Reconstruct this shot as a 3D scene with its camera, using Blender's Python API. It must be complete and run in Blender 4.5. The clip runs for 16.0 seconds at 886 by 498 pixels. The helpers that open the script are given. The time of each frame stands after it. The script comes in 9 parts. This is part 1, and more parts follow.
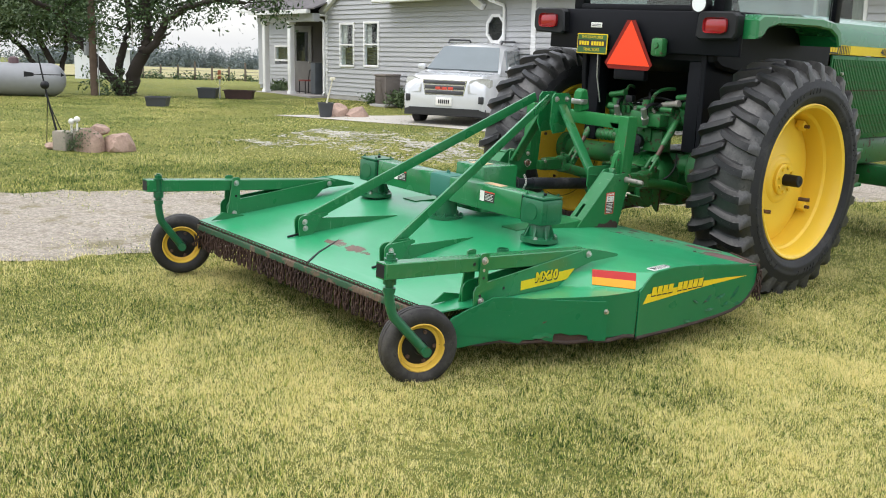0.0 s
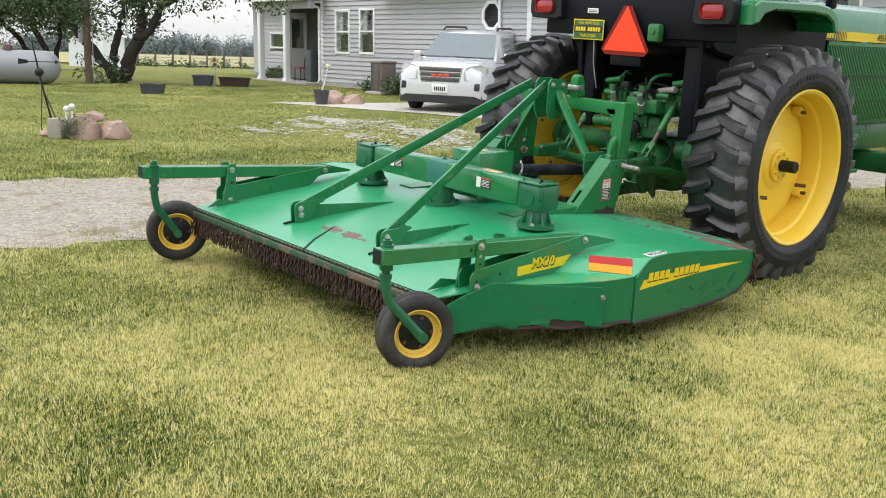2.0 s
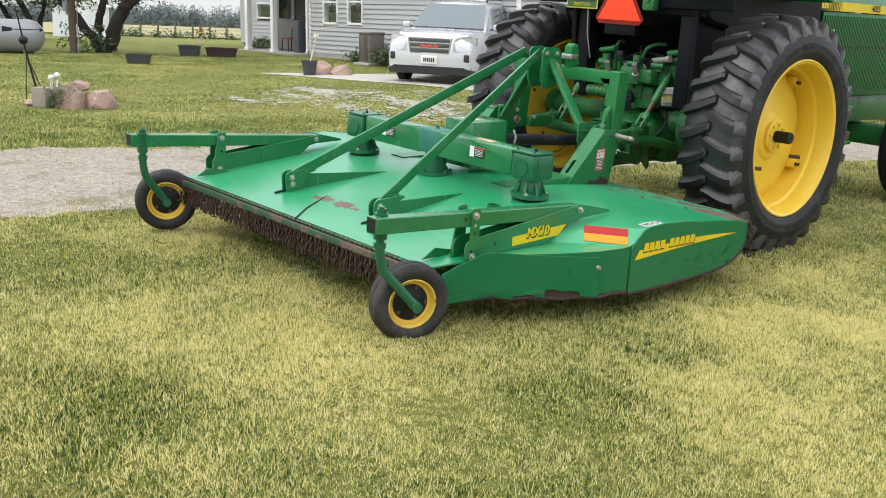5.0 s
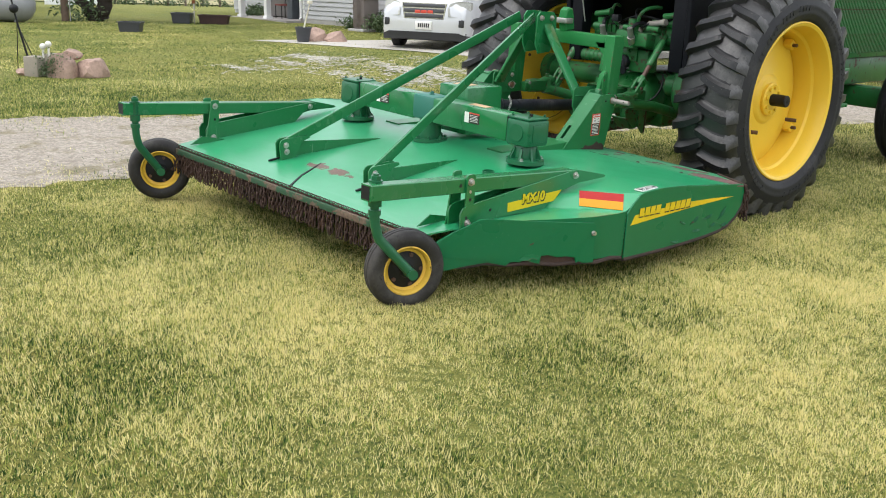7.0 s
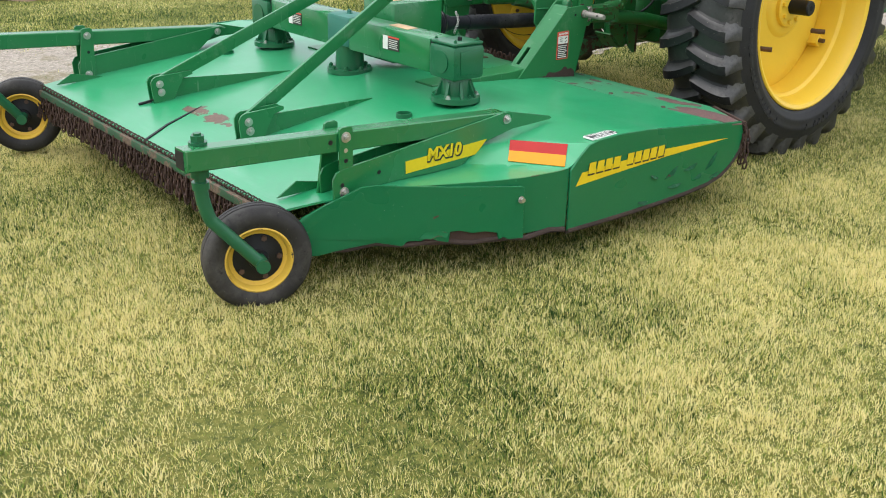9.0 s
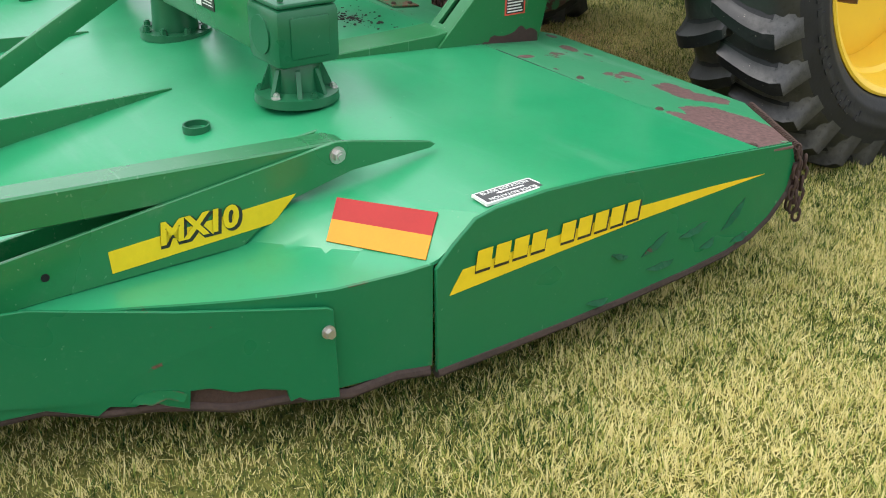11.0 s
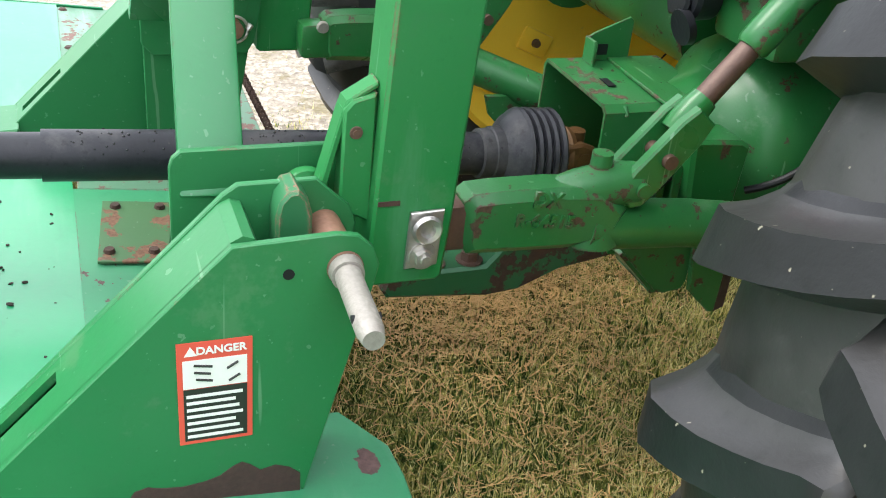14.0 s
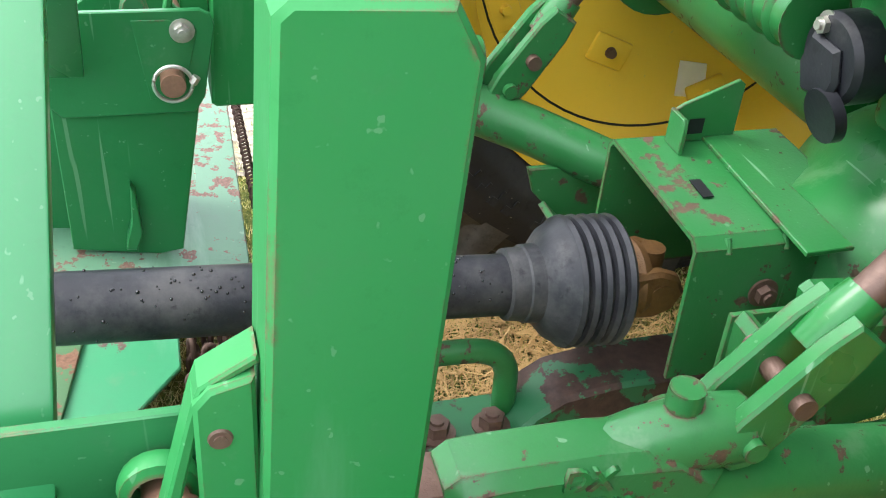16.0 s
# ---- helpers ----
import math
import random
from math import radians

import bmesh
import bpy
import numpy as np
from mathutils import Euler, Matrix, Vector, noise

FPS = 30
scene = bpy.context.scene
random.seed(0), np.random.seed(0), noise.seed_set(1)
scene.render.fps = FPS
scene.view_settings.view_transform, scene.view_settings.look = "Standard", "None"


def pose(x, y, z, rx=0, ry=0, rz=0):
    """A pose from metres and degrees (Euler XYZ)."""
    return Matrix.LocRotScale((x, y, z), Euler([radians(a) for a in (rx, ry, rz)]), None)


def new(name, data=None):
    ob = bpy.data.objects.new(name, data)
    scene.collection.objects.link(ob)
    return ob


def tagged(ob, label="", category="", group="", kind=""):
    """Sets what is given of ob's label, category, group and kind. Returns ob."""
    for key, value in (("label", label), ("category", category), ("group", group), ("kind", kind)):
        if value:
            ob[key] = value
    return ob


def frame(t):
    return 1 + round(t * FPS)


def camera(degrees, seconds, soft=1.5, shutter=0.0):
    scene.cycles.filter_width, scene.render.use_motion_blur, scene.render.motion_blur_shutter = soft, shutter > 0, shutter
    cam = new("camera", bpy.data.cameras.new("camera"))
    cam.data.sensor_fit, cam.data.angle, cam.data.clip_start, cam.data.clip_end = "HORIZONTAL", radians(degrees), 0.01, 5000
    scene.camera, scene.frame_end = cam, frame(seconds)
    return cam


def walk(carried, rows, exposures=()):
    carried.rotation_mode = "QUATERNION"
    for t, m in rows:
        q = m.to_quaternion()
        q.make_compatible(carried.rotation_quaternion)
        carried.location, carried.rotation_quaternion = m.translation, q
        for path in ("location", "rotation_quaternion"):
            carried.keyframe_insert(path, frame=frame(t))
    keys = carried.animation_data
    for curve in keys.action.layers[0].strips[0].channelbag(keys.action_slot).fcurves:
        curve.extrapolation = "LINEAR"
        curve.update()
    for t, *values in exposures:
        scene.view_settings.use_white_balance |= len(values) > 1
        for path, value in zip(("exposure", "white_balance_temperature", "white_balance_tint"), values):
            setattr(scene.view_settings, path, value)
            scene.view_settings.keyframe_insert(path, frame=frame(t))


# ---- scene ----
cam = camera(47.7, 16.0, 1.0)
METRES, EYE, TILT, LEAN, TURN = 6.77, 1.46, 0.0, 0.0, 48.0
ROWS = [
    (0.0, 0.0, 0.0, 0.0, 0.43, -11.24, -2.17),
    (0.5, -0.0001, 0.0006, -0.0008, 0.41, -11.34, -2.14),
    (1.0, 0.0007, 0.001, -0.0008, 0.38, -11.46, -2.12),
    (1.5, 0.0009, 0.001, -0.0008, 0.31, -11.68, -2.12),
    (2.0, -0.0003, 0.0002, -0.0013, 0.19, -11.93, -2.12),
    (2.5, -0.002, 0.0011, -0.0026, -0.03, -12.25, -2.17),
    (3.0, -0.0047, 0.004, -0.0033, -0.25, -12.61, -2.27),
    (3.5, -0.0058, 0.0045, -0.0043, -0.36, -12.96, -2.36),
    (4.0, -0.0073, 0.0077, -0.0053, -0.38, -13.2, -2.47),
    (6.5, -0.0032, 0.0061, -0.0063, -0.76, -14.45, -2.12),
    (7.0, -0.0039, 0.0092, -0.0067, -0.79, -15.29, -1.99),
    (7.5, 0.0075, 0.0288, -0.0132, -0.47, -16.33, -1.69),
    (8.0, 0.0382, 0.0719, -0.0165, 0.41, -17.54, -1.27),
    (10.5, 0.16, 0.3986, -0.0343, 5.3, -24.51, 1.1),
    (11.0, 0.1783, 0.4679, -0.0433, 6.63, -25.47, 0.71),
    (11.5, 0.2087, 0.5316, -0.0467, 8.32, -25.9, 0.09),
    (12.0, 0.2372, 0.593, -0.0475, 10.69, -26.42, -0.7),
    (12.5, 0.2464, 0.6574, -0.0467, 13.42, -26.41, -2.86),
    (13.0, 0.2521, 0.7208, -0.0428, 16.6, -26.58, -3.68),
    (13.5, 0.2379, 0.7765, -0.0401, 19.66, -26.97, -4.18),
    (14.0, 0.2346, 0.8264, -0.0372, 22.06, -27.34, -4.59),
    (14.5, 0.2358, 0.8639, -0.0388, 23.87, -28.77, -4.61),
    (15.0, 0.2174, 0.896, -0.0308, 24.19, -30.21, -4.19),
    (15.5, 0.2118, 0.9155, -0.033, 24.51, -31.37, -3.99),
    (16.0, 0.2114, 0.9164, -0.0344, 26.92, -32.06, -3.4),
]
walk(cam, [(t, pose(0, 0, EYE, TILT, LEAN, TURN) @ pose(METRES * x, METRES * y, METRES * z, 90 + pitch, roll, yaw)) for t, x, y, z, yaw, pitch, roll in ROWS],
     [(0.0, 0.12), (8.0, 0.12), (10.5, 0.20), (12, 0.28), (13, 0.6), (14, 1.05), (15, 1.4), (16, 1.6)])

# ---- daylight: a bright overcast morning, sky light with a weak wide sun ----
SUN_EL, SUN_AZ = radians(52), radians(200)
world = bpy.data.worlds.new("overcast")
world.use_nodes = True
scene.world = world
wn, wl = world.node_tree.nodes, world.node_tree.links
wn.clear()
w_out = wn.new("ShaderNodeOutputWorld")
w_mix = wn.new("ShaderNodeAddShader")
w_sky_bg, w_cloud_bg = wn.new("ShaderNodeBackground"), wn.new("ShaderNodeBackground")
sky = wn.new("ShaderNodeTexSky")
sky.sky_type, sky.sun_disc, sky.sun_elevation, sky.sun_rotation = "NISHITA", False, SUN_EL, SUN_AZ
wl.new(sky.outputs[0], w_sky_bg.inputs[0])
w_sky_bg.inputs[1].default_value = 0.05
# the cloud cover: even light grey with soft darker patches
w_co, w_map, w_noise, w_ramp = wn.new("ShaderNodeTexCoord"), wn.new("ShaderNodeMapping"), wn.new("ShaderNodeTexNoise"), wn.new("ShaderNodeValToRGB")
w_map.inputs["Scale"].default_value = (1.5, 1.5, 4.0)
w_noise.inputs["Scale"].default_value, w_noise.inputs["Detail"].default_value = 1.6, 4.0
w_ramp.color_ramp.elements[0].position, w_ramp.color_ramp.elements[0].color = 0.3, (0.66, 0.69, 0.76, 1)
w_ramp.color_ramp.elements[1].position, w_ramp.color_ramp.elements[1].color = 0.7, (1.0, 1.0, 1.02, 1)
wl.new(w_co.outputs["Generated"], w_map.inputs[0])
wl.new(w_map.outputs[0], w_noise.inputs["Vector"])
wl.new(w_noise.outputs["Fac"], w_ramp.inputs[0])
wl.new(w_ramp.outputs[0], w_cloud_bg.inputs[0])
# an overcast sky is about three times as bright overhead as at the horizon
w_sep, w_up = wn.new("ShaderNodeSeparateXYZ"), wn.new("ShaderNodeMapRange")
wl.new(w_co.outputs["Generated"], w_sep.inputs[0])
wl.new(w_sep.outputs["Z"], w_up.inputs["Value"])
w_up.inputs["From Min"].default_value, w_up.inputs["From Max"].default_value = 0.0, 1.0
w_up.inputs["To Min"].default_value, w_up.inputs["To Max"].default_value = 0.80, 2.5
wl.new(w_up.outputs[0], w_cloud_bg.inputs[1])
wl.new(w_sky_bg.outputs[0], w_mix.inputs[0])
wl.new(w_cloud_bg.outputs[0], w_mix.inputs[1])
wl.new(w_mix.outputs[0], w_out.inputs[0])
sun_data = bpy.data.lights.new("sun", "SUN")
sun_data.energy, sun_data.angle, sun_data.color = 1.3, radians(25), (1.0, 0.96, 0.9)
sun = new("sun", sun_data)
sun.matrix_world = Matrix.Rotation(-SUN_AZ, 4, "Z") @ Matrix.Rotation(radians(90) - SUN_EL, 4, "X").inverted()
scene.view_settings.exposure = 0.0


# ---- materials ----
def _nodes(name):
    m = bpy.data.materials.new(name)
    m.use_nodes = True
    n, l = m.node_tree.nodes, m.node_tree.links
    return m, n, l, n["Principled BSDF"]


def _noise(n, l, scale, detail=4.0, rough=0.55, coord=None):
    t = n.new("ShaderNodeTexNoise")
    t.inputs["Scale"].default_value, t.inputs["Detail"].default_value, t.inputs["Roughness"].default_value = scale, detail, rough
    if coord is not None:
        l.new(coord, t.inputs["Vector"])
    return t


def _ramp(n, l, src, stops):
    r = n.new("ShaderNodeValToRGB")
    e = r.color_ramp.elements
    while len(e) < len(stops):
        e.new(0.5)
    for k, (p, c) in zip(e, stops):
        k.position, k.color = p, (*c, 1) if len(c) == 3 else c
    l.new(src, r.inputs[0])
    return r.outputs[0]


def _mix(n, l, fac, a, b, blend="MIX"):
    m = n.new("ShaderNodeMix")
    m.data_type, m.blend_type = "RGBA", blend
    for sock, v in ((m.inputs[0], fac), (m.inputs[6], a), (m.inputs[7], b)):
        if hasattr(v, "is_output"):
            l.new(v, sock)
        elif isinstance(v, (int, float)):
            sock.default_value = v
        else:
            sock.default_value = (*v, 1)
    return m.outputs[2]


def _bump(n, l, height, bsdf, strength=0.3, dist=0.01):
    b = n.new("ShaderNodeBump")
    b.inputs["Strength"].default_value, b.inputs["Distance"].default_value = strength, dist
    l.new(height, b.inputs["Height"])
    l.new(b.outputs[0], bsdf.inputs["Normal"])


def _coord(n):
    return n.new("ShaderNodeTexCoord").outputs["Object"]


def plain(name, col, rough=0.5, metal=0.0, var=0.25, scale=18.0, bump=0.0, coat=0.0, spec=0.5):
    """A surface of one colour with blotches at two scales and faint relief."""
    m, n, l, b = _nodes(name)
    co = _coord(n)
    big, fine = _noise(n, l, scale * 0.15, 5, 0.6, co), _noise(n, l, scale * 3, 4, 0.6, co)
    dark, lite = [c * (1 - var) for c in col], [min(1, c * (1 + var * 0.7)) for c in col]
    c1 = _ramp(n, l, big.outputs["Fac"], [(0.3, dark), (0.7, lite)])
    c2 = _mix(n, l, 0.35, c1, _ramp(n, l, fine.outputs["Fac"], [(0.3, dark), (0.7, lite)]))
    l.new(c2, b.inputs["Base Color"])
    b.inputs["Roughness"].default_value, b.inputs["Metallic"].default_value = rough, metal
    b.inputs["Coat Weight"].default_value, b.inputs["Specular IOR Level"].default_value = coat, spec
    b.inputs["Coat Roughness"].default_value = 0.12
    if bump:
        _bump(n, l, fine.outputs["Fac"], b, bump, 0.004)
    return m


def enamel(name, col, chip=0.5, rough=0.32, chip_col=(0.075, 0.040, 0.027), fade=0.25, scale=1.0, coat=0.12, worn=(), spec=0.35, edge=0.0, streak=0.0, scratch=0.0):
    """Farm enamel: faded in patches, dusty, smeared, worn through to rusty primer where the wear noise is high.
    chip: 0 none to 1 much; worn: places (x, y, half width, half depth, strength) rubbed bare, the same on both sides."""
    m, n, l, b = _nodes(name)
    co = _coord(n)
    big = _noise(n, l, 1.7 * scale, 4, 0.6, co)
    mid = _noise(n, l, 9.0 * scale, 9, 0.66, co)
    fine = _noise(n, l, 70 * scale, 3, 0.6, co)
    dusty = [c * 0.9 + 0.045 for c in col]
    c1 = _mix(n, l, _ramp(n, l, big.outputs["Fac"], [(0.35, (0, 0, 0)), (0.75, (fade, fade, fade))]), col, dusty)
    c2 = _mix(n, l, _ramp(n, l, fine.outputs["Fac"], [(0.62, (0, 0, 0)), (0.8, (0.25, 0.25, 0.25))]), c1, dusty)
    if streak:
        st = n.new("ShaderNodeMapping")
        st.inputs["Rotation"].default_value, st.inputs["Scale"].default_value = (0, 0, radians(12)), (1.2, 7.0, 1.0)
        l.new(co, st.inputs[0])
        sm = _noise(n, l, 1.6, 6, 0.6, st.outputs[0])
        c2 = _mix(n, l, _ramp(n, l, sm.outputs["Fac"], [(0.56, (0, 0, 0)), (0.74, (streak,) * 3)]), c2, (0.30, 0.44, 0.36))
    if scratch:
        for turn, sz in (((0.4, 0.9, 0.5), (3.0, 90.0, 90.0)), ((1.2, -0.5, 1.9), (70.0, 70.0, 2.5))):
            sc = n.new("ShaderNodeMapping")
            sc.inputs["Rotation"].default_value, sc.inputs["Scale"].default_value = turn, sz
            l.new(co, sc.inputs[0])
            line = _noise(n, l, 1.0, 2, 0.5, sc.outputs[0])
            c2 = _mix(n, l, _ramp(n, l, line.outputs["Fac"], [(0.71, (0, 0, 0)), (0.74, (scratch,) * 3)]), c2, (0.20, 0.34, 0.22))
        rub = _noise(n, l, 6.0, 6, 0.7, co)
        c2 = _mix(n, l, _ramp(n, l, rub.outputs["Fac"], [(0.60, (0, 0, 0)), (0.66, (scratch * 0.5,) * 3)]), c2, (0.16, 0.27, 0.15))
    film = _noise(n, l, 24, 8, 0.78, co)
    c2 = _mix(n, l, _ramp(n, l, film.outputs["Fac"], [(0.52, (0, 0, 0)), (0.72, (0.45 * fade,) * 3)]), c2, [c * 0.55 + 0.055 for c in col])
    c2 = _mix(n, l, _ramp(n, l, film.outputs["Fac"], [(0.30, (0.55 * fade,) * 3), (0.44, (0, 0, 0))]), c2, [c * 0.55 + 0.004 for c in col])
    spots = _noise(n, l, 75, 2, 0.5, co)
    c2 = _mix(n, l, _ramp(n, l, spots.outputs["Fac"], [(0.735, (0, 0, 0)), (0.76, (0.22, 0.22, 0.22))]), c2, (0.22, 0.32, 0.22))
    wear = n.new("ShaderNodeMath")
    wear.operation = "MULTIPLY"
    l.new(mid.outputs["Fac"], wear.inputs[0])
    l.new(_ramp(n, l, big.outputs["Fac"], [(0.3, (0.75, 0.75, 0.75)), (0.7, (1.12, 1.12, 1.12))]), wear.inputs[1])
    val = wear.outputs[0]
    if worn:
        ab, sep = n.new("ShaderNodeVectorMath"), n.new("ShaderNodeSeparateXYZ")
        ab.operation = "ABSOLUTE"
        l.new(co, ab.inputs[0])
        l.new(ab.outputs[0], sep.inputs[0])
        for cx, cy, rx, ry, k in worn:
            sq = []
            for axis, c, r in (("X", cx, rx), ("Y", cy, ry)):
                d, p = n.new("ShaderNodeMath"), n.new("ShaderNodeMath")
                d.operation, p.operation = "SUBTRACT", "POWER"
                l.new(sep.outputs[axis], d.inputs[0])
                d.inputs[1].default_value = c
                q = n.new("ShaderNodeMath")
                q.operation = "DIVIDE"
                l.new(d.outputs[0], q.inputs[0])
                q.inputs[1].default_value = r
                l.new(q.outputs[0], p.inputs[0])
                p.inputs[1].default_value = 2.0
                sq.append(p.outputs[0])
            add, far, tot = n.new("ShaderNodeMath"), n.new("ShaderNodeMapRange"), n.new("ShaderNodeMath")
            l.new(sq[0], add.inputs[0])
            l.new(sq[1], add.inputs[1])
            l.new(add.outputs[0], far.inputs["Value"])
            far.inputs["From Min"].default_value, far.inputs["From Max"].default_value = 0.0, 1.6
            far.inputs["To Min"].default_value, far.inputs["To Max"].default_value = k, 0.0
            l.new(far.outputs[0], tot.inputs[0])
            l.new(val, tot.inputs[1])
            val = tot.outputs[0]
    if edge:
        # rims and corners rub bare first
        bev, geo, dot, rim = n.new("ShaderNodeBevel"), n.new("ShaderNodeNewGeometry"), n.new("ShaderNodeVectorMath"), n.new("ShaderNodeMapRange")
        bev.samples = 4
        bev.inputs["Radius"].default_value = 0.006
        dot.operation = "DOT_PRODUCT"
        l.new(bev.outputs[0], dot.inputs[0])
        l.new(geo.outputs["Normal"], dot.inputs[1])
        l.new(dot.outputs["Value"], rim.inputs["Value"])
        rim.inputs["From Min"].default_value, rim.inputs["From Max"].default_value = 0.985, 0.85
        rim.inputs["To Min"].default_value, rim.inputs["To Max"].default_value = 0.0, edge
        plus = n.new("ShaderNodeMath")
        l.new(rim.outputs[0], plus.inputs[0])
        l.new(val, plus.inputs[1])
        val = plus.outputs[0]
    t = 0.82 - 0.27 * chip
    mask = _ramp(n, l, val, [(t, (0, 0, 0)), (t + 0.012, (1, 1, 1))])
    rust = _ramp(n, l, fine.outputs["Fac"], [(0.3, chip_col), (0.7, [min(1, c * 2.1) for c in chip_col])])
    l.new(_mix(n, l, mask, c2, rust), b.inputs["Base Color"])
    smear = _ramp(n, l, big.outputs["Fac"], [(0.3, (rough - 0.06,) * 3), (0.7, (rough + 0.10,) * 3)])
    l.new(_mix(n, l, mask, smear, (0.75, 0.75, 0.75)), b.inputs["Roughness"])
    b.inputs["Specular IOR Level"].default_value = spec
    b.inputs["Coat Weight"].default_value, b.inputs["Coat Roughness"].default_value = coat, 0.2
    h = _mix(n, l, 0.5, fine.outputs["Fac"], _ramp(n, l, mask, [(0, (1, 1, 1)), (1, (0.2, 0.2, 0.2))]))
    _bump(n, l, h, b, 0.12, 0.003)
    return m


GREEN = (0.010, 0.158, 0.046)
M_GREEN = enamel("green_enamel", GREEN, chip=0.22, edge=0.13, coat=0.38, rough=0.26, spec=0.40, fade=0.35, scratch=0.30)
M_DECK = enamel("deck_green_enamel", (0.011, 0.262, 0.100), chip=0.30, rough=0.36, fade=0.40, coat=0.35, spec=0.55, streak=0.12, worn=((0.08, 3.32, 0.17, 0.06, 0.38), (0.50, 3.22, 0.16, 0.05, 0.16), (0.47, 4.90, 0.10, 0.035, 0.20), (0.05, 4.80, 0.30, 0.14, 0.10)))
M_FLAP = enamel("worn_flap_green", (0.030, 0.235, 0.100), chip=0.70, rough=0.4, fade=0.5, scale=1.2, chip_col=(0.078, 0.043, 0.039), edge=0.14, streak=0.2, scratch=0.4, worn=((1.40, 4.995, 0.21, 0.12, 0.44), (1.30, 5.06, 0.12, 0.07, 0.26), (1.077, 5.135, 0.085, 0.050, 0.34), (1.165, 5.175, 0.060, 0.040, 0.32), (1.00, 5.165, 0.05, 0.02, 0.20), (0.875, 5.135, 0.050, 0.024, 0.27), (0.555, 5.183, 0.048, 0.026, 0.34), (0.645, 5.185, 0.03, 0.012, 0.22), (0.605, 4.950, 0.022, 0.035, 0.30), (0.39, 5.245, 0.035, 0.02, 0.22), (1.22, 4.95, 0.05, 0.02, 0.2)))
M_FLAP_DIRTY = enamel("dirty_flap_green", (0.075, 0.190, 0.110), chip=1.05, rough=0.5, fade=0.9, scale=4.0, chip_col=(0.095, 0.050, 0.038), edge=0.12, streak=0.5, scratch=0.6)
M_CAST = enamel("cast_green", (0.007, 0.105, 0.040), chip=0.25, rough=0.32, scale=2.0, coat=0.2, edge=0.15)
M_TRAC = enamel("tractor_green", (0.014, 0.135, 0.031), chip=0.88, rough=0.32, scale=3.4, coat=0.06, edge=0.15, spec=0.35, fade=0.45, scratch=0.45, chip_col=(0.052, 0.030, 0.020))
M_HOOD = enamel("hood_green", (0.008, 0.150, 0.045), chip=0.0, rough=0.22, coat=0.6, fade=0.1)
M_YELLOW = enamel("wheel_yellow", (0.80, 0.53, 0.045), chip=0.10, rough=0.35, chip_col=(0.16, 0.08, 0.03), fade=0.12)
M_DECAL_Y = plain("decal_yellow", (0.72, 0.52, 0.015), 0.4, var=0.14, spec=0.3)
M_DECAL_K = plain("decal_black", (0.02, 0.02, 0.016), 0.4, var=0.1)
M_DECAL_R = plain("reflector_red", (0.34, 0.016, 0.013), 0.5, var=0.12, scale=60, spec=0.25)
M_DECAL_O = plain("reflector_amber", (0.66, 0.245, 0.010), 0.45, var=0.1, scale=60, spec=0.25)
M_DECAL_W = plain("label_white", (0.75, 0.74, 0.7), 0.45, var=0.08)
M_DECAL_RED = plain("label_red", (0.65, 0.08, 0.05), 0.45, var=0.1)
M_SMV = plain("smv_orange", (0.88, 0.048, 0.002), 0.4, var=0.06)
M_SMV_EDGE = plain("smv_border_red", (0.20, 0.014, 0.008), 0.5, var=0.2, spec=0.2)
M_RUST = plain("rusty_chain", (0.055, 0.028, 0.019), 0.8, var=0.5, scale=40, bump=0.5)
M_STEEL = plain("zinc_steel", (0.55, 0.53, 0.5), 0.38, 0.85, var=0.25, scale=60, bump=0.1)
M_PINEND = plain("dull_pin_steel", (0.27, 0.25, 0.22), 0.55, 0.2, var=0.35, scale=50, bump=0.3)
M_PIN = plain("worn_pin_steel", (0.115, 0.068, 0.052), 0.5, 0.35, var=0.4, scale=40, bump=0.2)
M_COPPER = plain("copper_pin_steel", (0.24, 0.125, 0.085), 0.5, 0.25, var=0.4, scale=40, bump=0.2)
M_DARK = plain("black_steel", (0.010, 0.0105, 0.012), 0.5, var=0.3, bump=0.1, spec=0.3)
M_CAB = plain("cab_black_paint", (0.006, 0.0065, 0.009), 0.50, var=0.3, scale=6, spec=0.14)
M_LAMP_RED = plain("red_lens", (0.30, 0.012, 0.015), 0.12, var=0.2, coat=0.5)
M_LAMP_W = plain("lamp_glass", (0.75, 0.77, 0.78), 0.1, var=0.05, coat=0.6)
M_CHROME = plain("chrome", (0.7, 0.71, 0.73), 0.15, 1.0, var=0.1)
M_BRONZE = plain("rusty_yoke", (0.145, 0.072, 0.022), 0.6, 0.3, var=0.6, scale=40, bump=0.4)


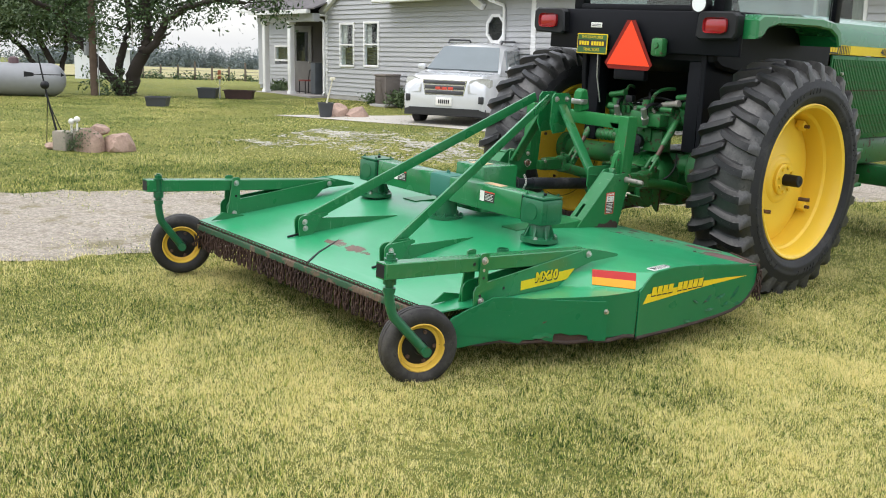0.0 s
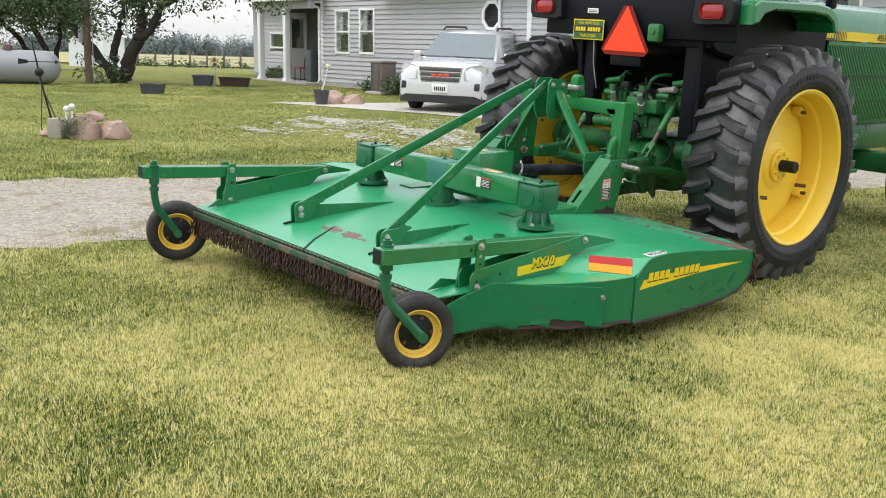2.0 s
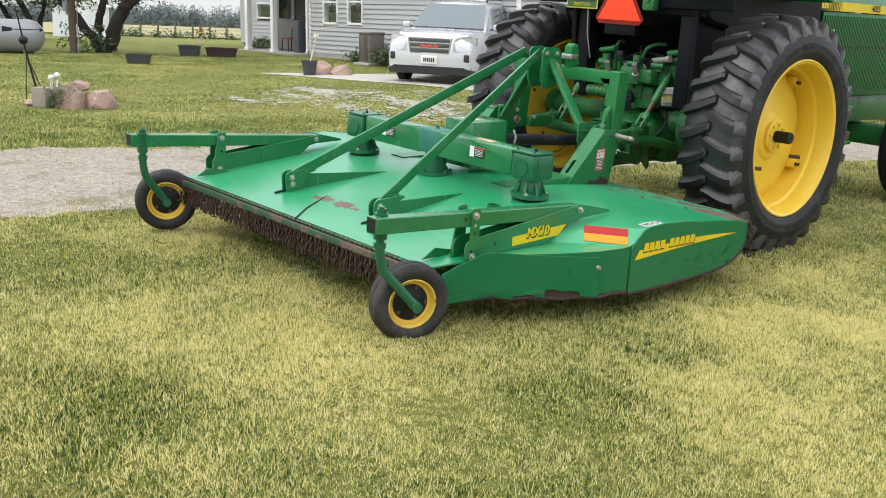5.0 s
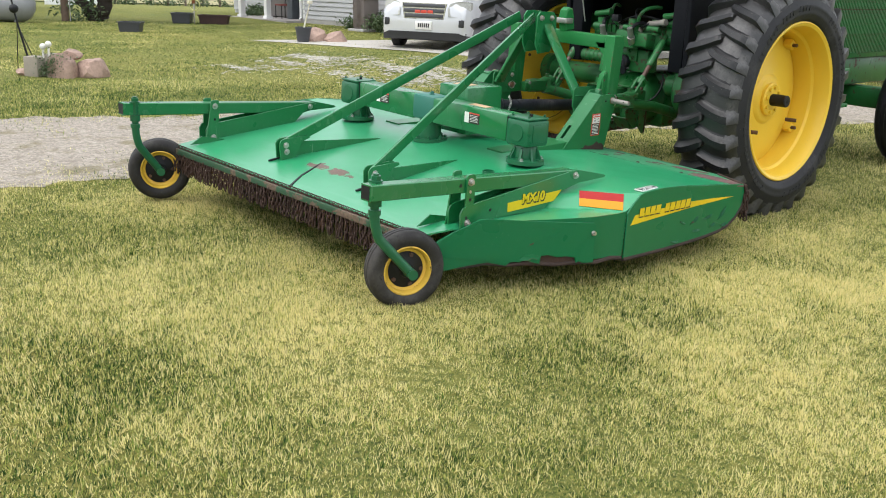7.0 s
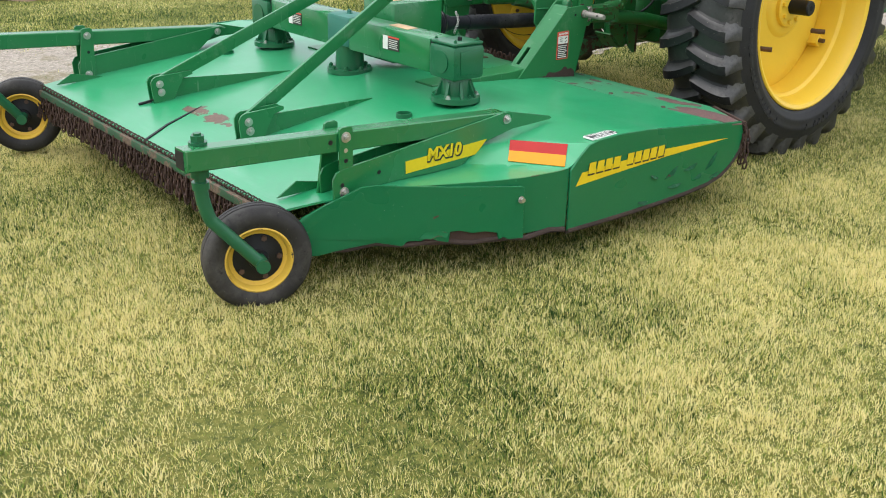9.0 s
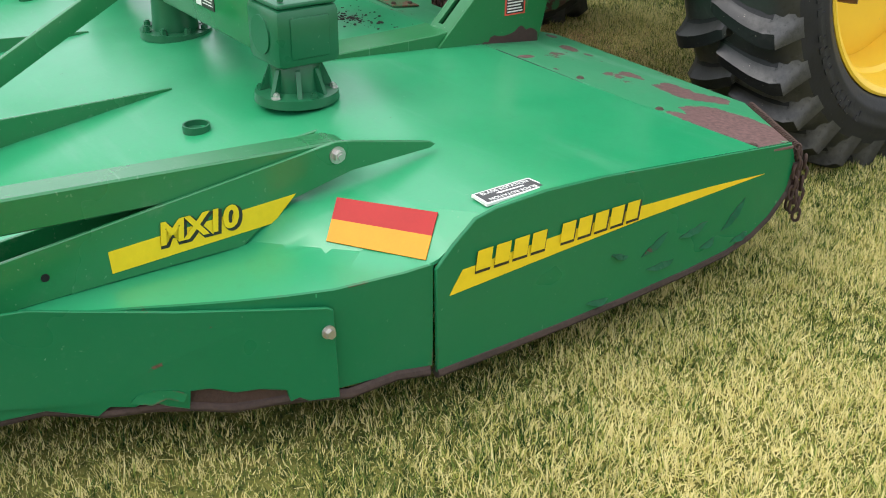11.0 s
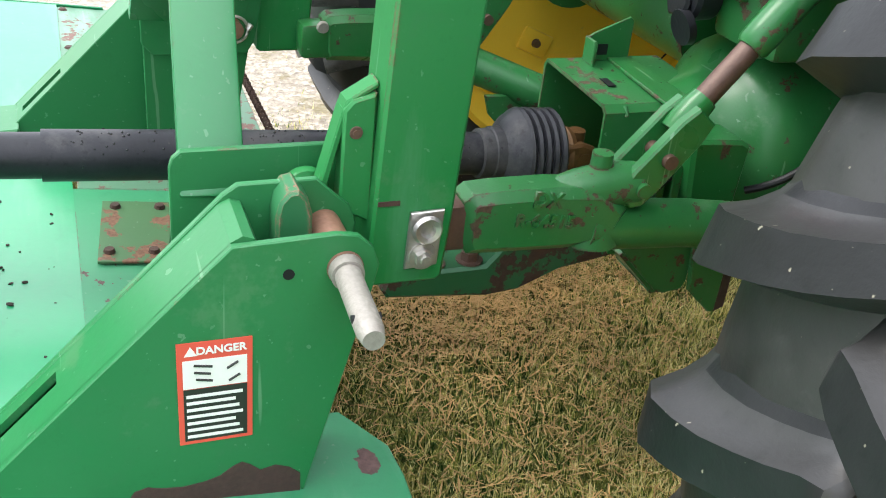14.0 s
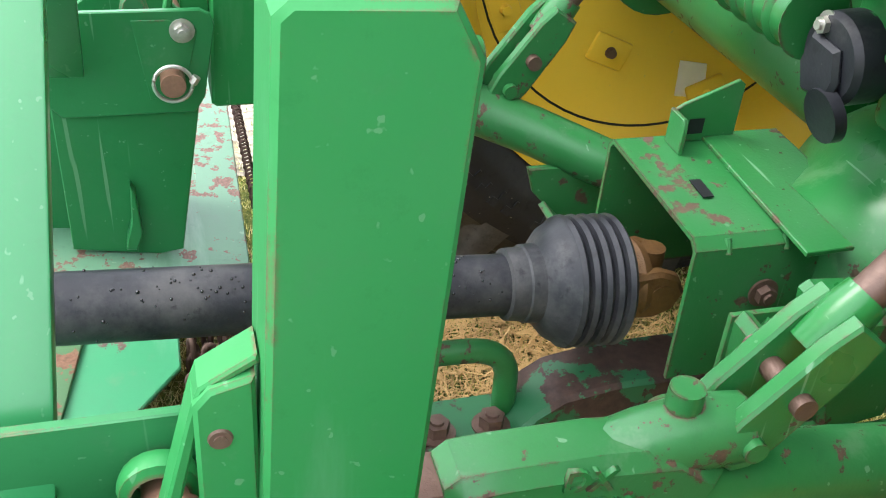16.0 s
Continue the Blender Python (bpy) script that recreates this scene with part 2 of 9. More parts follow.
def rubber(name, dark, mid, dust, cover=0.55, speck=0.6, rough=(0.42, 0.75), rare=0.74, spec=0.3):
    """Tyre rubber with dry mud dust in patches, pale specks of clippings."""
    m, n, l, b = _nodes(name)
    co = _coord(n)
    big, fine, tiny = _noise(n, l, 3.5, 7, 0.7, co), _noise(n, l, 60, 4, 0.6, co), _noise(n, l, 110, 2, 0.5, co)
    c1 = _ramp(n, l, big.outputs["Fac"], [(0.34, dark), (cover, mid), (cover + 0.2, dust)])
    c2 = _mix(n, l, _ramp(n, l, fine.outputs["Fac"], [(0.30, (0.8, 0.8, 0.8)), (0.42, (0, 0, 0))]), c1, dark)
    c3 = _mix(n, l, _ramp(n, l, tiny.outputs["Fac"], [(rare, (0, 0, 0)), (rare + 0.03, (speck,) * 3)]), c2, (0.26, 0.24, 0.18))
    l.new(c3, b.inputs["Base Color"])
    l.new(_ramp(n, l, big.outputs["Fac"], [(0.3, (rough[0],) * 3), (0.7, (rough[1],) * 3)]), b.inputs["Roughness"])
    b.inputs["Specular IOR Level"].default_value = spec
    _bump(n, l, fine.outputs["Fac"], b, 0.15, 0.004)
    return m


M_TYRE = rubber("tyre_rubber", (0.010, 0.010, 0.011), (0.022, 0.022, 0.024), (0.062, 0.060, 0.059))
M_PLASTIC = rubber("scuffed_black_plastic", (0.007, 0.0075, 0.010), (0.018, 0.019, 0.024), (0.095, 0.092, 0.090), 0.56, 0.12, (0.24, 0.55))
M_PRIMER = plain("bare_brown_primer", (0.052, 0.026, 0.022), 0.7, var=0.6, scale=45, bump=0.3)
# rust brown, darkened further to hold the contact shadow under the mower
M_LIP = plain("rust_and_shade_edge", (0.045, 0.027, 0.021), 0.85, var=0.7, scale=30, bump=0.6)
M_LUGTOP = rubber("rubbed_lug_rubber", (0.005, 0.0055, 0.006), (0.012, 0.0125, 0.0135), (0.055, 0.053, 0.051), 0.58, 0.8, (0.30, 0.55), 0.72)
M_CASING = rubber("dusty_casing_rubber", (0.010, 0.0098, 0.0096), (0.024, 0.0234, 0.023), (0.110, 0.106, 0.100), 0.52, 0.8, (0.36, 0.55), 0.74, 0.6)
M_CASTER = rubber("caster_rubber", (0.014, 0.013, 0.013), (0.030, 0.028, 0.026), (0.085, 0.078, 0.070), 0.52, 0.3)


def glass(name, tint=(0.75, 0.85, 0.85), rough=0.02):
    m, n, l, b = _nodes(name)
    b.inputs["Base Color"].default_value = (*tint, 1)
    b.inputs["Transmission Weight"].default_value, b.inputs["Roughness"].default_value, b.inputs["IOR"].default_value = 1.0, rough, 1.45
    return m


M_GLASS = glass("cab_glass")
M_DGLASS = plain("dark_window_glass", (0.012, 0.014, 0.016), 0.04, var=0.2, coat=0.5)


# ---- mesh helpers ----
def box(bm, x0, x1, y0, y1, z0, z1, bevel=0.0, m=None):
    g = bmesh.ops.create_cube(bm, size=1.0)
    vs = g["verts"]
    bmesh.ops.scale(bm, vec=(x1 - x0, y1 - y0, z1 - z0), verts=vs)
    bmesh.ops.translate(bm, vec=((x0 + x1) / 2, (y0 + y1) / 2, (z0 + z1) / 2), verts=vs)
    if bevel > 0:
        es = list({e for v in vs for e in v.link_edges})
        r = bmesh.ops.bevel(bm, geom=es, offset=bevel, segments=2, affect="EDGES", profile=0.5)
        vs = list({v for f in r["faces"] for v in f.verts} | {v for v in vs if v.is_valid})
    if m is not None:
        bmesh.ops.transform(bm, matrix=m, verts=[v for v in vs if v.is_valid])
    return bm


def prism(bm, pts, axis, a, b, bevel=0.0):
    """A plate: the outline pts (two coordinates) pushed from a to b along an axis."""
    def at(p, d):
        return {"x": (d, p[0], p[1]), "y": (p[0], d, p[1]), "z": (p[0], p[1], d)}[axis]
    lo, hi = [bm.verts.new(at(p, a)) for p in pts], [bm.verts.new(at(p, b)) for p in pts]
    fs = [bm.faces.new(lo), bm.faces.new(hi)]
    k = len(pts)
    for i in range(k):
        fs.append(bm.faces.new((lo[i], lo[(i + 1) % k], hi[(i + 1) % k], hi[i])))
    bmesh.ops.recalc_face_normals(bm, faces=fs)
    if bevel > 0:
        es = {e for f in fs[:2] for e in f.edges}
        bmesh.ops.bevel(bm, geom=list(es), offset=bevel, segments=1, affect="EDGES")
    return bm


def cyl(bm, p, q, r, r2=None, seg=20, cap=True):
    p, q = Vector(p), Vector(q)
    d = q - p
    m = Matrix.Translation((p + q) / 2) @ d.to_track_quat("Z", "Y").to_matrix().to_4x4()
    bmesh.ops.create_cone(bm, cap_ends=cap, segments=seg, radius1=r, radius2=r if r2 is None else r2, depth=d.length, matrix=m)
    return bm


def lathe(bm, prof, seg=40, m=None):
    """Turns the profile [(radius, height)] round the local z axis."""
    rings = []
    for r, h in prof:
        if r < 1e-5:
            rings.append([bm.verts.new((0, 0, h))])
        else:
            rings.append([bm.verts.new((r * math.cos(2 * math.pi * i / seg), r * math.sin(2 * math.pi * i / seg), h)) for i in range(seg)])
    for a, b in zip(rings, rings[1:]):
        for i in range(seg):
            j = (i + 1) % seg
            if len(a) == 1 and len(b) == 1:
                continue
            if len(a) == 1:
                bm.faces.new((a[0], b[j], b[i]))
            elif len(b) == 1:
                bm.faces.new((a[i], a[j], b[0]))
            else:
                bm.faces.new((a[i], a[j], b[j], b[i]))
    if m is not None:
        bmesh.ops.transform(bm, matrix=m, verts=[v for r in rings for v in r])
    return bm


def pipe(bm, pts, r, seg=12, cap=True):
    """A round bar or hose along points; r may be a list."""
    pts = [Vector(p) for p in pts]
    rs = r if isinstance(r, (list, tuple)) else [r] * len(pts)
    rings, up = [], Vector((0.13, 0.21, 0.97)).normalized()
    for i, p in enumerate(pts):
        d = (pts[min(i + 1, len(pts) - 1)] - pts[max(i - 1, 0)]).normalized()
        u = d.cross(up)
        if u.length < 0.05:
            u = d.cross(Vector((1, 0, 0)))
        u.normalize()
        v = d.cross(u)
        rings.append([bm.verts.new(p + rs[i] * (math.cos(a) * u + math.sin(a) * v)) for a in (2 * math.pi * k / seg for k in range(seg))])
    for a, b in zip(rings, rings[1:]):
        for i in range(seg):
            bm.faces.new((a[i], a[(i + 1) % seg], b[(i + 1) % seg], b[i]))
    if cap:
        bm.faces.new(rings[0][::-1])
        bm.faces.new(rings[-1])
    return bm


def bar(bm, p, q, w, h, bevel=0.004, up=(0, 0, 1)):
    """A straight box bar from p to q, w wide and h high."""
    p, q = Vector(p), Vector(q)
    d = (q - p)
    y = d.normalized()
    x = y.cross(Vector(up)).normalized()
    z = x.cross(y)
    m = Matrix((x, y, z)).transposed().to_4x4()
    m.translation = (p + q) / 2
    return box(bm, -w / 2, w / 2, -d.length / 2, d.length / 2, -h / 2, h / 2, bevel, m)


def bezier(p0, p1, p2, k=10):
    p0, p1, p2 = Vector(p0), Vector(p1), Vector(p2)
    return [(1 - t) ** 2 * p0 + 2 * t * (1 - t) * p1 + t * t * p2 for t in (i / k for i in range(k + 1))]


def mesh_of(name, bm, mat, smooth=35):
    bmesh.ops.recalc_face_normals(bm, faces=bm.faces)
    me = bpy.data.meshes.new(name)
    bm.to_mesh(me)
    bm.free()
    me.materials.append(mat)
    if smooth:
        me.shade_smooth()
        me.set_sharp_from_angle(angle=radians(smooth))
    return me


def thing(name, label, category, m=None, group=""):
    ob = new(name)
    if m is not None:
        ob.matrix_world = m
    return tagged(ob, label, category, group)


def shallow(parent):
    """The nearest ancestor under which a new piece is no deeper than a sub-part."""
    depth, o = 0, parent
    while o.parent is not None:
        depth, o = depth + 1, o.parent
    return parent if depth < 2 else shallow(parent.parent)


def part(name, bm, mat, parent, label="", smooth=35, m=None):
    ob = new(name, mesh_of(name, bm, mat, smooth))
    ob.parent = shallow(parent)
    if m is not None:
        ob.matrix_basis = m
    return tagged(ob, label)


def copy_part(ob, m, parent=None):
    c = ob.copy()
    scene.collection.objects.link(c)
    c.parent = parent or ob.parent
    c.matrix_basis = m
    return c


def solo(name, bm, mat, label, category, smooth=35, m=None, group="", kind=""):
    ob = new(name, mesh_of(name, bm, mat, smooth))
    if m is not None:
        ob.matrix_world = m
    return tagged(ob, label, category, group, kind)


def writing(name, text, size, mat, parent, m, depth=0.0008, label="", squash=1.0, shear=0.0, bold=0.0, width=0.0):
    """Raised lettering in the built-in font, turned into a mesh."""
    cu = bpy.data.curves.new(name, "FONT")
    cu.body, cu.size, cu.extrude, cu.align_x, cu.align_y, cu.shear, cu.offset = text, size, depth, "CENTER", "CENTER", shear, bold
    tmp = bpy.data.objects.new(name, cu)
    scene.collection.objects.link(tmp)
    bpy.context.view_layer.update()
    me = bpy.data.meshes.new_from_object(tmp.evaluated_get(bpy.context.evaluated_depsgraph_get()))
    bpy.data.objects.remove(tmp)
    bpy.data.curves.remove(cu)
    me.materials.clear()
    me.materials.append(mat)
    if width:
        xs = [v.co.x for v in me.vertices]
        squash = width / (max(xs) - min(xs))
    ob = new(name, me)
    ob.parent = shallow(parent)
    ob.matrix_basis = m @ Matrix.Diagonal((squash, 1, 1, 1))
    return tagged(ob, label)


def face_right(x, y, z, rot=0.0):
    """A pose whose local plane looks along +x, with its text running forward (+y)."""
    return Matrix.Translation((x, y, z)) @ Matrix(((0, 0, 1, 0), (1, 0, 0, 0), (0, 1, 0, 0), (0, 0, 0, 1))) @ Matrix.Rotation(rot, 4, "Z")


def face_back(x, y, z, rot=0.0):
    """A pose whose local plane looks along -y, with its text running along +x."""
    return Matrix.Translation((x, y, z)) @ Matrix(((1, 0, 0, 0), (0, 0, -1, 0), (0, 1, 0, 0), (0, 0, 0, 1))) @ Matrix.Rotation(rot, 4, "Z")


def name_bars(name, count, gap, width, height, mat, parent, m, shear=0.0, thick=0.0006, label=""):
    """A maker's name as plain slanting bars, one for each letter, with the word gap after number gap."""
    pitch = width / (count + 0.7)
    for k in range(count):
        bm = bmesh.new()
        x = -width / 2 + pitch * (k + (0.7 if k >= gap else 0.0))
        q = [(x, -height / 2), (x + pitch * 0.80, -height / 2), (x + pitch * 0.80, height / 2), (x, height / 2)]
        vs = [[bm.verts.new((a + shear * b, b, z)) for a, b in q] for z in (0.0, thick)]
        bm.faces.new(vs[1])
        bm.faces.new(vs[0][::-1])
        for i in range(4):
            bm.faces.new((vs[0][i], vs[0][(i + 1) % 4], vs[1][(i + 1) % 4], vs[1][i]))
        part(name, bm, mat, parent, "", 0, m)

# ---- the ground ----
def ground_z(x, y):
    """The lawn: falls a little to the tractor's right, and away from the yard beyond the house."""
    z = -0.022 * np.clip(x + 4.6, -2.5, 3.0) - 0.012
    d = np.hypot(x, y)
    return z + np.interp(d, [33.0, 85.0, 300.0, 900.0], [0.0, -1.75, -6.3, -19.0])


def drive_edges(y):
    """Near and far edge of the gravel drive at y."""
    rag = 0.07 * np.sin(3.1 * y + 1.0) * np.sin(0.9 * y) + 0.045 * np.sin(11.3 * y) + 0.03 * np.sin(23.1 * y + 2.0)
    bay = 0.5 * np.exp(-((y - 8.2) / 1.3) ** 2)
    return -6.30 + 0.165 * (y - 2.95) + 0.05 * np.sin(1.9 * y) + 0.03 * np.sin(5.3 * y) + rag - bay, -8.85 + 0.27 * np.maximum(y - 4.3, -3.0) + 0.08 * np.sin(1.3 * y + 1) - 1.3 * rag


def lawn_soil():
    m, n, l, b = _nodes("lawn")
    co = _coord(n)
    big, mid, fine = _noise(n, l, 0.22, 5, 0.6, co), _noise(n, l, 1.6, 6, 0.65, co), _noise(n, l, 38, 6, 0.75, co)
    stretch = n.new("ShaderNodeMapping")
    stretch.inputs["Rotation"].default_value = (0, 0, radians(20))
    stretch.inputs["Scale"].default_value = (0.35, 1.6, 1.0)
    l.new(co, stretch.inputs[0])
    band = _noise(n, l, 0.55, 5, 0.6, stretch.outputs[0])
    c1 = _ramp(n, l, big.outputs["Fac"], [(0.32, (0.085, 0.140, 0.020)), (0.5, (0.160, 0.200, 0.034)), (0.68, (0.33, 0.28, 0.070))])
    c2 = _mix(n, l, 0.5, c1, _ramp(n, l, mid.outputs["Fac"], [(0.3, (0.070, 0.120, 0.018)), (0.55, (0.18, 0.21, 0.036)), (0.75, (0.36, 0.29, 0.085))]))
    c3 = _mix(n, l, 0.4, c2, _ramp(n, l, band.outputs["Fac"], [(0.35, (0.075, 0.14, 0.020)), (0.6, (0.26, 0.25, 0.050))]))
    c4 = _mix(n, l, _ramp(n, l, fine.outputs["Fac"], [(0.42, (0, 0, 0)), (0.75, (0.85, 0.85, 0.85))]), c3, (0.38, 0.31, 0.10))
    c5 = _mix(n, l, _ramp(n, l, fine.outputs["Fac"], [(0.33, (0.9, 0.9, 0.9)), (0.52, (0, 0, 0))]), c4, (0.055, 0.066, 0.020))
    l.new(_mix(n, l, 1.0, c5, (0.84, 0.86, 0.86), "MULTIPLY"), b.inputs["Base Color"])
    b.inputs["Roughness"].default_value, b.inputs["Specular IOR Level"].default_value = 0.9, 0.2
    _bump(n, l, fine.outputs["Fac"], b, 0.9, 0.03)
    return m


def grass_blades(name, dryness):
    m, n, l, b = _nodes(name)
    co = _coord(n)
    isl = n.new("ShaderNodeNewGeometry").outputs["Random Per Island"]
    patch, mid = _noise(n, l, 0.75, 5, 0.65, co), _noise(n, l, 5.5, 6, 0.7, co)
    add = n.new("ShaderNodeMath")
    add.operation = "MULTIPLY_ADD"
    spread = n.new("ShaderNodeMapRange")
    spread.inputs["From Min"].default_value, spread.inputs["From Max"].default_value = 0.39, 0.61
    l.new(patch.outputs["Fac"], spread.inputs["Value"])
    l.new(spread.outputs[0], add.inputs[0])
    add.inputs[1].default_value = 1.45
    mw = n.new("ShaderNodeMath")
    mw.operation = "MULTIPLY"
    l.new(mid.outputs["Fac"], mw.inputs[0])
    mw.inputs[1].default_value = 1.3
    l.new(mw.outputs[0], add.inputs[2])
    sub = n.new("ShaderNodeMath")
    sub.operation = "MULTIPLY_ADD"
    l.new(isl, sub.inputs[0])
    sub.inputs[1].default_value = 2.7
    l.new(add.outputs[0], sub.inputs[2])
    tuft = n.new("ShaderNodeMath")
    tuft.operation = "MULTIPLY_ADD"
    l.new(_noise(n, l, 26, 4, 0.65, co).outputs["Fac"], tuft.inputs[0])
    tuft.inputs[1].default_value = 2.1
    l.new(sub.outputs[0], tuft.inputs[2])
    val = n.new("ShaderNodeMath")
    val.operation = "MULTIPLY"
    l.new(tuft.outputs[0], val.inputs[0])
    val.inputs[1].default_value = dryness
    col = _ramp(n, l, val.outputs[0], [(0.58, (0.020, 0.060, 0.008)), (0.64, (0.065, 0.130, 0.022)), (0.69, (0.175, 0.260, 0.044)), (0.775, (0.400, 0.415, 0.105)), (0.865, (0.64, 0.575, 0.20)), (0.96, (0.80, 0.71, 0.34))])
    l.new(col, b.inputs["Base Color"])
    b.inputs["Roughness"].default_value, b.inputs["Specular IOR Level"].default_value = 0.6, 0.25
    leaf, mixer = n.new("ShaderNodeBsdfTranslucent"), n.new("ShaderNodeMixShader")
    l.new(col, leaf.inputs["Color"])
    mixer.inputs[0].default_value = 0.38
    l.new(b.outputs[0], mixer.inputs[1])
    l.new(leaf.outputs[0], mixer.inputs[2])
    out = [q for q in n if q.type == "OUTPUT_MATERIAL"][0]
    l.new(mixer.outputs[0], out.inputs["Surface"])
    return m


def gravel():
    m, n, l, b = _nodes("gravel")
    co = _coord(n)
    vor = n.new("ShaderNodeTexVoronoi")
    vor.inputs["Scale"].default_value = 38
    l.new(co, vor.inputs["Vector"])
    big, fine = _noise(n, l, 0.9, 5, 0.65, co), _noise(n, l, 60, 4, 0.7, co)
    c1 = _ramp(n, l, big.outputs["Fac"], [(0.3, (0.21, 0.18, 0.135)), (0.7, (0.36, 0.31, 0.245))])
    c2 = _mix(n, l, 0.6, c1, _ramp(n, l, vor.outputs["Color"], [(0.1, (0.19, 0.165, 0.13)), (0.9, (0.55, 0.49, 0.41))]))
    c3 = _mix(n, l, _ramp(n, l, fine.outputs["Fac"], [(0.36, (0.75, 0.75, 0.75)), (0.54, (0, 0, 0))]), c2, (0.15, 0.125, 0.095))
    weeds = _noise(n, l, 2.6, 7, 0.75, co)
    c3 = _mix(n, l, _ramp(n, l, weeds.outputs["Fac"], [(0.53, (0, 0, 0)), (0.62, (0.85, 0.85, 0.85))]), c3, (0.17, 0.145, 0.075))
    l.new(c3, b.inputs["Base Color"])
    b.inputs["Roughness"].default_value = 0.9
    _bump(n, l, vor.outputs["Distance"], b, 0.8, 0.02)
    return m


# drier, paler blades near the mower; the paleness also carries stronger light
M_BLADE_D = grass_blades("dry_lit_grass_blades", 0.239)
M_LAWN, M_BLADE, M_BLADE_G, M_GRAVEL = lawn_soil(), grass_blades("grass_blades", 0.221), grass_blades("greener_grass_blades", 0.184), gravel()

# ---- the mower: a ten-foot rotary cutter, leaning a little to its right on the sloping lawn ----
MOWER = Matrix.Translation((-4.48, 0, 0)) @ Matrix.Rotation(0.0385, 4, "Y")
mower = thing("rotary_cutter", "green ten-foot rotary cutter with chipped paint hitched to the tractor", "mower", MOWER)


def deck_half(y):
    """Half width of the deck at y."""
    ys = [2.97, 3.10, 3.30, 3.45, 3.60, 3.76, 3.98, 5.03, 5.22]
    ws = [1.13, 1.155, 1.225, 1.31, 1.40, 1.478, 1.512, 1.522, 1.20]
    return float(np.interp(y, ys, ws))


FACET = ((1.17, 3.887), (1.49, 4.085), (1.2, 3.77), (1.5, 3.986))


def facet_z(a, y):
    """Height of the sloping plane that joins the crown to the low rear shoulder."""
    return 0.443 - 0.360 * (a - 1.17) + 0.643 * (y - 3.887)


def deck_z(x, y):
    """Height of the deck's top: a low crown, falling to the chain rail, with lower shoulders behind the side facets."""
    z = float(np.interp(y, [2.97, 3.2, 4.15, 4.3, 5.22], [0.315, 0.337, 0.440, 0.447, 0.388]))
    a = abs(x)
    if y > 3.8:
        z += 0.022 * min(1.0, max(0.0, (a - 1.0) / 0.5)) * min(1.0, (y - 3.8) / 0.2) * min(1.0, max(0.0, (5.1 - y) / 0.8))
    if a > 1.166:
        low = 0.350 + 0.08 * (a - 1.2)
        z = max(min(z, low), min(z, facet_z(a, y))) if y < 4.2 else z
    return z


def deck_mesh(ys, us, thick=0.008, z_add=0.0):
    bm = bmesh.new()
    grid = []
    for y in ys:
        w = deck_half(y)
        grid.append([bm.verts.new((u * w, y, 0)) for u in us])
    for a, b in zip(grid, grid[1:]):
        for i in range(len(us) - 1):
            bm.faces.new((a[i], a[i + 1], b[i + 1], b[i]))
    # cut along the folds, so that they stay straight
    for s in (1, -1):
        cuts = [((s * 1.166, 0), (s * 1.166, 1))] + [((s * p[0], p[1]), (s * q[0], q[1])) for p, q in (FACET[:2], FACET[2:])]
        for p, q in cuts:
            n = Vector((q[1] - p[1], p[0] - q[0], 0)).normalized()
            fs = [f for f in bm.faces if s * f.calc_center_median().x > 1.05 and f.calc_center_median().y < 4.4] if p[1] else bm.faces[:]
            g = list({x for f in fs for x in (f, *f.edges, *f.verts)})
            bmesh.ops.bisect_plane(bm, geom=g, dist=0.0005, plane_co=(p[0], p[1], 0), plane_no=n)
    for v in bm.verts:
        v.co.z = deck_z(v.co.x, v.co.y) + z_add
    r = bmesh.ops.extrude_face_region(bm, geom=bm.faces[:])
    bmesh.ops.translate(bm, vec=(0, 0, -thick), verts=[v for v in r["geom"] if isinstance(v, bmesh.types.BMVert)])
    return bm


yy = [2.97, 3.05, 3.12, 3.2, 3.3, 3.38, 3.46, 3.54, 3.6, 3.65, 3.7, 3.75, 3.8, 3.85, 3.9, 3.95, 4.0, 4.05, 4.1, 4.15, 4.2, 4.25, 4.3, 4.4, 4.5, 4.6, 4.7, 4.8, 4.918]
uu = [-1, -0.985, -0.95, -0.92, -0.89, -0.87, -0.85, -0.83, -0.8, -0.76, -0.7, -0.6, -0.5, -0.3, -0.15]
uu = uu + [0] + [-u for u in reversed(uu)]
deck = part("deck", deck_mesh(yy, uu), M_DECK, mower, "glossy mint-green deck plate, rusted along seams", 20)

# front centre plate and the two worn front corner flaps, falling a little to the front
def flap_z(y):
    return 0.407 - 0.10 * (y - 4.92)


def tilted(pts, thick, bevel):
    bm = bmesh.new()
    prism(bm, pts, "z", -thick, 0.0, bevel)
    for v in bm.verts:
        v.co.z += flap_z(v.co.y)
    return bm


part("front_plate", tilted([(-0.398, 4.916), (0.398, 4.916), (0.398, 5.096), (0.281, 5.096), (0.281, 5.20), (0.26, 5.20), (0.18, 5.14), (-0.16, 5.14), (-0.25, 5.20), (-0.398, 5.20)], 0.008, 0.002), M_FLAP, mower, "scuffed green front plate")
bm = tilted([(-0.335, 4.965), (-0.120, 4.945), (-0.120, 5.055), (-0.335, 5.085)], 0.005, 0.001)
for v in bm.verts:
    v.co.z += 0.008
part("patch_plate", bm, enamel("rusty_patch", (0.05, 0.13, 0.05), chip=1.15, rough=0.6, scale=2, chip_col=(0.10, 0.05, 0.03)), mower, "rusty square cover plate bolted to the deck")
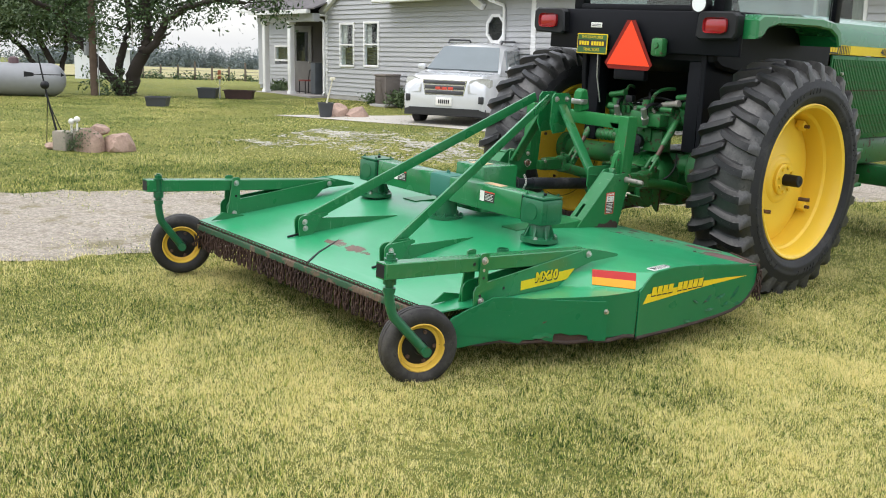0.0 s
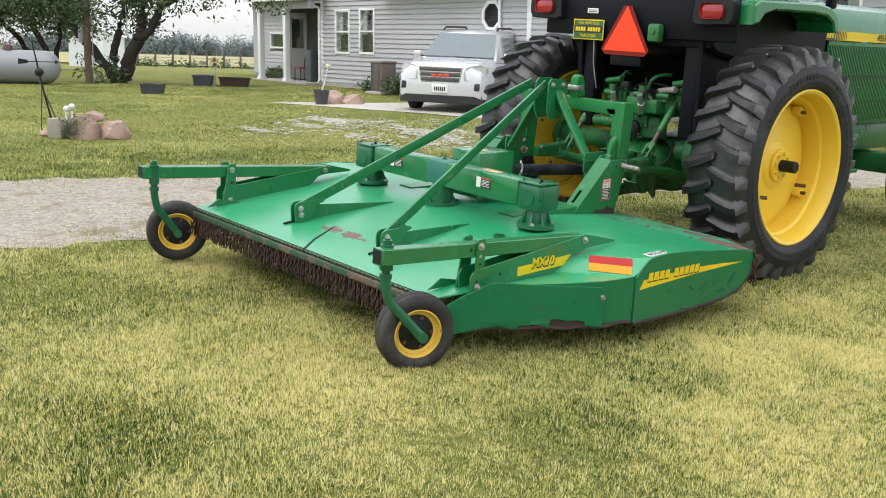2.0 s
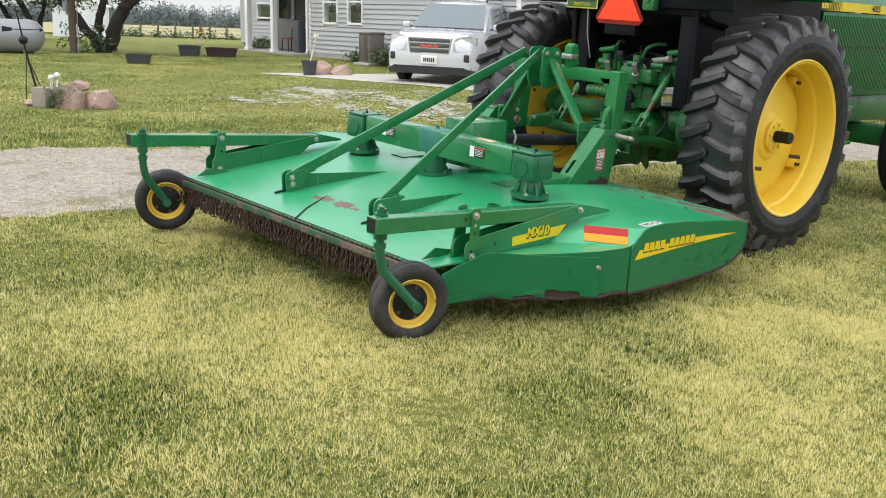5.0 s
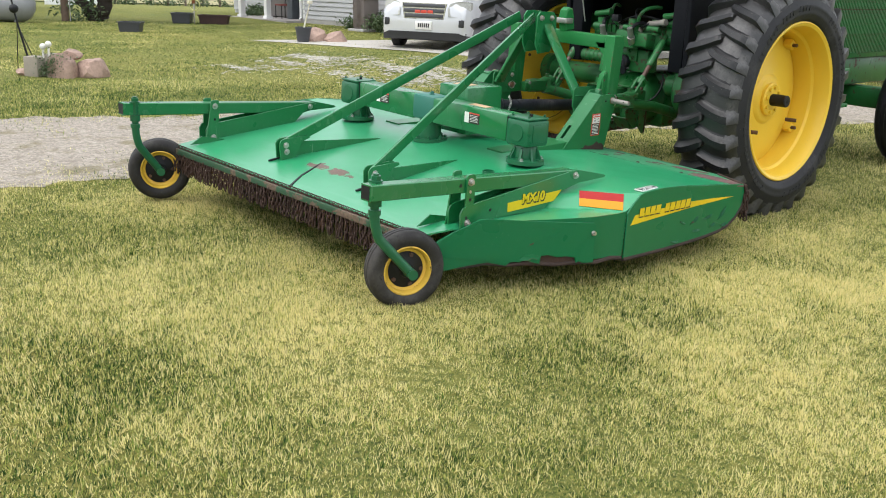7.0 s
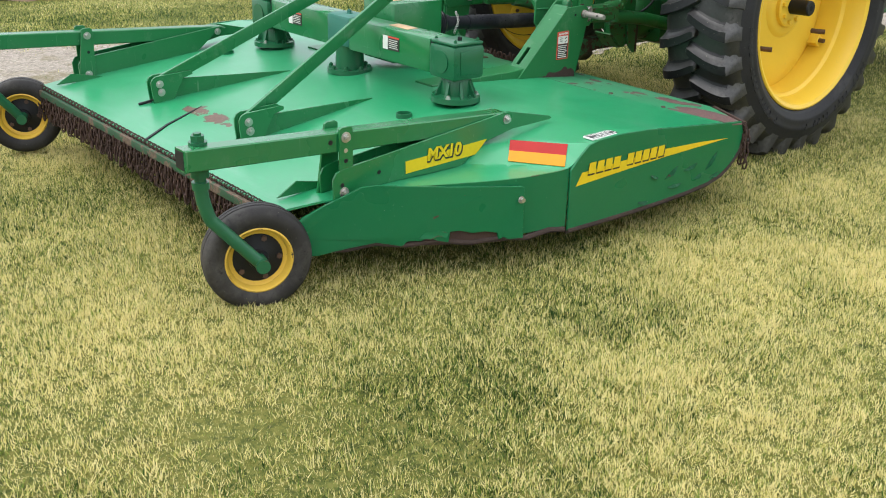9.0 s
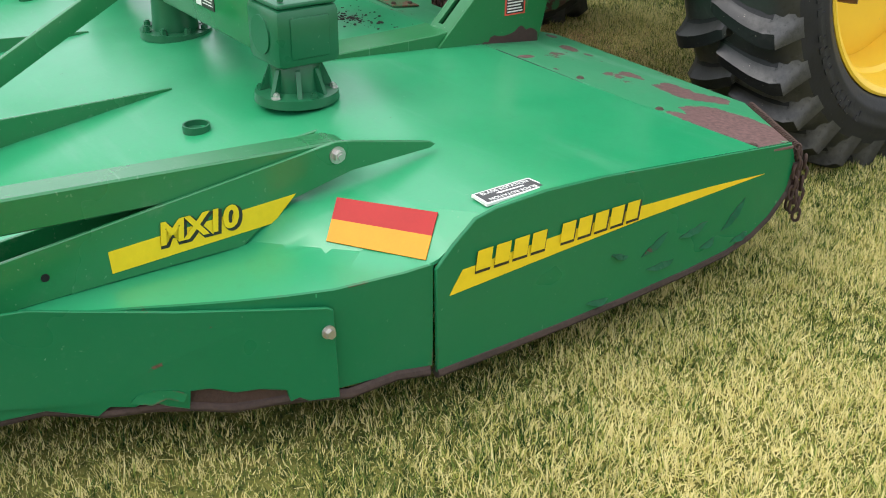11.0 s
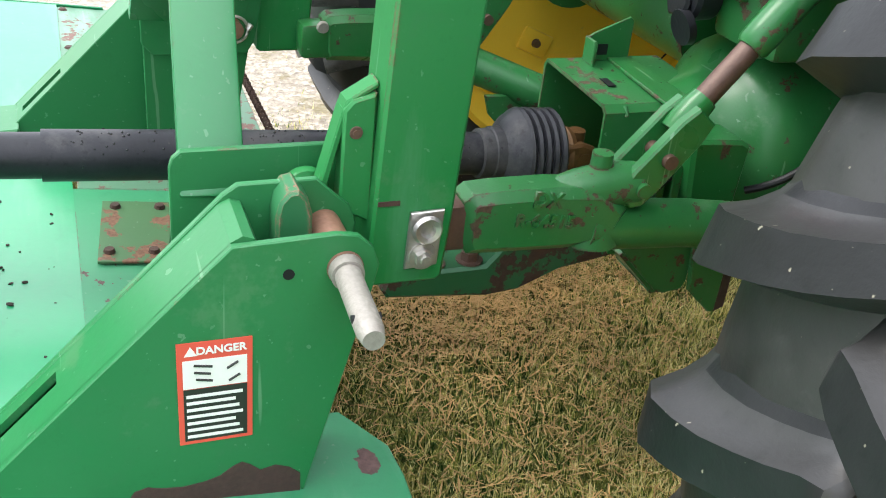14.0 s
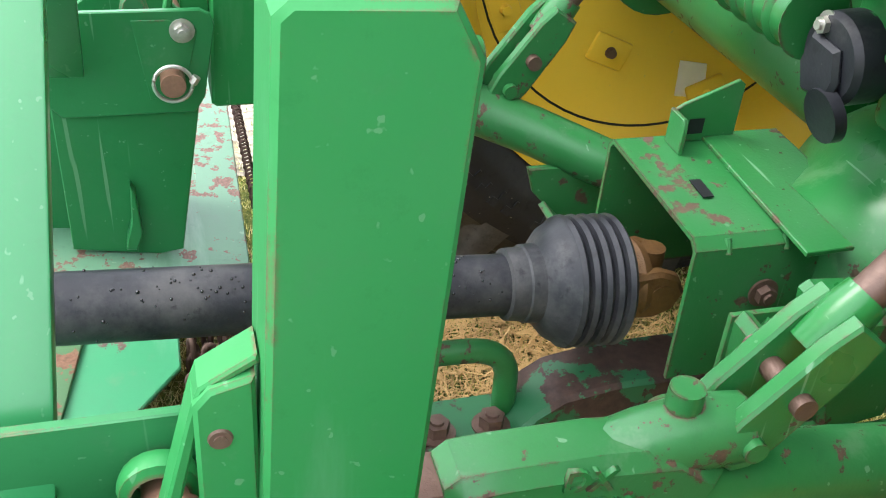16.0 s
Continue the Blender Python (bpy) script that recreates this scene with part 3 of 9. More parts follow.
for px, py in ((-0.31, 4.985), (-0.15, 4.965), (-0.15, 5.035), (-0.31, 5.06)):
    bm = bmesh.new()
    cyl(bm, (px, py, flap_z(py) + 0.008), (px, py, flap_z(py) + 0.015), 0.010, 0.008, 8)
    part("rivet", bm, M_RUST, mower)
for s in (1, -1):
    if s > 0:
        pts = [(0.400, 4.926), (1.500, 4.912), (1.523, 4.93), (1.526, 5.040), (1.212, 5.243), (0.420, 5.288), (0.362, 5.284), (0.285, 5.236), (0.285, 5.10), (0.400, 5.10)]
    else:
        pts = [(-0.400, 4.926), (-1.500, 4.912), (-1.523, 4.93), (-1.526, 5.08), (-1.222, 5.33), (-0.400, 5.31)]
    flap = part("corner_flap", tilted(pts, 0.009, 0.002), M_FLAP if s > 0 else M_FLAP_DIRTY, mower, "corner flap with paint peeled to brown primer")
    for k, (px, py) in enumerate(((0.859, 4.947), (1.176, 4.938), (1.488, 4.932))):
        bm = bmesh.new()
        z = flap_z(py)
        cyl(bm, (s * px, py, z - 0.001), (s * px, py, z + 0.005), 0.013, 0.008, 12)
        part("rivet", bm, M_RUST, flap)
    bm = bmesh.new()
    pipe(bm, [(s * (0.50 + 1.0 * t), 4.9225 - 0.013 * t + 0.0015 * math.sin(9 * t), deck_z(0.5 + t, 4.917) - 0.0025) for t in (i / 14 for i in range(15))], 0.0030, 6)
    part("hinge_gap", bm, M_DARK, mower, "dark open joint")


def side_band(path, z_lo, z_hi, thick, sign):
    """An upright band along plan points, with a lower and an upper height at each."""
    bm = bmesh.new()
    outer, inner = [], []
    for i, (x, y) in enumerate(path):
        a, b = Vector(path[max(i - 1, 0)]), Vector(path[min(i + 1, len(path) - 1)])
        d = (b - a).normalized()
        nrm = Vector((d.y, -d.x))
        outer.append([bm.verts.new((sign * x, y, z)) for z in (z_lo[i], z_hi[i])])
        inner.append([bm.verts.new((sign * (x - nrm.x * thick), y - nrm.y * thick, z)) for z in (z_lo[i], z_hi[i])])
    for i in range(len(path) - 1):
        o, p, q, r = outer[i], outer[i + 1], inner[i], inner[i + 1]
        bm.faces.new((o[0], p[0], p[1], o[1]))
        bm.faces.new((q[0], q[1], r[1], r[0]))
        bm.faces.new((o[1], p[1], r[1], q[1]))
        bm.faces.new((o[0], q[0], r[0], p[0]))
    for i in (0, -1):
        bm.faces.new((outer[i][0], outer[i][1], inner[i][1], inner[i][0]))
    return bm


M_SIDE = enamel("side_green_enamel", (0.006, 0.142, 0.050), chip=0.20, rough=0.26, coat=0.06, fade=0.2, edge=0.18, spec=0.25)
for s in (1, -1):
    # rear side: follows the blade circle
    ys = [3.30, 3.38, 3.46, 3.54, 3.62, 3.70, 3.78, 3.86, 3.92, 3.978]
    path = [(deck_half(y) + 0.004, y) for y in ys]
    zl = [0.150 + 0.010 * math.sin(7 * y) for y in ys]
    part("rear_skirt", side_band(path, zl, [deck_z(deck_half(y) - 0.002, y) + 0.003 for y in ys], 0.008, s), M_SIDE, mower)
    # bolted wear plate over it, reaching back past the deck
    o = [(2.985, 0.150), (2.975, 0.215), (3.05, 0.285), (3.13, 0.320), (3.19, 0.345), (3.25, 0.372), (3.30, 0.374), (3.52, 0.360), (3.76, 0.350), (3.77, 0.343), (3.775, 0.150)]
    low = [(3.72, 0.150), (3.705, 0.160), (3.69, 0.152), (3.685, 0.178), (3.64, 0.186), (3.60, 0.183), (3.56, 0.194), (3.53, 0.190), (3.525, 0.150), (3.49, 0.158), (3.46, 0.172), (3.44, 0.158), (3.40, 0.162), (3.38, 0.142), (3.30, 0.160), (3.2, 0.150), (3.10, 0.135)]
    bm = bmesh.new()
    prism(bm, o + low, "x", 0.0, 0.009, 0.0015)
    for v in bm.verts:
        v.co.x = s * (v.co.x + deck_half(max(2.97, v.co.y)) + 0.010)
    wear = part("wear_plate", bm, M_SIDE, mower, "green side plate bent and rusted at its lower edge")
    bm = bmesh.new()
    pipe(bm, [(s * (deck_half(y) + 0.004), y, 0.148 + 0.006 * math.sin(31 * y)) for y in (3.02, 3.1, 3.2, 3.3, 3.4, 3.5, 3.6, 3.7, 3.8, 3.9, 3.97)], 0.011, 8)
    part("skirt_lip", bm, M_LIP, mower, "rusty lower lip, darkened for contact shadow")
    bm = side_band([(deck_half(y) + 0.0075, y) for y in (3.46, 3.52, 3.58, 3.64, 3.70, 3.75)], [0.140, 0.138, 0.142, 0.138, 0.140, 0.143], [0.185, 0.205, 0.205, 0.200, 0.192, 0.165], 0.003, s)
    part("bare_strip", bm, M_RUST, mower, "bare brown steel where the plate is torn")
    bm = bmesh.new()
    fl = [(3.43, 0.172), (3.445, 0.186), (3.47, 0.197), (3.50, 0.196), (3.522, 0.188), (3.515, 0.170), (3.49, 0.178), (3.465, 0.166)]
    prism(bm, fl, "x", 0.0, 0.002)
    for v in bm.verts:
        v.co.x = s * (v.co.x + deck_half(v.co.y) + 0.021 + 0.25 * max(0, 0.185 - v.co.z))
    part("paint_flake", bm, M_SIDE, wear, "curled flake of paint", 0)
    for y, z in ((3.317, 0.286), (3.758, 0.300)):
        bm = bmesh.new()
        x = deck_half(y) + (0.018 if y > 3.5 else 0.031)
        cyl(bm, (s * x, y, z), (s * (x + 0.004), y, z), 0.0135, None, 16)
        cyl(bm, (s * (x + 0.004), y, z), (s * (x + 0.015), y, z), 0.0095, None, 6)
        part("bolt", bm, M_STEEL, wear)
    # front side panel with the long stripe
    o = [(3.985, 0.138), (3.980, 0.372), (4.02, 0.414), (4.072, 0.456), (4.12, 0.466), (4.25, 0.471), (4.40, 0.464), (5.035, 0.402), (5.062, 0.345), (5.045, 0.27), (4.99, 0.215), (4.93, 0.182), (4.84, 0.160), (4.7, 0.148), (4.5, 0.140), (4.3, 0.137), (4.15, 0.137)]
    bm = bmesh.new()
    prism(bm, o, "x", s * 1.514, s * 1.524, 0.0015)
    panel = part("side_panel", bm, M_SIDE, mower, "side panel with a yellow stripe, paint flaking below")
    bm = bmesh.new()
    pipe(bm, [(s * 1.517, y, z) for y, z in ((3.985, 0.136), (4.15, 0.134), (4.3, 0.134), (4.5, 0.137), (4.7, 0.145), (4.84, 0.157), (4.93, 0.179), (4.99, 0.212), (5.045, 0.267), (5.062, 0.345))], 0.0125, 8)
    part("panel_lip", bm, M_LIP, panel, "bent rusty lower lip, darkened for contact shadow")

# ---- decals on the right side ----
def flat(name, pts, axis, at_, mat, parent, label="", thick=0.0012):
    bm = bmesh.new()
    prism(bm, pts, axis, at_, at_ + thick)
    return part(name, bm, mat, parent, label, 0)


panel_r = [o for o in mower.children if o.name.startswith("side_panel")][0]
flat("stripe_decal", [(4.010, 0.308), (4.041, 0.356), (4.25, 0.362), (4.527, 0.366), (4.75, 0.357), (4.945, 0.343), (4.74, 0.338), (4.531, 0.333), (4.225, 0.319)], "x", 1.5246, M_DECAL_Y, panel_r, "long yellow decal stripe")
for k, (mat, dx, dz) in enumerate(((M_DECAL_K, 0.0, -0.0052), (M_DECAL_Y, 0.0016, 0.0))):
    name_bars("letter_bar", 9, 4, 0.450 if k else 0.458, 0.043 if k else 0.047, mat, panel_r, face_right(1.5262 + dx, 4.298 - dz * 0.7, 0.3655 + dz, radians(-0.3)), 0.12, 0.0006, "row of yellow bars with black shadow")
# creased, flaking paint below the stripe
frng = random.Random(17)
for y0, z0, y1, z1 in ((4.543, 0.234, 4.622, 0.278), (4.662, 0.246, 4.756, 0.268), (4.811, 0.225, 4.885, 0.295), (4.446, 0.267, 4.501, 0.249), (4.562, 0.196, 4.655, 0.196), (4.85, 0.185, 4.914, 0.199), (4.74, 0.20, 4.79, 0.215), (4.38, 0.165, 4.45, 0.160)):
    bm = bmesh.new()
    d = Vector((y1 - y0, z1 - z0))
    nrm = Vector((-d.y, d.x)).normalized()
    k = 7
    up = [Vector((y0, z0)) + d * (i / k) + nrm * (0.004 * math.sin(math.pi * i / k) + frng.uniform(-0.002, 0.002)) for i in range(k + 1)]
    lo = [Vector((y0, z0)) + d * (i / k) - nrm * (0.004 * math.sin(math.pi * i / k) + frng.uniform(0, 0.002)) for i in range(1, k)]
    prism(bm, [tuple(p) for p in up + lo[::-1]], "x", 1.5243, 1.5252)
    part("bare_crease", bm, M_DARK, panel_r, "", 0)
    bm = bmesh.new()
    vs = [[bm.verts.new((1.525 + (0.010 * math.sin(math.pi * i / k) if j else 0.0), *(up[i] - nrm * (0.011 * math.sin(math.pi * i / k) if j else 0.0)))) for j in (0, 1)] for i in range(k + 1)]
    for i in range(k):
        bm.faces.new((vs[i][0], vs[i + 1][0], vs[i + 1][1], vs[i][1]))
    bmesh.ops.solidify(bm, geom=bm.faces[:], thickness=0.0012)
    part("paint_flake", bm, M_SIDE, panel_r, "", 0)


f_n = Vector((0.290, -0.517, 0.805)).normalized()
r_tl, r_tr, r_br, r_bl = Vector((1.2534, 3.9234, 0.4364)), Vector((1.4414, 4.0413, 0.4444)), Vector((1.4951, 3.9754, 0.3827)), Vector((1.3098, 3.8638, 0.3778))
for name, v0, v1, mat in (("red_reflector", 0.0, 0.5, M_DECAL_R), ("amber_reflector", 0.5, 1.0, M_DECAL_O)):
    bm = bmesh.new()
    cs = [r_tl.lerp(r_bl, v0), r_tr.lerp(r_br, v0), r_tr.lerp(r_br, v1), r_tl.lerp(r_bl, v1)]
    lo_, hi_ = [bm.verts.new(c + f_n * 0.0005) for c in cs], [bm.verts.new(c + f_n * 0.0035) for c in cs]
    bm.faces.new(hi_)
    for i in range(4):
        bm.faces.new((lo_[i], lo_[(i + 1) % 4], hi_[(i + 1) % 4], hi_[i]))
    part(name, bm, mat, mower, name.replace("_", " ") + " strip stuck on the deck", 0)
LZ = deck_z(1.47, 4.19)
bm = bmesh.new()
prism(bm, [(1.446, 4.118), (1.499, 4.116), (1.495, 4.272), (1.443, 4.266)], "z", LZ - 0.002, LZ + 0.004)
rot_plate = part("rotation_label", bm, M_DECAL_W, mower, "black and white blade rotation label", 0)
bm = bmesh.new()
prism(bm, [(1.450, 4.123), (1.494, 4.122), (1.490, 4.266), (1.448, 4.261)], "z", LZ + 0.0042, LZ + 0.0047)
part("black_field", bm, plain("label_grey", (0.06, 0.06, 0.06), 0.5), rot_plate, "", 0)
writing("label_text", "BLADE ROTATION", 0.0145, M_DECAL_W, rot_plate, Matrix.Translation((1.458, 4.193, LZ + 0.0051)) @ Matrix.Rotation(radians(91), 4, "Z"), 0.0003)
writing("label_text", "BLADE ROTATION", 0.0145, M_DECAL_W, rot_plate, Matrix.Translation((1.485, 4.193, LZ + 0.0051)) @ Matrix.Rotation(radians(271), 4, "Z"), 0.0003)
bm = bmesh.new()
prism(bm, [(1.470, 4.160), (1.475, 4.174), (1.4725, 4.174), (1.4725, 4.232), (1.4675, 4.232), (1.4675, 4.174), (1.465, 4.174)], "z", LZ + 0.0049, LZ + 0.0053)
part("arrow", bm, M_DECAL_W, rot_plate, "", 0)

# ---- rear chain guard ----
bm = bmesh.new()
box(bm, -1.12, 1.12, 2.952, 2.982, 0.268, 0.302, 0.004)
rail = part("chain_rail", bm, enamel("rail_worn", (0.030, 0.080, 0.042), chip=1.28, rough=0.6, scale=0.9, coat=0.0, spec=0.2, edge=0.12, chip_col=(0.085, 0.062, 0.045)), mower, "worn rear rail holding the guard chains")
bm = bmesh.new()
for i in range(118):
    x = -1.11 + 2.22 * i / 117
    lathe(bm, [(0.0095, -0.003), (0.0125, 0.0), (0.0095, 0.003), (0.0065, 0.0), (0.0095, -0.003)], 9, Matrix.Translation((x, 2.972 + 0.003 * (i % 2), 0.312)) @ Matrix.Rotation(0.35 * (i % 2) - 0.15, 4, "Z") @ Matrix.Rotation(1.57, 4, "Y"))
pipe(bm, [(-1.12, 2.972, 0.306), (1.12, 2.972, 0.306)], 0.005, 6)
tagged(part("chain_edging", bm, M_RUST, rail, "row of rusty chain ends along the rail", 30), "row of rusty chain ends along the rail", "", "", "stuff")


def chain_mesh(name, columns, link=0.034, wire=0.0042):
    """Hanging chains: columns of (x, y, top, count), the links turned by turns."""
    base_v, base_f, seg, rs = [], [], 10, 5
    for i in range(seg):
        a = 2 * math.pi * i / seg
        cx, cz = 0.0085 * math.cos(a), (link * 0.36) * math.sin(a) + (0.006 if math.sin(a) > 0 else -0.006)
        for j in range(rs):
            b = 2 * math.pi * j / rs
            base_v.append((cx + wire * math.cos(b) * math.cos(a), wire * math.sin(b), cz + wire * math.cos(b) * math.sin(a)))
    for i in range(seg):
        for j in range(rs):
            base_f.append((i * rs + j, ((i + 1) % seg) * rs + j, ((i + 1) % seg) * rs + (j + 1) % rs, i * rs + (j + 1) % rs))
    base_v, base_f = np.array(base_v), np.array(base_f)
    rng = np.random.default_rng(3)
    vs, fs, n = [], [], 0
    for x, y, top, count in columns:
        sway, sway2, tw = rng.normal(0, 0.007), rng.normal(0, 0.007), rng.uniform(0, 3)
        for k in range(count):
            a = tw + (k % 2) * 1.57 + rng.normal(0, 0.25)
            ca, sa = math.cos(a), math.sin(a)
            v = base_v.copy()
            vx = v[:, 0] * ca - v[:, 1] * sa + x + sway * k / count
            vy = v[:, 0] * sa + v[:, 1] * ca + y + sway2 * k / count
            vs.append(np.stack([vx, vy, v[:, 2] + top - k * link * 0.8], 1))
            fs.append(base_f + n)
            n += len(base_v)
    me = bpy.data.meshes.new(name)
    me.from_pydata(np.concatenate(vs).tolist(), [], np.concatenate(fs).tolist())
    me.materials.append(M_RUST)
    me.shade_smooth()
    return me


cols = [(-1.11 + 2.22 * i / 117, 2.958 + 0.016 * (i % 2), 0.262 - 0.006 * (i % 3), 4) for i in range(118)]
ob = tagged(new("guard_chains", chain_mesh("guard_chains", cols)), "rusty guard chains hanging in a dense curtain", "", "", "stuff")
ob.parent = mower
cols = [(1.5 - 0.06 * i + 0.02, 5.10 + min(0.12, 0.35 * (1.5 - abs(1.48 - 0.06 * i))), 0.37, 7) for i in range(17)]
cols = [(x, y, 0.335, 6) for x, y, z, k in cols]
cols += [(-c[0], c[1] + 0.08, c[2], c[3]) for c in cols]
cols += [(-0.37 + 0.026 * i, 5.215 + 0.022 * (i % 3), 0.378 - 0.008 * (i % 2), 9) for i in range(20)]
cols += [(1.528, 5.060, 0.375, 5), (1.522, 5.072, 0.36, 6)]
ob = tagged(new("front_chains", chain_mesh("front_chains", cols)), "rusty front guard chains", "", "", "stuff")
ob.parent = mower
for s in (1, -1):
    bm = bmesh.new()
    y1, y2 = (5.052, 5.252) if s > 0 else (5.092, 5.342)
    for i in range(30):
        a, b = Vector((s * 1.530, y1, flap_z(y1) - 0.004)), Vector((s * 1.228, y2, flap_z(y2) - 0.004))
        c = a + (b - a) * (i / 29)
        lathe(bm, [(0.0080, -0.0025), (0.0105, 0.0), (0.0080, 0.0025), (0.0055, 0.0), (0.0080, -0.0025)], 9, Matrix.Translation(c) @ Matrix.Rotation(0.5 * s + 0.25 * (i % 2), 4, "Z") @ Matrix.Rotation(1.45, 4, "X"))
    for i in range(60 if s < 0 else 0):
        c = Vector((s * (1.215 - 0.78 * i / 59), y2 - 0.001, flap_z(y2) - 0.004))
        lathe(bm, [(0.0080, -0.0025), (0.0105, 0.0), (0.0080, 0.0025), (0.0055, 0.0), (0.0080, -0.0025)], 9, Matrix.Translation(c) @ Matrix.Rotation(0.3 + 0.25 * (i % 2), 4, "Z") @ Matrix.Rotation(1.45, 4, "Y"))
    tagged(part("front_chain_edging", bm, M_RUST, mower, "", 30), "row of rusty chain links along the front edge", "", "", "stuff")

# seam where the two deck halves meet
bm = bmesh.new()
pipe(bm, [(x, y, deck_z(x, y) - 0.001) for x, y in ((0.08, 2.975), (0.03, 3.04), (-0.04, 3.13), (-0.09, 3.22), (-0.13, 3.29), (-0.17, 3.36))], [0.0085, 0.0085, 0.008, 0.007, 0.006, 0.003], 6)
part("deck_seam", bm, M_DARK, mower, "dark open seam")

# ---- caster arms ----
def hexbolt(bm, p, axis, r=0.012, h=0.010, washer=True):
    p, a = Vector(p), Vector(axis).normalized()
    if washer:
        cyl(bm, p, p + a * 0.003, r * 1.5, None, 16)
    cyl(bm, p + a * 0.003, p + a * (0.003 + h), r, None, 6)
    cyl(bm, p + a * (0.003 + h), p + a * (0.007 + h), r * 0.55, None, 10)
    return bm


for s in (1, -1):
    x0 = s * 1.14
    arm = new("caster_arm")
    arm.parent = mower
    bm = bmesh.new()
    prism(bm, [(2.63, 0.522), (2.63, 0.594), (3.97, 0.523), (4.00, 0.512), (3.97, 0.495), (3.72, 0.470), (3.25, 0.492)], "x", x0 - 0.034, x0 + 0.034, 0.004)
    part("beam", bm, M_GREEN, arm)
    # thin dark plate on the solid end, painted shade of a hollow beam
    bm = bmesh.new()
    box(bm, x0 - 0.027, x0 + 0.027, 2.6285, 2.6300, 0.529, 0.588, 0)
    part("beam_end_shade", bm, M_DARK, arm, "dark plate for the shaded hollow of the box beam")
    bm = bmesh.new()
    cyl(bm, (x0 - s * 0.0, 3.16, 0.534), (x0 + s * 0.0355, 3.16, 0.534), 0.009, None, 12)
    part("bolt_hole", bm, M_DARK, arm)
    # fork plates either side, standing on the deck
    po = [(3.165, 0.300), (3.16, 0.40), (3.175, 0.425), (3.20, 0.435), (3.93, 0.523), (3.965, 0.527), (4.00, 0.522), (4.20, 0.478), (4.215, 0.468), (4.20, 0.462), (4.0, 0.455), (3.84, 0.420), (3.74, 0.350), (3.45, 0.350), (3.30, 0.348), (3.245, 0.300), (3.22, 0.286), (3.185, 0.286)]
    for side, nm in ((1, "fork_plate"), (-1, "inner_fork_plate")):
        bm = bmesh.new()
        xa = x0 + side * s * 0.036
        prism(bm, po if side == 1 else [p for p in po if p[0] < 4.0], "x", xa, xa + side * s * 0.009, 0.0015)
        pl = part(nm, bm, M_GREEN, arm)
        if side == 1:
            fork = pl
    xf = x0 + s * 0.045
    for y, z in ((3.965, 0.498), (3.205, 0.352)):
        bm = bmesh.new()
        hexbolt(bm, (xf, y, z), (s, 0, 0), 0.0125, 0.011)
        part("bolt", bm, M_STEEL, fork)
    for y, z in ((3.355, 0.397), (3.20, 0.315), (3.198, 0.378)):
        bm = bmesh.new()
        cyl(bm, (xf - s * 0.002, y, z), (xf + s * 0.0008, y, z), 0.008, None, 12)
        part("bolt_hole", bm, M_DARK, fork)
    bm = bmesh.new()
    prism(bm, [(3.19, 0.40), (3.19, 0.575), (3.20, 0.582), (3.235, 0.582), (3.245, 0.575), (3.245, 0.40)], "x", x0 + s * 0.0352, x0 + s * 0.0445, 0.001)
    strap = part("strap", bm, M_GREEN, arm, "drilled adjusting strap")
    for k, z in enumerate((0.547, 0.500, 0.463)):
        bm = bmesh.new()
        if k == 0:
            hexbolt(bm, (x0 + s * 0.0445, 3.215, z), (s, 0, 0), 0.0125, 0.011)
        else:
            cyl(bm, (x0 + s * 0.043, 3.215, z), (x0 + s * 0.0452, 3.215, z), 0.008, None, 12)
        part("strap_bolt", bm, M_STEEL if k < 2 else M_DARK, strap)
    bm = bmesh.new()
    prism(bm, [(3.15, 0.30), (3.175, 0.46), (3.19, 0.575), (3.20, 0.582), (3.235, 0.582), (3.245, 0.575), (3.245, 0.30)], "x", x0 - s * 0.056, x0 - s * 0.0465, 0.001)
    inner_strap = part("inner_strap", bm, M_GREEN, arm)
    for y, z in ((3.216, 0.545), (3.205, 0.352)):
        bm = bmesh.new()
        hexbolt(bm, (x0 - s * 0.056, y, z), (-s, 0, 0), 0.0125, 0.011)
        part("strap_bolt", bm, M_STEEL, inner_strap)
    bm = bmesh.new()
    cyl(bm, (x0 - s * 0.055, 3.215, 0.463), (x0 - s * 0.0568, 3.215, 0.463), 0.008, None, 12)
    part("bolt_hole", bm, M_DARK, inner_strap)
    bm = bmesh.new()
    hexbolt(bm, (x0 - s * 0.045, 3.94, 0.498), (-s, 0, 0), 0.0125, 0.011)
    part("bolt", bm, M_STEEL, arm)
    bm = bmesh.new()
    prism(bm, [(3.02, 0.328), (3.30, 0.335), (3.10, 0.375)], "x", x0 - s * 0.10, x0 - s * 0.094)
    part("gusset", bm, M_GREEN, arm)

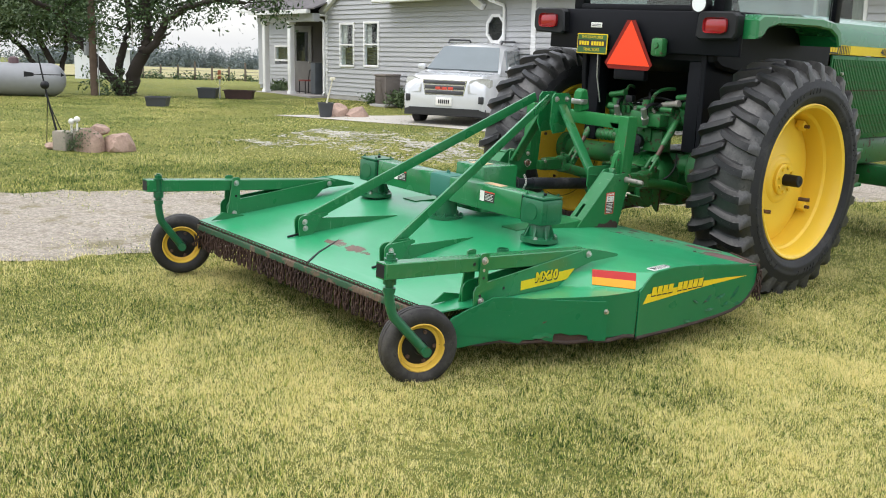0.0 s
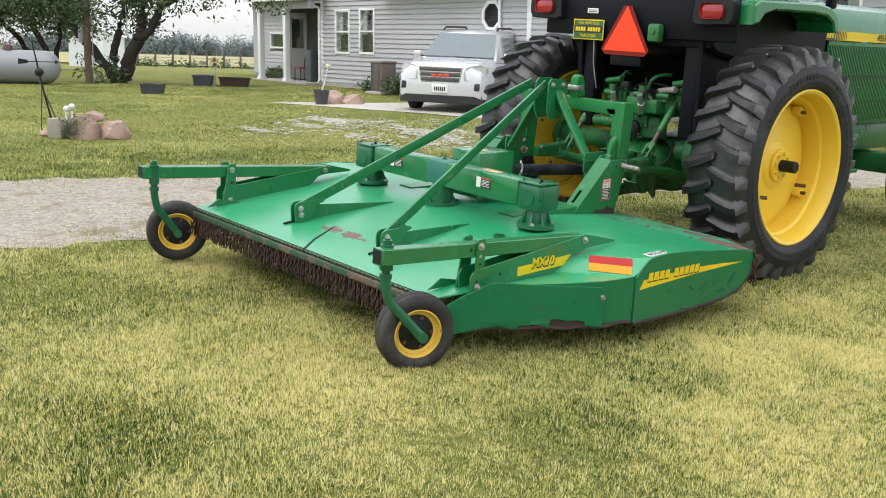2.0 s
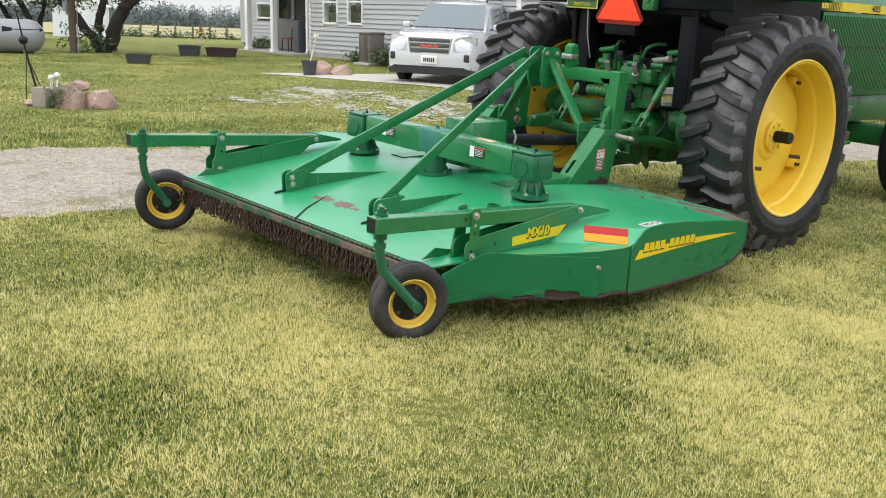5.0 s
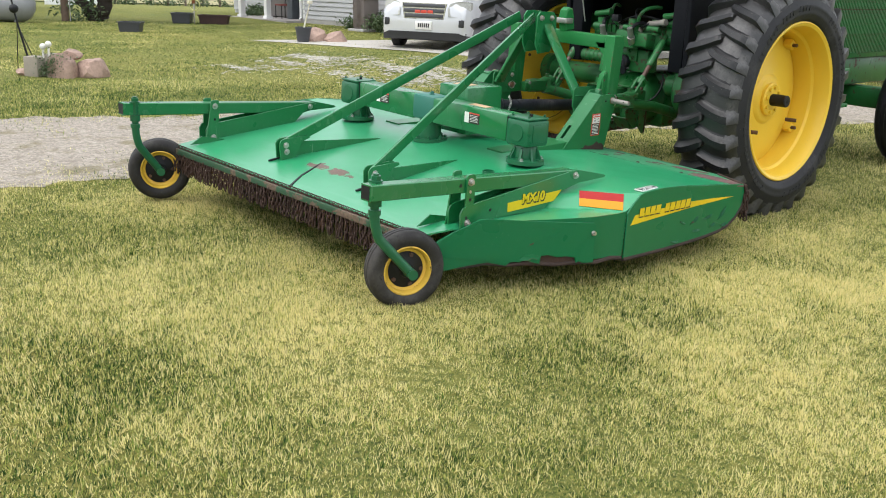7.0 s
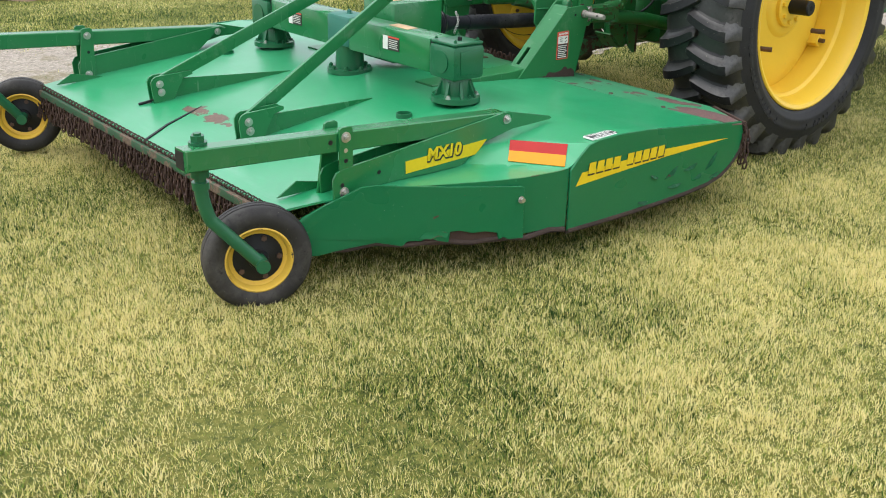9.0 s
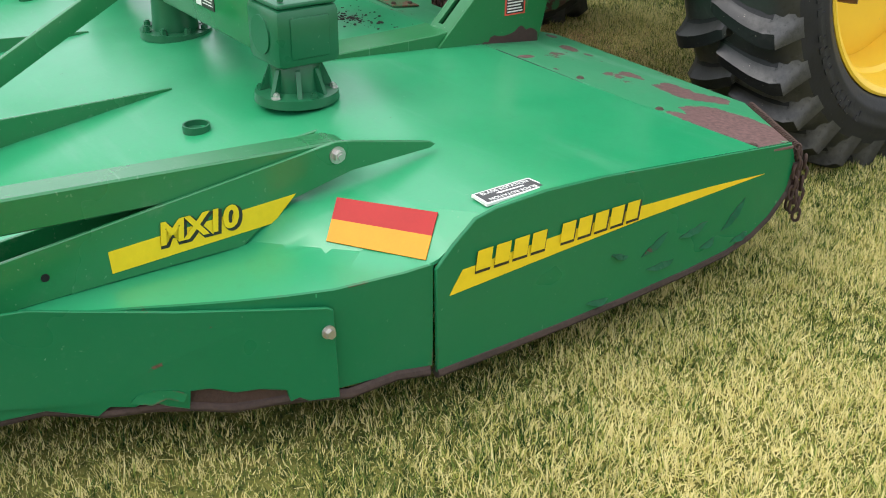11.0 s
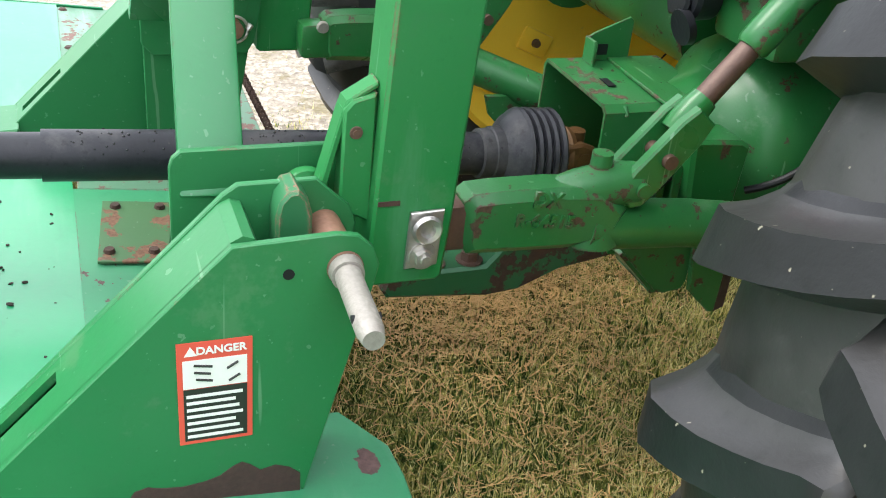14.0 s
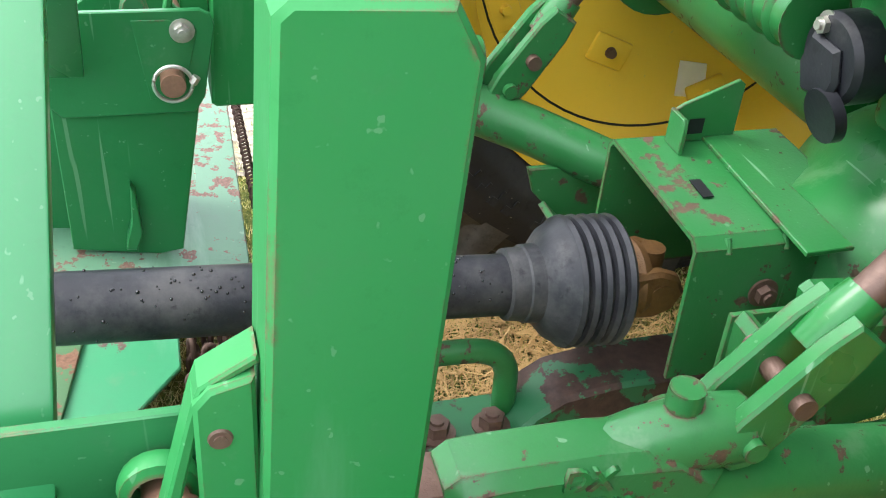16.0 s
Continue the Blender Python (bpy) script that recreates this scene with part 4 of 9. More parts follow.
M_CRIM = enamel("caster_rim_yellow", (0.74, 0.47, 0.05), chip=0.62, rough=0.5, chip_col=(0.05, 0.032, 0.02), fade=0.5, scale=2.2, edge=0.1)
for s, off, phi in ((1, (0.070, 0.165), 18), (-1, (0.000, 0.155), 24)):
    px, py = s * 1.115, 2.705
    caster = new("caster")
    caster.parent = mower
    bm = bmesh.new()
    cyl(bm, (px, py, 0.43), (px, py, 0.60), 0.019, None, 16)
    cyl(bm, (px, py, 0.485), (px, py, 0.52), 0.030, None, 20)
    cyl(bm, (px, py, 0.445), (px, py, 0.468), 0.028, None, 20)
    part("spindle", bm, M_CAST, caster)
    bm = bmesh.new()
    cyl(bm, (px, py, 0.592), (px, py, 0.600), 0.030, None, 18)
    cyl(bm, (px, py, 0.600), (px, py, 0.620), 0.023, None, 6)
    cyl(bm, (px, py, 0.620), (px, py, 0.628), 0.013, None, 12)
    part("spindle_nut", bm, M_CAST, caster)
    hub = Vector((px + off[0], py + off[1], 0.168))
    a = Vector((math.cos(radians(phi)), -math.sin(radians(phi)), 0))
    bm = bmesh.new()
    knee = Vector((px, py, 0.43)) + a * 0.012
    pts = bezier((px, py, 0.45), (px, py, 0.395), Vector((px, py, 0.36)) * 0.86 + hub * 0.14, 6) + [hub + Vector((0, 0, 0.0)) + a * 0.004]
    pipe(bm, pts, 0.0225, 12)
    part("leg", bm, M_CAST, caster, "bent green round-bar leg")
    bm = bmesh.new()
    cyl(bm, hub - a * 0.10, hub + a * 0.034, 0.024, None, 18)
    part("axle", bm, M_CAST, caster)
    cen = hub - a * 0.075
    rot = a.to_track_quat("Z", "Y").to_matrix().to_4x4()
    rot.translation = cen
    bm = bmesh.new()
    prof = [(0.110, 0.040), (0.122, 0.050), (0.145, 0.056), (0.166, 0.053), (0.178, 0.044), (0.184, 0.030), (0.185, 0.016), (0.181, 0.013), (0.181, 0.010), (0.186, 0.007), (0.186, -0.007), (0.181, -0.010), (0.181, -0.013), (0.185, -0.016), (0.184, -0.030), (0.178, -0.044), (0.166, -0.053), (0.145, -0.056), (0.122, -0.050), (0.110, -0.040)]
    lathe(bm, prof, 48, rot)
    wheel = new("caster_wheel")
    wheel.parent = mower
    part("tyre", bm, M_CASTER, wheel, "small dusty ribbed tyre")
    bm = bmesh.new()
    lathe(bm, [(0.114, 0.038), (0.118, 0.045), (0.112, 0.049), (0.106, 0.044), (0.100, 0.022), (0.086, 0.016), (0.050, 0.014), (0.046, 0.014)], 40, rot)
    lathe(bm, [(0.114, -0.038), (0.118, -0.045), (0.112, -0.049), (0.100, -0.022), (0.05, -0.010), (0.046, 0.014)], 40, rot)
    part("rim", bm, M_CRIM, wheel, "yellow pressed-steel rim")
    bm = bmesh.new()
    lathe(bm, [(0.0, 0.040), (0.032, 0.040), (0.036, 0.030), (0.066, 0.021), (0.084, 0.0185), (0.086, 0.0165), (0.0, 0.0165)], 28, rot)
    hub_part = part("hub", bm, M_DARK, wheel, "dark greasy hub with bolts")
    for k in range(5):
        bm = bmesh.new()
        q = rot @ Vector((0.072 * math.cos(k * 1.2566), 0.072 * math.sin(k * 1.2566), 0.016))
        cyl(bm, q, q + a * 0.012, 0.010, None, 6)
        part("wheel_bolt", bm, M_PIN, hub_part)

# ---- gear drive across the deck ----
drive = new("gear_drive")
drive.parent = mower
drive.matrix_basis = Matrix.Translation((-0.080, 0.0875, 0))


def gearbox(cx, top, mat):
    g = new("gearbox")
    g.parent = drive
    bm = bmesh.new()
    box(bm, cx - 0.086, cx + 0.086, 3.965, 4.140, top - 0.160, top - 0.012, 0.020)
    part("housing", bm, mat, g)
    bm = bmesh.new()
    box(bm, cx - 0.080, cx + 0.080, 3.972, 4.133, top - 0.013, top, 0.006)
    for dx in (-0.062, 0.062):
        for dy in (-0.062, 0.062):
            hexbolt(bm, (cx + dx, 4.0525 + dy, top), (0, 0, 1), 0.008, 0.006, False)
    part("lid", bm, mat, g)
    bm = bmesh.new()
    lathe(bm, [(0.060, top - 0.155), (0.064, 0.545), (0.068, 0.478), (0.106, 0.470), (0.108, 0.448), (0.0, 0.448)], 36)
    bmesh.ops.translate(bm, vec=(cx, 4.0525, 0), verts=bm.verts)
    ped = part("pedestal", bm, M_CAST, g, "ribbed cast pedestal on a round flange")
    for k in range(8):
        t = k * math.pi / 4 + 0.39
        d = Vector((math.cos(t), math.sin(t), 0))
        e = d.cross(Vector((0, 0, 1)))
        bm = bmesh.new()
        vs = [[bm.verts.new(Vector((cx, 4.0525, z)) + d * r + e * w) for r, z in ((0.056, 0.469), (0.096, 0.469), (0.068, 0.535), (0.056, 0.54))] for w in (-0.006, 0.006)]
        for i in range(4):
            bm.faces.new((vs[0][i], vs[0][(i + 1) % 4], vs[1][(i + 1) % 4], vs[1][i]))
        bm.faces.new(vs[0])
        bm.faces.new(vs[1][::-1])
        part("rib", bm, M_CAST, ped)
    for k in range(6):
        t = k * math.pi / 3
        bm = bmesh.new()
        hexbolt(bm, (cx + 0.092 * math.cos(t), 4.0525 + 0.092 * math.sin(t), 0.470), (0, 0, 1), 0.009, 0.008)
        part("flange_bolt", bm, M_STEEL if k % 2 else M_CAST, ped)
    bm = bmesh.new()
    for yy2, ax in ((3.958, (0, 1, 0)),):
        cyl(bm, (cx, 3.9655, top - 0.085), (cx, 3.9605, top - 0.085), 0.048, None, 24)
    box(bm, cx + (0.085 if cx > 0 else -0.090), cx + (0.090 if cx > 0 else -0.085), 4.00, 4.105, top - 0.135, top - 0.035, 0.003)
    part("cover_plate", bm, M_CAST, g, "embossed side covers")
    bm = bmesh.new()
    cyl(bm, (cx + 0.02, 4.05, top), (cx + 0.02, 4.05, top + 0.014), 0.010, None, 6)
    part("filler_plug", bm, M_DARK, g)
    return g


gearbox(0.755, 0.708, M_CAST)
gearbox(-0.755, 0.708, M_CAST)
M_TEAL = enamel("aged_teal_cast", (0.030, 0.155, 0.115), chip=0.35, rough=0.45, scale=2)
bm = bmesh.new()
box(bm, -0.135, 0.055, 3.978, 4.122, 0.562, 0.712, 0.020)
hexbolt(bm, (-0.04, 4.05, 0.712), (0, 0, 1), 0.012, 0.012)
part("centre_gearbox", bm, M_TEAL, drive, "faded teal centre gearbox")
bm = bmesh.new()
cyl(bm, (-0.04, 4.05, 0.44), (-0.04, 4.05, 0.57), 0.072, 0.065, 28)
cyl(bm, (-0.04, 4.05, 0.43), (-0.04, 4.05, 0.452), 0.110, None, 32)
for k in range(8):
    hexbolt(bm, (-0.04 + 0.094 * math.cos(k * 0.785), 4.05 + 0.094 * math.sin(k * 0.785), 0.452), (0, 0, 1), 0.011, 0.012)
part("centre_pedestal", bm, M_CAST, drive, "dark green flanged pedestal")
for x0, x1, tag in ((0.045, 0.660, 1), (-0.660, -0.125, -1)):
    bm = bmesh.new()
    box(bm, x0, x1, 3.982, 4.118, 0.556, 0.705, 0.012)
    cov = part("shaft_cover", bm, M_GREEN, drive)
    cx = 0.385 if tag == 1 else -0.42
    bm = bmesh.new()
    box(bm, cx - 0.060, cx + 0.060, 3.9802, 3.9818, 0.610, 0.672, 0)
    lab = part("warning_label", bm, M_DECAL_K, drive, "black and white warning label with small print", 0)
    bm = bmesh.new()
    box(bm, cx - 0.060, cx - 0.024, 3.9795, 3.9803, 0.6105, 0.6715, 0)
    for k in range(5):
        box(bm, cx - 0.016, cx + 0.050 - 0.006 * (k % 2), 3.9795, 3.9803, 0.620 + 0.0085 * k, 0.6228 + 0.0085 * k, 0)
    part("print_block", bm, M_DECAL_W, lab, "", 0)
    bm = bmesh.new()
    box(bm, cx - 0.022, cx + 0.060, 3.9795, 3.9803, 0.664, 0.6715, 0)
    part("red_band", bm, M_DECAL_RED, lab, "", 0)
bm = bmesh.new()
box(bm, 0.30, 0.44, 4.03, 4.09, 0.7055, 0.7068, 0)
part("top_label", bm, plain("sun_faded_label", (0.55, 0.36, 0.20), 0.6, var=0.4, scale=80), drive, "sun-bleached label", 0)
bm = bmesh.new()
box(bm, -0.14, 0.12, 4.20, 4.50, 0.475, 0.765, 0.014)
cov = part("input_cover", bm, M_GREEN, drive, "green box over the input gearbox")
bm = bmesh.new()
box(bm, -0.08, 0.05, 4.25, 4.35, 0.7655, 0.7668, 0)
part("top_label", bm, plain("faded_label", (0.55, 0.36, 0.20), 0.6, var=0.4, scale=80), cov, "", 0)
for x in (0.6655, -0.6655):
    bm = bmesh.new()
    box(bm, x - 0.008, x + 0.008, 3.988, 4.112, 0.560, 0.700, 0)
    part("dark_joint", bm, M_DARK, drive)

# ---- drain hole rings on the deck ----
for x, y in ((0.66, 3.87), (-0.92, 3.90)):
    z = deck_z(x, y)
    bm = bmesh.new()
    lathe(bm, [(0.034, z - 0.006), (0.034, z + 0.016), (0.029, z + 0.016), (0.029, z + 0.002), (0.0, z + 0.002)], 24, Matrix.Translation((x, y, 0)))
    part("hole_ring", bm, M_CAST, mower, "open ring in the deck")

# ---- mast with braces ----
HX = -0.110  # middle of the hitch
mast = new("mast")
mast.parent = mower
LUGX, TOPX = 0.405, -0.040  # feet of the long braces, and their upper ends from the mast
my, mx = 5.085, HX - 0.070
for x in (mx - 0.036, mx + 0.078):
    bm = bmesh.new()
    prism(bm, [(my - 0.085, 1.000), (my - 0.085, 1.175), (my - 0.06, 1.205), (my + 0.07, 1.205), (my + 0.105, 1.17), (my + 0.105, 1.02), (my + 0.06, 0.945), (my - 0.05, 0.935)], "x", x, x + 0.012, 0.002)
    pl = part("mast_plate", bm, M_GREEN, mast)
    for y, z in ((my - 0.045, 1.165), (my + 0.055, 1.165), (my + 0.06, 1.09)):
        bm = bmesh.new()
        hexbolt(bm, (x + (0.012 if x > mx else 0.0), y, z), (1 if x > mx else -1, 0, 0), 0.013, 0.012)
        part("bolt", bm, M_STEEL, pl)
for s in (1, -1):
    bm = bmesh.new()
    bar(bm, (mx + 0.015 + s * 0.045, 5.108, 1.15), (HX + s * 0.358, 5.076, 0.700), 0.020, 0.078, 0.003, (0, 1, 0))
    part("leg", bm, M_GREEN, mast, "flat diagonal leg")
    bm = bmesh.new()
    bar(bm, (mx + TOPX + s * 0.062, my - 0.045, 1.165), (s * LUGX, 3.265, 0.425), 0.014, 0.060, 0.002)
    part("brace", bm, M_GREEN, mast, "long flat brace to the rear of the deck")
    lug = new("brace_lug")
    lug.parent = mower
    for dx in (-0.020, 0.020):
        bm = bmesh.new()
        prism(bm, [(3.232, 0.332), (3.224, 0.400), (3.222, 0.436), (3.232, 0.454), (3.250, 0.463), (3.415, 0.473), (3.428, 0.468), (3.430, 0.456), (3.380, 0.440), (3.330, 0.345)], "x", s * LUGX + dx - 0.004, s * LUGX + dx + 0.004, 0.001)
        part("lug_plate", bm, M_GREEN, lug)
    for z in (0.426, 0.388):
        bm = bmesh.new()
        hexbolt(bm, (s * LUGX + 0.024, 3.264 + (0.426 - z) * 0.15, z), (1, 0, 0), 0.012, 0.010)
        part("bolt", bm, M_STEEL, lug)
    bm = bmesh.new()
    bar(bm, (s * LUGX, 3.240, 0.352), (s * LUGX - 0.012, 3.170, 0.338), 0.012, 0.012, 0.003)
    part("rubber_stop", bm, M_DARK, lug, "short black rubber stop")
    # tapering rib, leaning in towards the middle at its front
    bm = bmesh.new()
    ang = Matrix.Translation((s * (LUGX + 0.004), 3.335, 0)) @ Matrix.Rotation(s * 0.105, 4, "Z")
    prism(bm, [(0.0, deck_z(0.4, 3.335) - 0.006), (0.050, 0.437), (0.062, 0.438), (0.600, deck_z(0.34, 3.93) + 0.004), (0.600, deck_z(0.34, 3.93) - 0.006), (0.30, deck_z(0.37, 3.63) - 0.006)], "x", -0.004, 0.004, 0.001)
    bmesh.ops.transform(bm, matrix=ang, verts=bm.verts)
    part("stiffener", bm, M_GREEN, lug, "tapering upright rib along the deck")

# ---- lower hitch brackets ----
M_BRK = enamel("bracket_green", (0.009, 0.150, 0.040), chip=0.24, rough=0.34, edge=0.16, fade=0.45, scratch=0.35)
bo = [(4.720, 0.385), (5.069, 0.735), (5.182, 0.740), (5.205, 0.736), (5.222, 0.721), (5.231, 0.697), (5.226, 0.672), (5.150, 0.368), (5.150, 0.385)]
for s in (1, -1):
    br = new("hitch_bracket")
    br.parent = mower
    # the left one stands a little further forward
    br.matrix_basis = Matrix.Translation((HX if s > 0 else HX - 0.040, 0.0 if s > 0 else 0.032, 0.0))
    for xa, nm in ((0.531, "outer_plate"), (0.432, "inner_plate")):
        bm = bmesh.new()
        bi = bo if nm == "outer_plate" else bo[:1] + [(5.075, 0.745), (5.092, 0.757), (5.182, 0.758)] + bo[3:]
        prism(bm, bi, "x", s * xa, s * (xa + 0.010), 0.0015)
        pl = part(nm, bm, M_BRK, br)
        if nm == "outer_plate":
            outer = pl
        else:
            inner = pl
    bm = bmesh.new()
    fo = [(5.026, 0.640), (5.026, 0.742), (5.030, 0.755), (5.040, 0.764), (5.232, 0.764), (5.245, 0.757), (5.250, 0.742), (5.232, 0.640), (5.218, 0.618), (5.045, 0.618)]
    prism(bm, fo, "x", s * 0.350, s * 0.360, 0.0015)
    foot = part("foot_plate", bm, M_BRK, br, "upright foot plate welded under the mast leg")
    bm = bmesh.new()
    prism(bm, [(5.030, 0.400), (5.030, 0.63), (5.225, 0.63), (5.185, 0.385), (5.150, 0.380)], "x", s * 0.362, s * 0.372, 0.0015)
    part("lower_plate", bm, M_BRK, br)
    bm = bmesh.new()
    p0, p1 = Vector((0, 4.726, 0.391)), Vector((0, 5.069, 0.735))
    d = (p1 - p0).normalized()
    nrm = Vector((0, -d.z, d.y))
    sl0, sl1 = 0.24, 0.46
    L = (p1 - p0).length

    def sl(u, t, h):
        q = p0 + d * (t * L) + nrm * h
        return (s * (0.440 + u * 0.091), q.y, q.z)
    us_, ts_ = [0, 0.24, 0.50, 1], [0, sl0, sl0 + 0.02, sl1 - 0.02, sl1, 1]
    for h in (0.0, -0.009):
        gv = [[bm.verts.new(sl(u, t, h)) for t in ts_] for u in us_]
        for i in range(3):
            for j in range(5):
                if i == 1 and j in (1, 2, 3):
                    continue
                bm.faces.new((gv[i][j], gv[i + 1][j], gv[i + 1][j + 1], gv[i][j + 1]))
        if h == 0.0:
            g0 = gv
    for (i, j), (k, m2) in (((1, 1), (1, 4)), ((2, 1), (2, 4)), ((1, 1), (2, 1)), ((1, 4), (2, 4))):
        bm.faces.new((g0[i][j], g0[k][m2], gv[k][m2], gv[i][j]))
    part("slotted_face", bm, M_BRK, br, "sloping face with a long slot")
    # the face curves down between the plates into an upright web
    bm = bmesh.new()
    arc = [(5.069, 0.735), (5.082, 0.742), (5.094, 0.738), (5.101, 0.722), (5.101, 0.56)]
    for (y0, z0), (y1, z1) in zip(arc, arc[1:]):
        bm.faces.new([bm.verts.new((s * x, y, z)) for x, y, z in ((0.440, y0, z0), (0.531, y0, z0), (0.531, y1, z1), (0.440, y1, z1))])
    bmesh.ops.remove_doubles(bm, verts=bm.verts, dist=0.0001)
    bmesh.ops.solidify(bm, geom=bm.faces[:], thickness=0.008)
    part("web", bm, M_BRK, br)
    bm = bmesh.new()
    cap = [(5.128, 0.640), (5.128, 0.730), (5.132, 0.748), (5.142, 0.760), (5.154, 0.762), (5.164, 0.752), (5.170, 0.730), (5.170, 0.640)]
    prism(bm, cap, "x", *sorted((s * 0.425, s * 0.478)), 0.004)
    part("guide_block", bm, enamel("guide_worn", (0.02, 0.14, 0.05), chip=0.95, rough=0.5, scale=2.5, edge=0.25, chip_col=(0.14, 0.07, 0.05)), br, "worn half-round guide block")
    bm = bmesh.new()
    pz = 0.698
    cyl(bm, (s * 0.352, 5.191, pz), (s * 0.545, 5.191, pz), 0.0205, None, 24)
    part("pin_body", bm, M_COPPER, br, "worn hitch pin, copper coloured")
    bm = bmesh.new()
    cyl(bm, (s * 0.541, 5.191, pz), (s * 0.560, 5.190, pz), 0.0200, 0.0185, 24)
    cyl(bm, (s * 0.560, 5.190, pz), (s * 0.664, 5.184, pz), 0.0150, None, 24)
    cyl(bm, (s * 0.664, 5.184, pz), (s * 0.682, 5.183, pz), 0.0150, 0.0115, 24)
    end = part("pin_end", bm, M_PINEND, br, "bare steel pin end with a cross hole")
    bm = bmesh.new()
    cyl(bm, (s * 0.647, 5.1693, pz + 0.004), (s * 0.647, 5.2000, pz + 0.004), 0.0045, None, 12)
    part("cross_hole", bm, M_DARK, end)
    bm = bmesh.new()
    cyl(bm, (s * 0.541, 5.129, 0.696), (s * 0.5422, 5.129, 0.696), 0.0065, None, 14)
    part("bolt_hole", bm, M_DARK, outer)
    if s < 0:
        # a retained pin through the foot plate, and a small tab below it
        bm = bmesh.new()
        prism(bm, [(5.145, 0.752), (5.190, 0.752), (5.228, 0.738), (5.205, 0.650), (5.160, 0.640)], "x", -0.350, -0.3485, 0.0005)
        part("pin_boss", bm, M_BRK, foot)
        bm = bmesh.new()
        hexbolt(bm, (-0.3485, 5.208, 0.737), (1, 0, 0), 0.011, 0.009)
        part("bolt", bm, M_STEEL, foot)
        bm = bmesh.new()
        cyl(bm, (-0.350, 5.191, 0.672), (-0.318, 5.191, 0.672), 0.0165, None, 20)
        part("keeper_pin", bm, M_COPPER, foot)
        bm = bmesh.new()
        pipe(bm, [(-0.326, 5.191 + 0.025 * math.cos(k * 0.2856), 0.672 + 0.025 * math.sin(k * 0.2856)) for k in range(23)], 0.0028, 8)
        cyl(bm, (-0.326, 5.216, 0.672), (-0.326, 5.222, 0.681), 0.006, None, 8)
        part("ring_clip", bm, M_STEEL, foot, "spring wire ring")
        bm = bmesh.new()
        prism(bm, [(5.120, 0.512), (5.126, 0.500), (5.130, 0.43), (5.120, 0.404), (5.105, 0.406), (5.108, 0.425), (5.116, 0.45)], "x", -0.362, -0.340, 0.002)
        part("tab", bm, M_BRK, foot)
    # rib running back from the foot over the deck
    bm = bmesh.new()
    prism(bm, [(4.80, 0.395), (4.80, 0.462), (4.74, 0.458), (4.22, 0.452), (4.22, 0.440)], "x", *sorted((s * 0.400, s * 0.530)), 0.003)
    part("foot_rib", bm, M_BRK, br)
    bm = bmesh.new()
    top = [(4.852, 0.398), (4.868, 0.405), (4.880, 0.403), (4.903, 0.411), (4.918, 0.407), (4.930, 0.412), (4.946, 0.409), (4.955, 0.424), (4.970, 0.428), (4.985, 0.423), (5.010, 0.420), (5.035, 0.423), (5.052, 0.428), (5.068, 0.440), (5.078, 0.444), (5.088, 0.438), (5.100, 0.427), (5.118, 0.431), (5.135, 0.424), (5.148, 0.412)]
    prism(bm, top + [(5.149, 0.366), (4.860, 0.376)], "x", s * 0.5408, s * 0.5422)
    part("bare_primer", bm, M_PRIMER, outer, "paint peeled to brown primer along the foot", 0)
    bm = bmesh.new()
    prism(bm, [(4.690, 0.395), (4.700, 0.409), (4.722, 0.404), (4.738, 0.412), (4.752, 0.405), (4.770, 0.400), (4.772, 0.388), (4.690, 0.386)], "x", s * 0.5408, s * 0.5422)
    part("bare_primer", bm, M_PRIMER, outer, "paint peeled to brown primer at the rear corner", 0)
    if s == 1:
        lx = 0.4313
        flat("danger_label", [(5.0080, 0.4835), (5.0900, 0.4835), (5.0900, 0.6225), (5.0080, 0.6225)], "x", lx, M_DECAL_RED, mower, "red-bordered danger label with pictograms")
        dl = [o for o in mower.children if o.name == "danger_label"][0]
        flat("picture_panel", [(5.0140, 0.5616), (5.0840, 0.5616), (5.0840, 0.5997), (5.0140, 0.5997)], "x", lx + 0.0013, M_DECAL_W, dl, "", 0.0004)
        flat("text_panel", [(5.0140, 0.4883), (5.0840, 0.4883), (5.0840, 0.5606), (5.0140, 0.5606)], "x", lx + 0.0013, M_DECAL_K, dl, "", 0.0004)
        writing("label_text", "DANGER", 0.0135, M_DECAL_W, dl, face_right(lx + 0.0022, 5.0560, 0.6111), 0.0003, "", 1.0, 0, 0.0004)
        bm = bmesh.new()
        for k in range(7):
            z = 0.4925 + 0.0094 * k
            box(bm, lx + 0.0018, lx + 0.0022, 5.017, 5.079 - 0.004 * (k % 3), z, z + 0.0042, 0)
        part("print_block", bm, M_DECAL_W, dl, "", 0)
        bm = bmesh.new()
        for p, q in (((5.0260, 0.593), (5.0460, 0.5892)), ((5.0260, 0.5835), (5.0440, 0.5797)), ((5.0280, 0.5739), (5.0460, 0.5701)), ((5.0640, 0.5673), (5.0760, 0.5749)), ((5.0620, 0.5844), (5.0740, 0.592))):
            cyl(bm, (lx + 0.002, *p), (lx + 0.002, *q), 0.0016, None, 6)
        part("pictogram", bm, M_DECAL_K, dl, "", 0)
        bm = bmesh.new()
        prism(bm, [(5.0160, 0.6054), (5.0300, 0.6054), (5.0230, 0.6177)], "x", lx + 0.0013, lx + 0.0018)
        part("warning_triangle", bm, M_DECAL_W, dl, "", 0)
fork_r = [o for o in bpy.data.objects if o.name == "fork_plate"][0]
flat("stripe_decal", [(3.474, 0.369), (3.472, 0.415), (3.864, 0.436), (3.810, 0.384)], "x", 1.1853, M_DECAL_Y, fork_r, "yellow decal stripe")
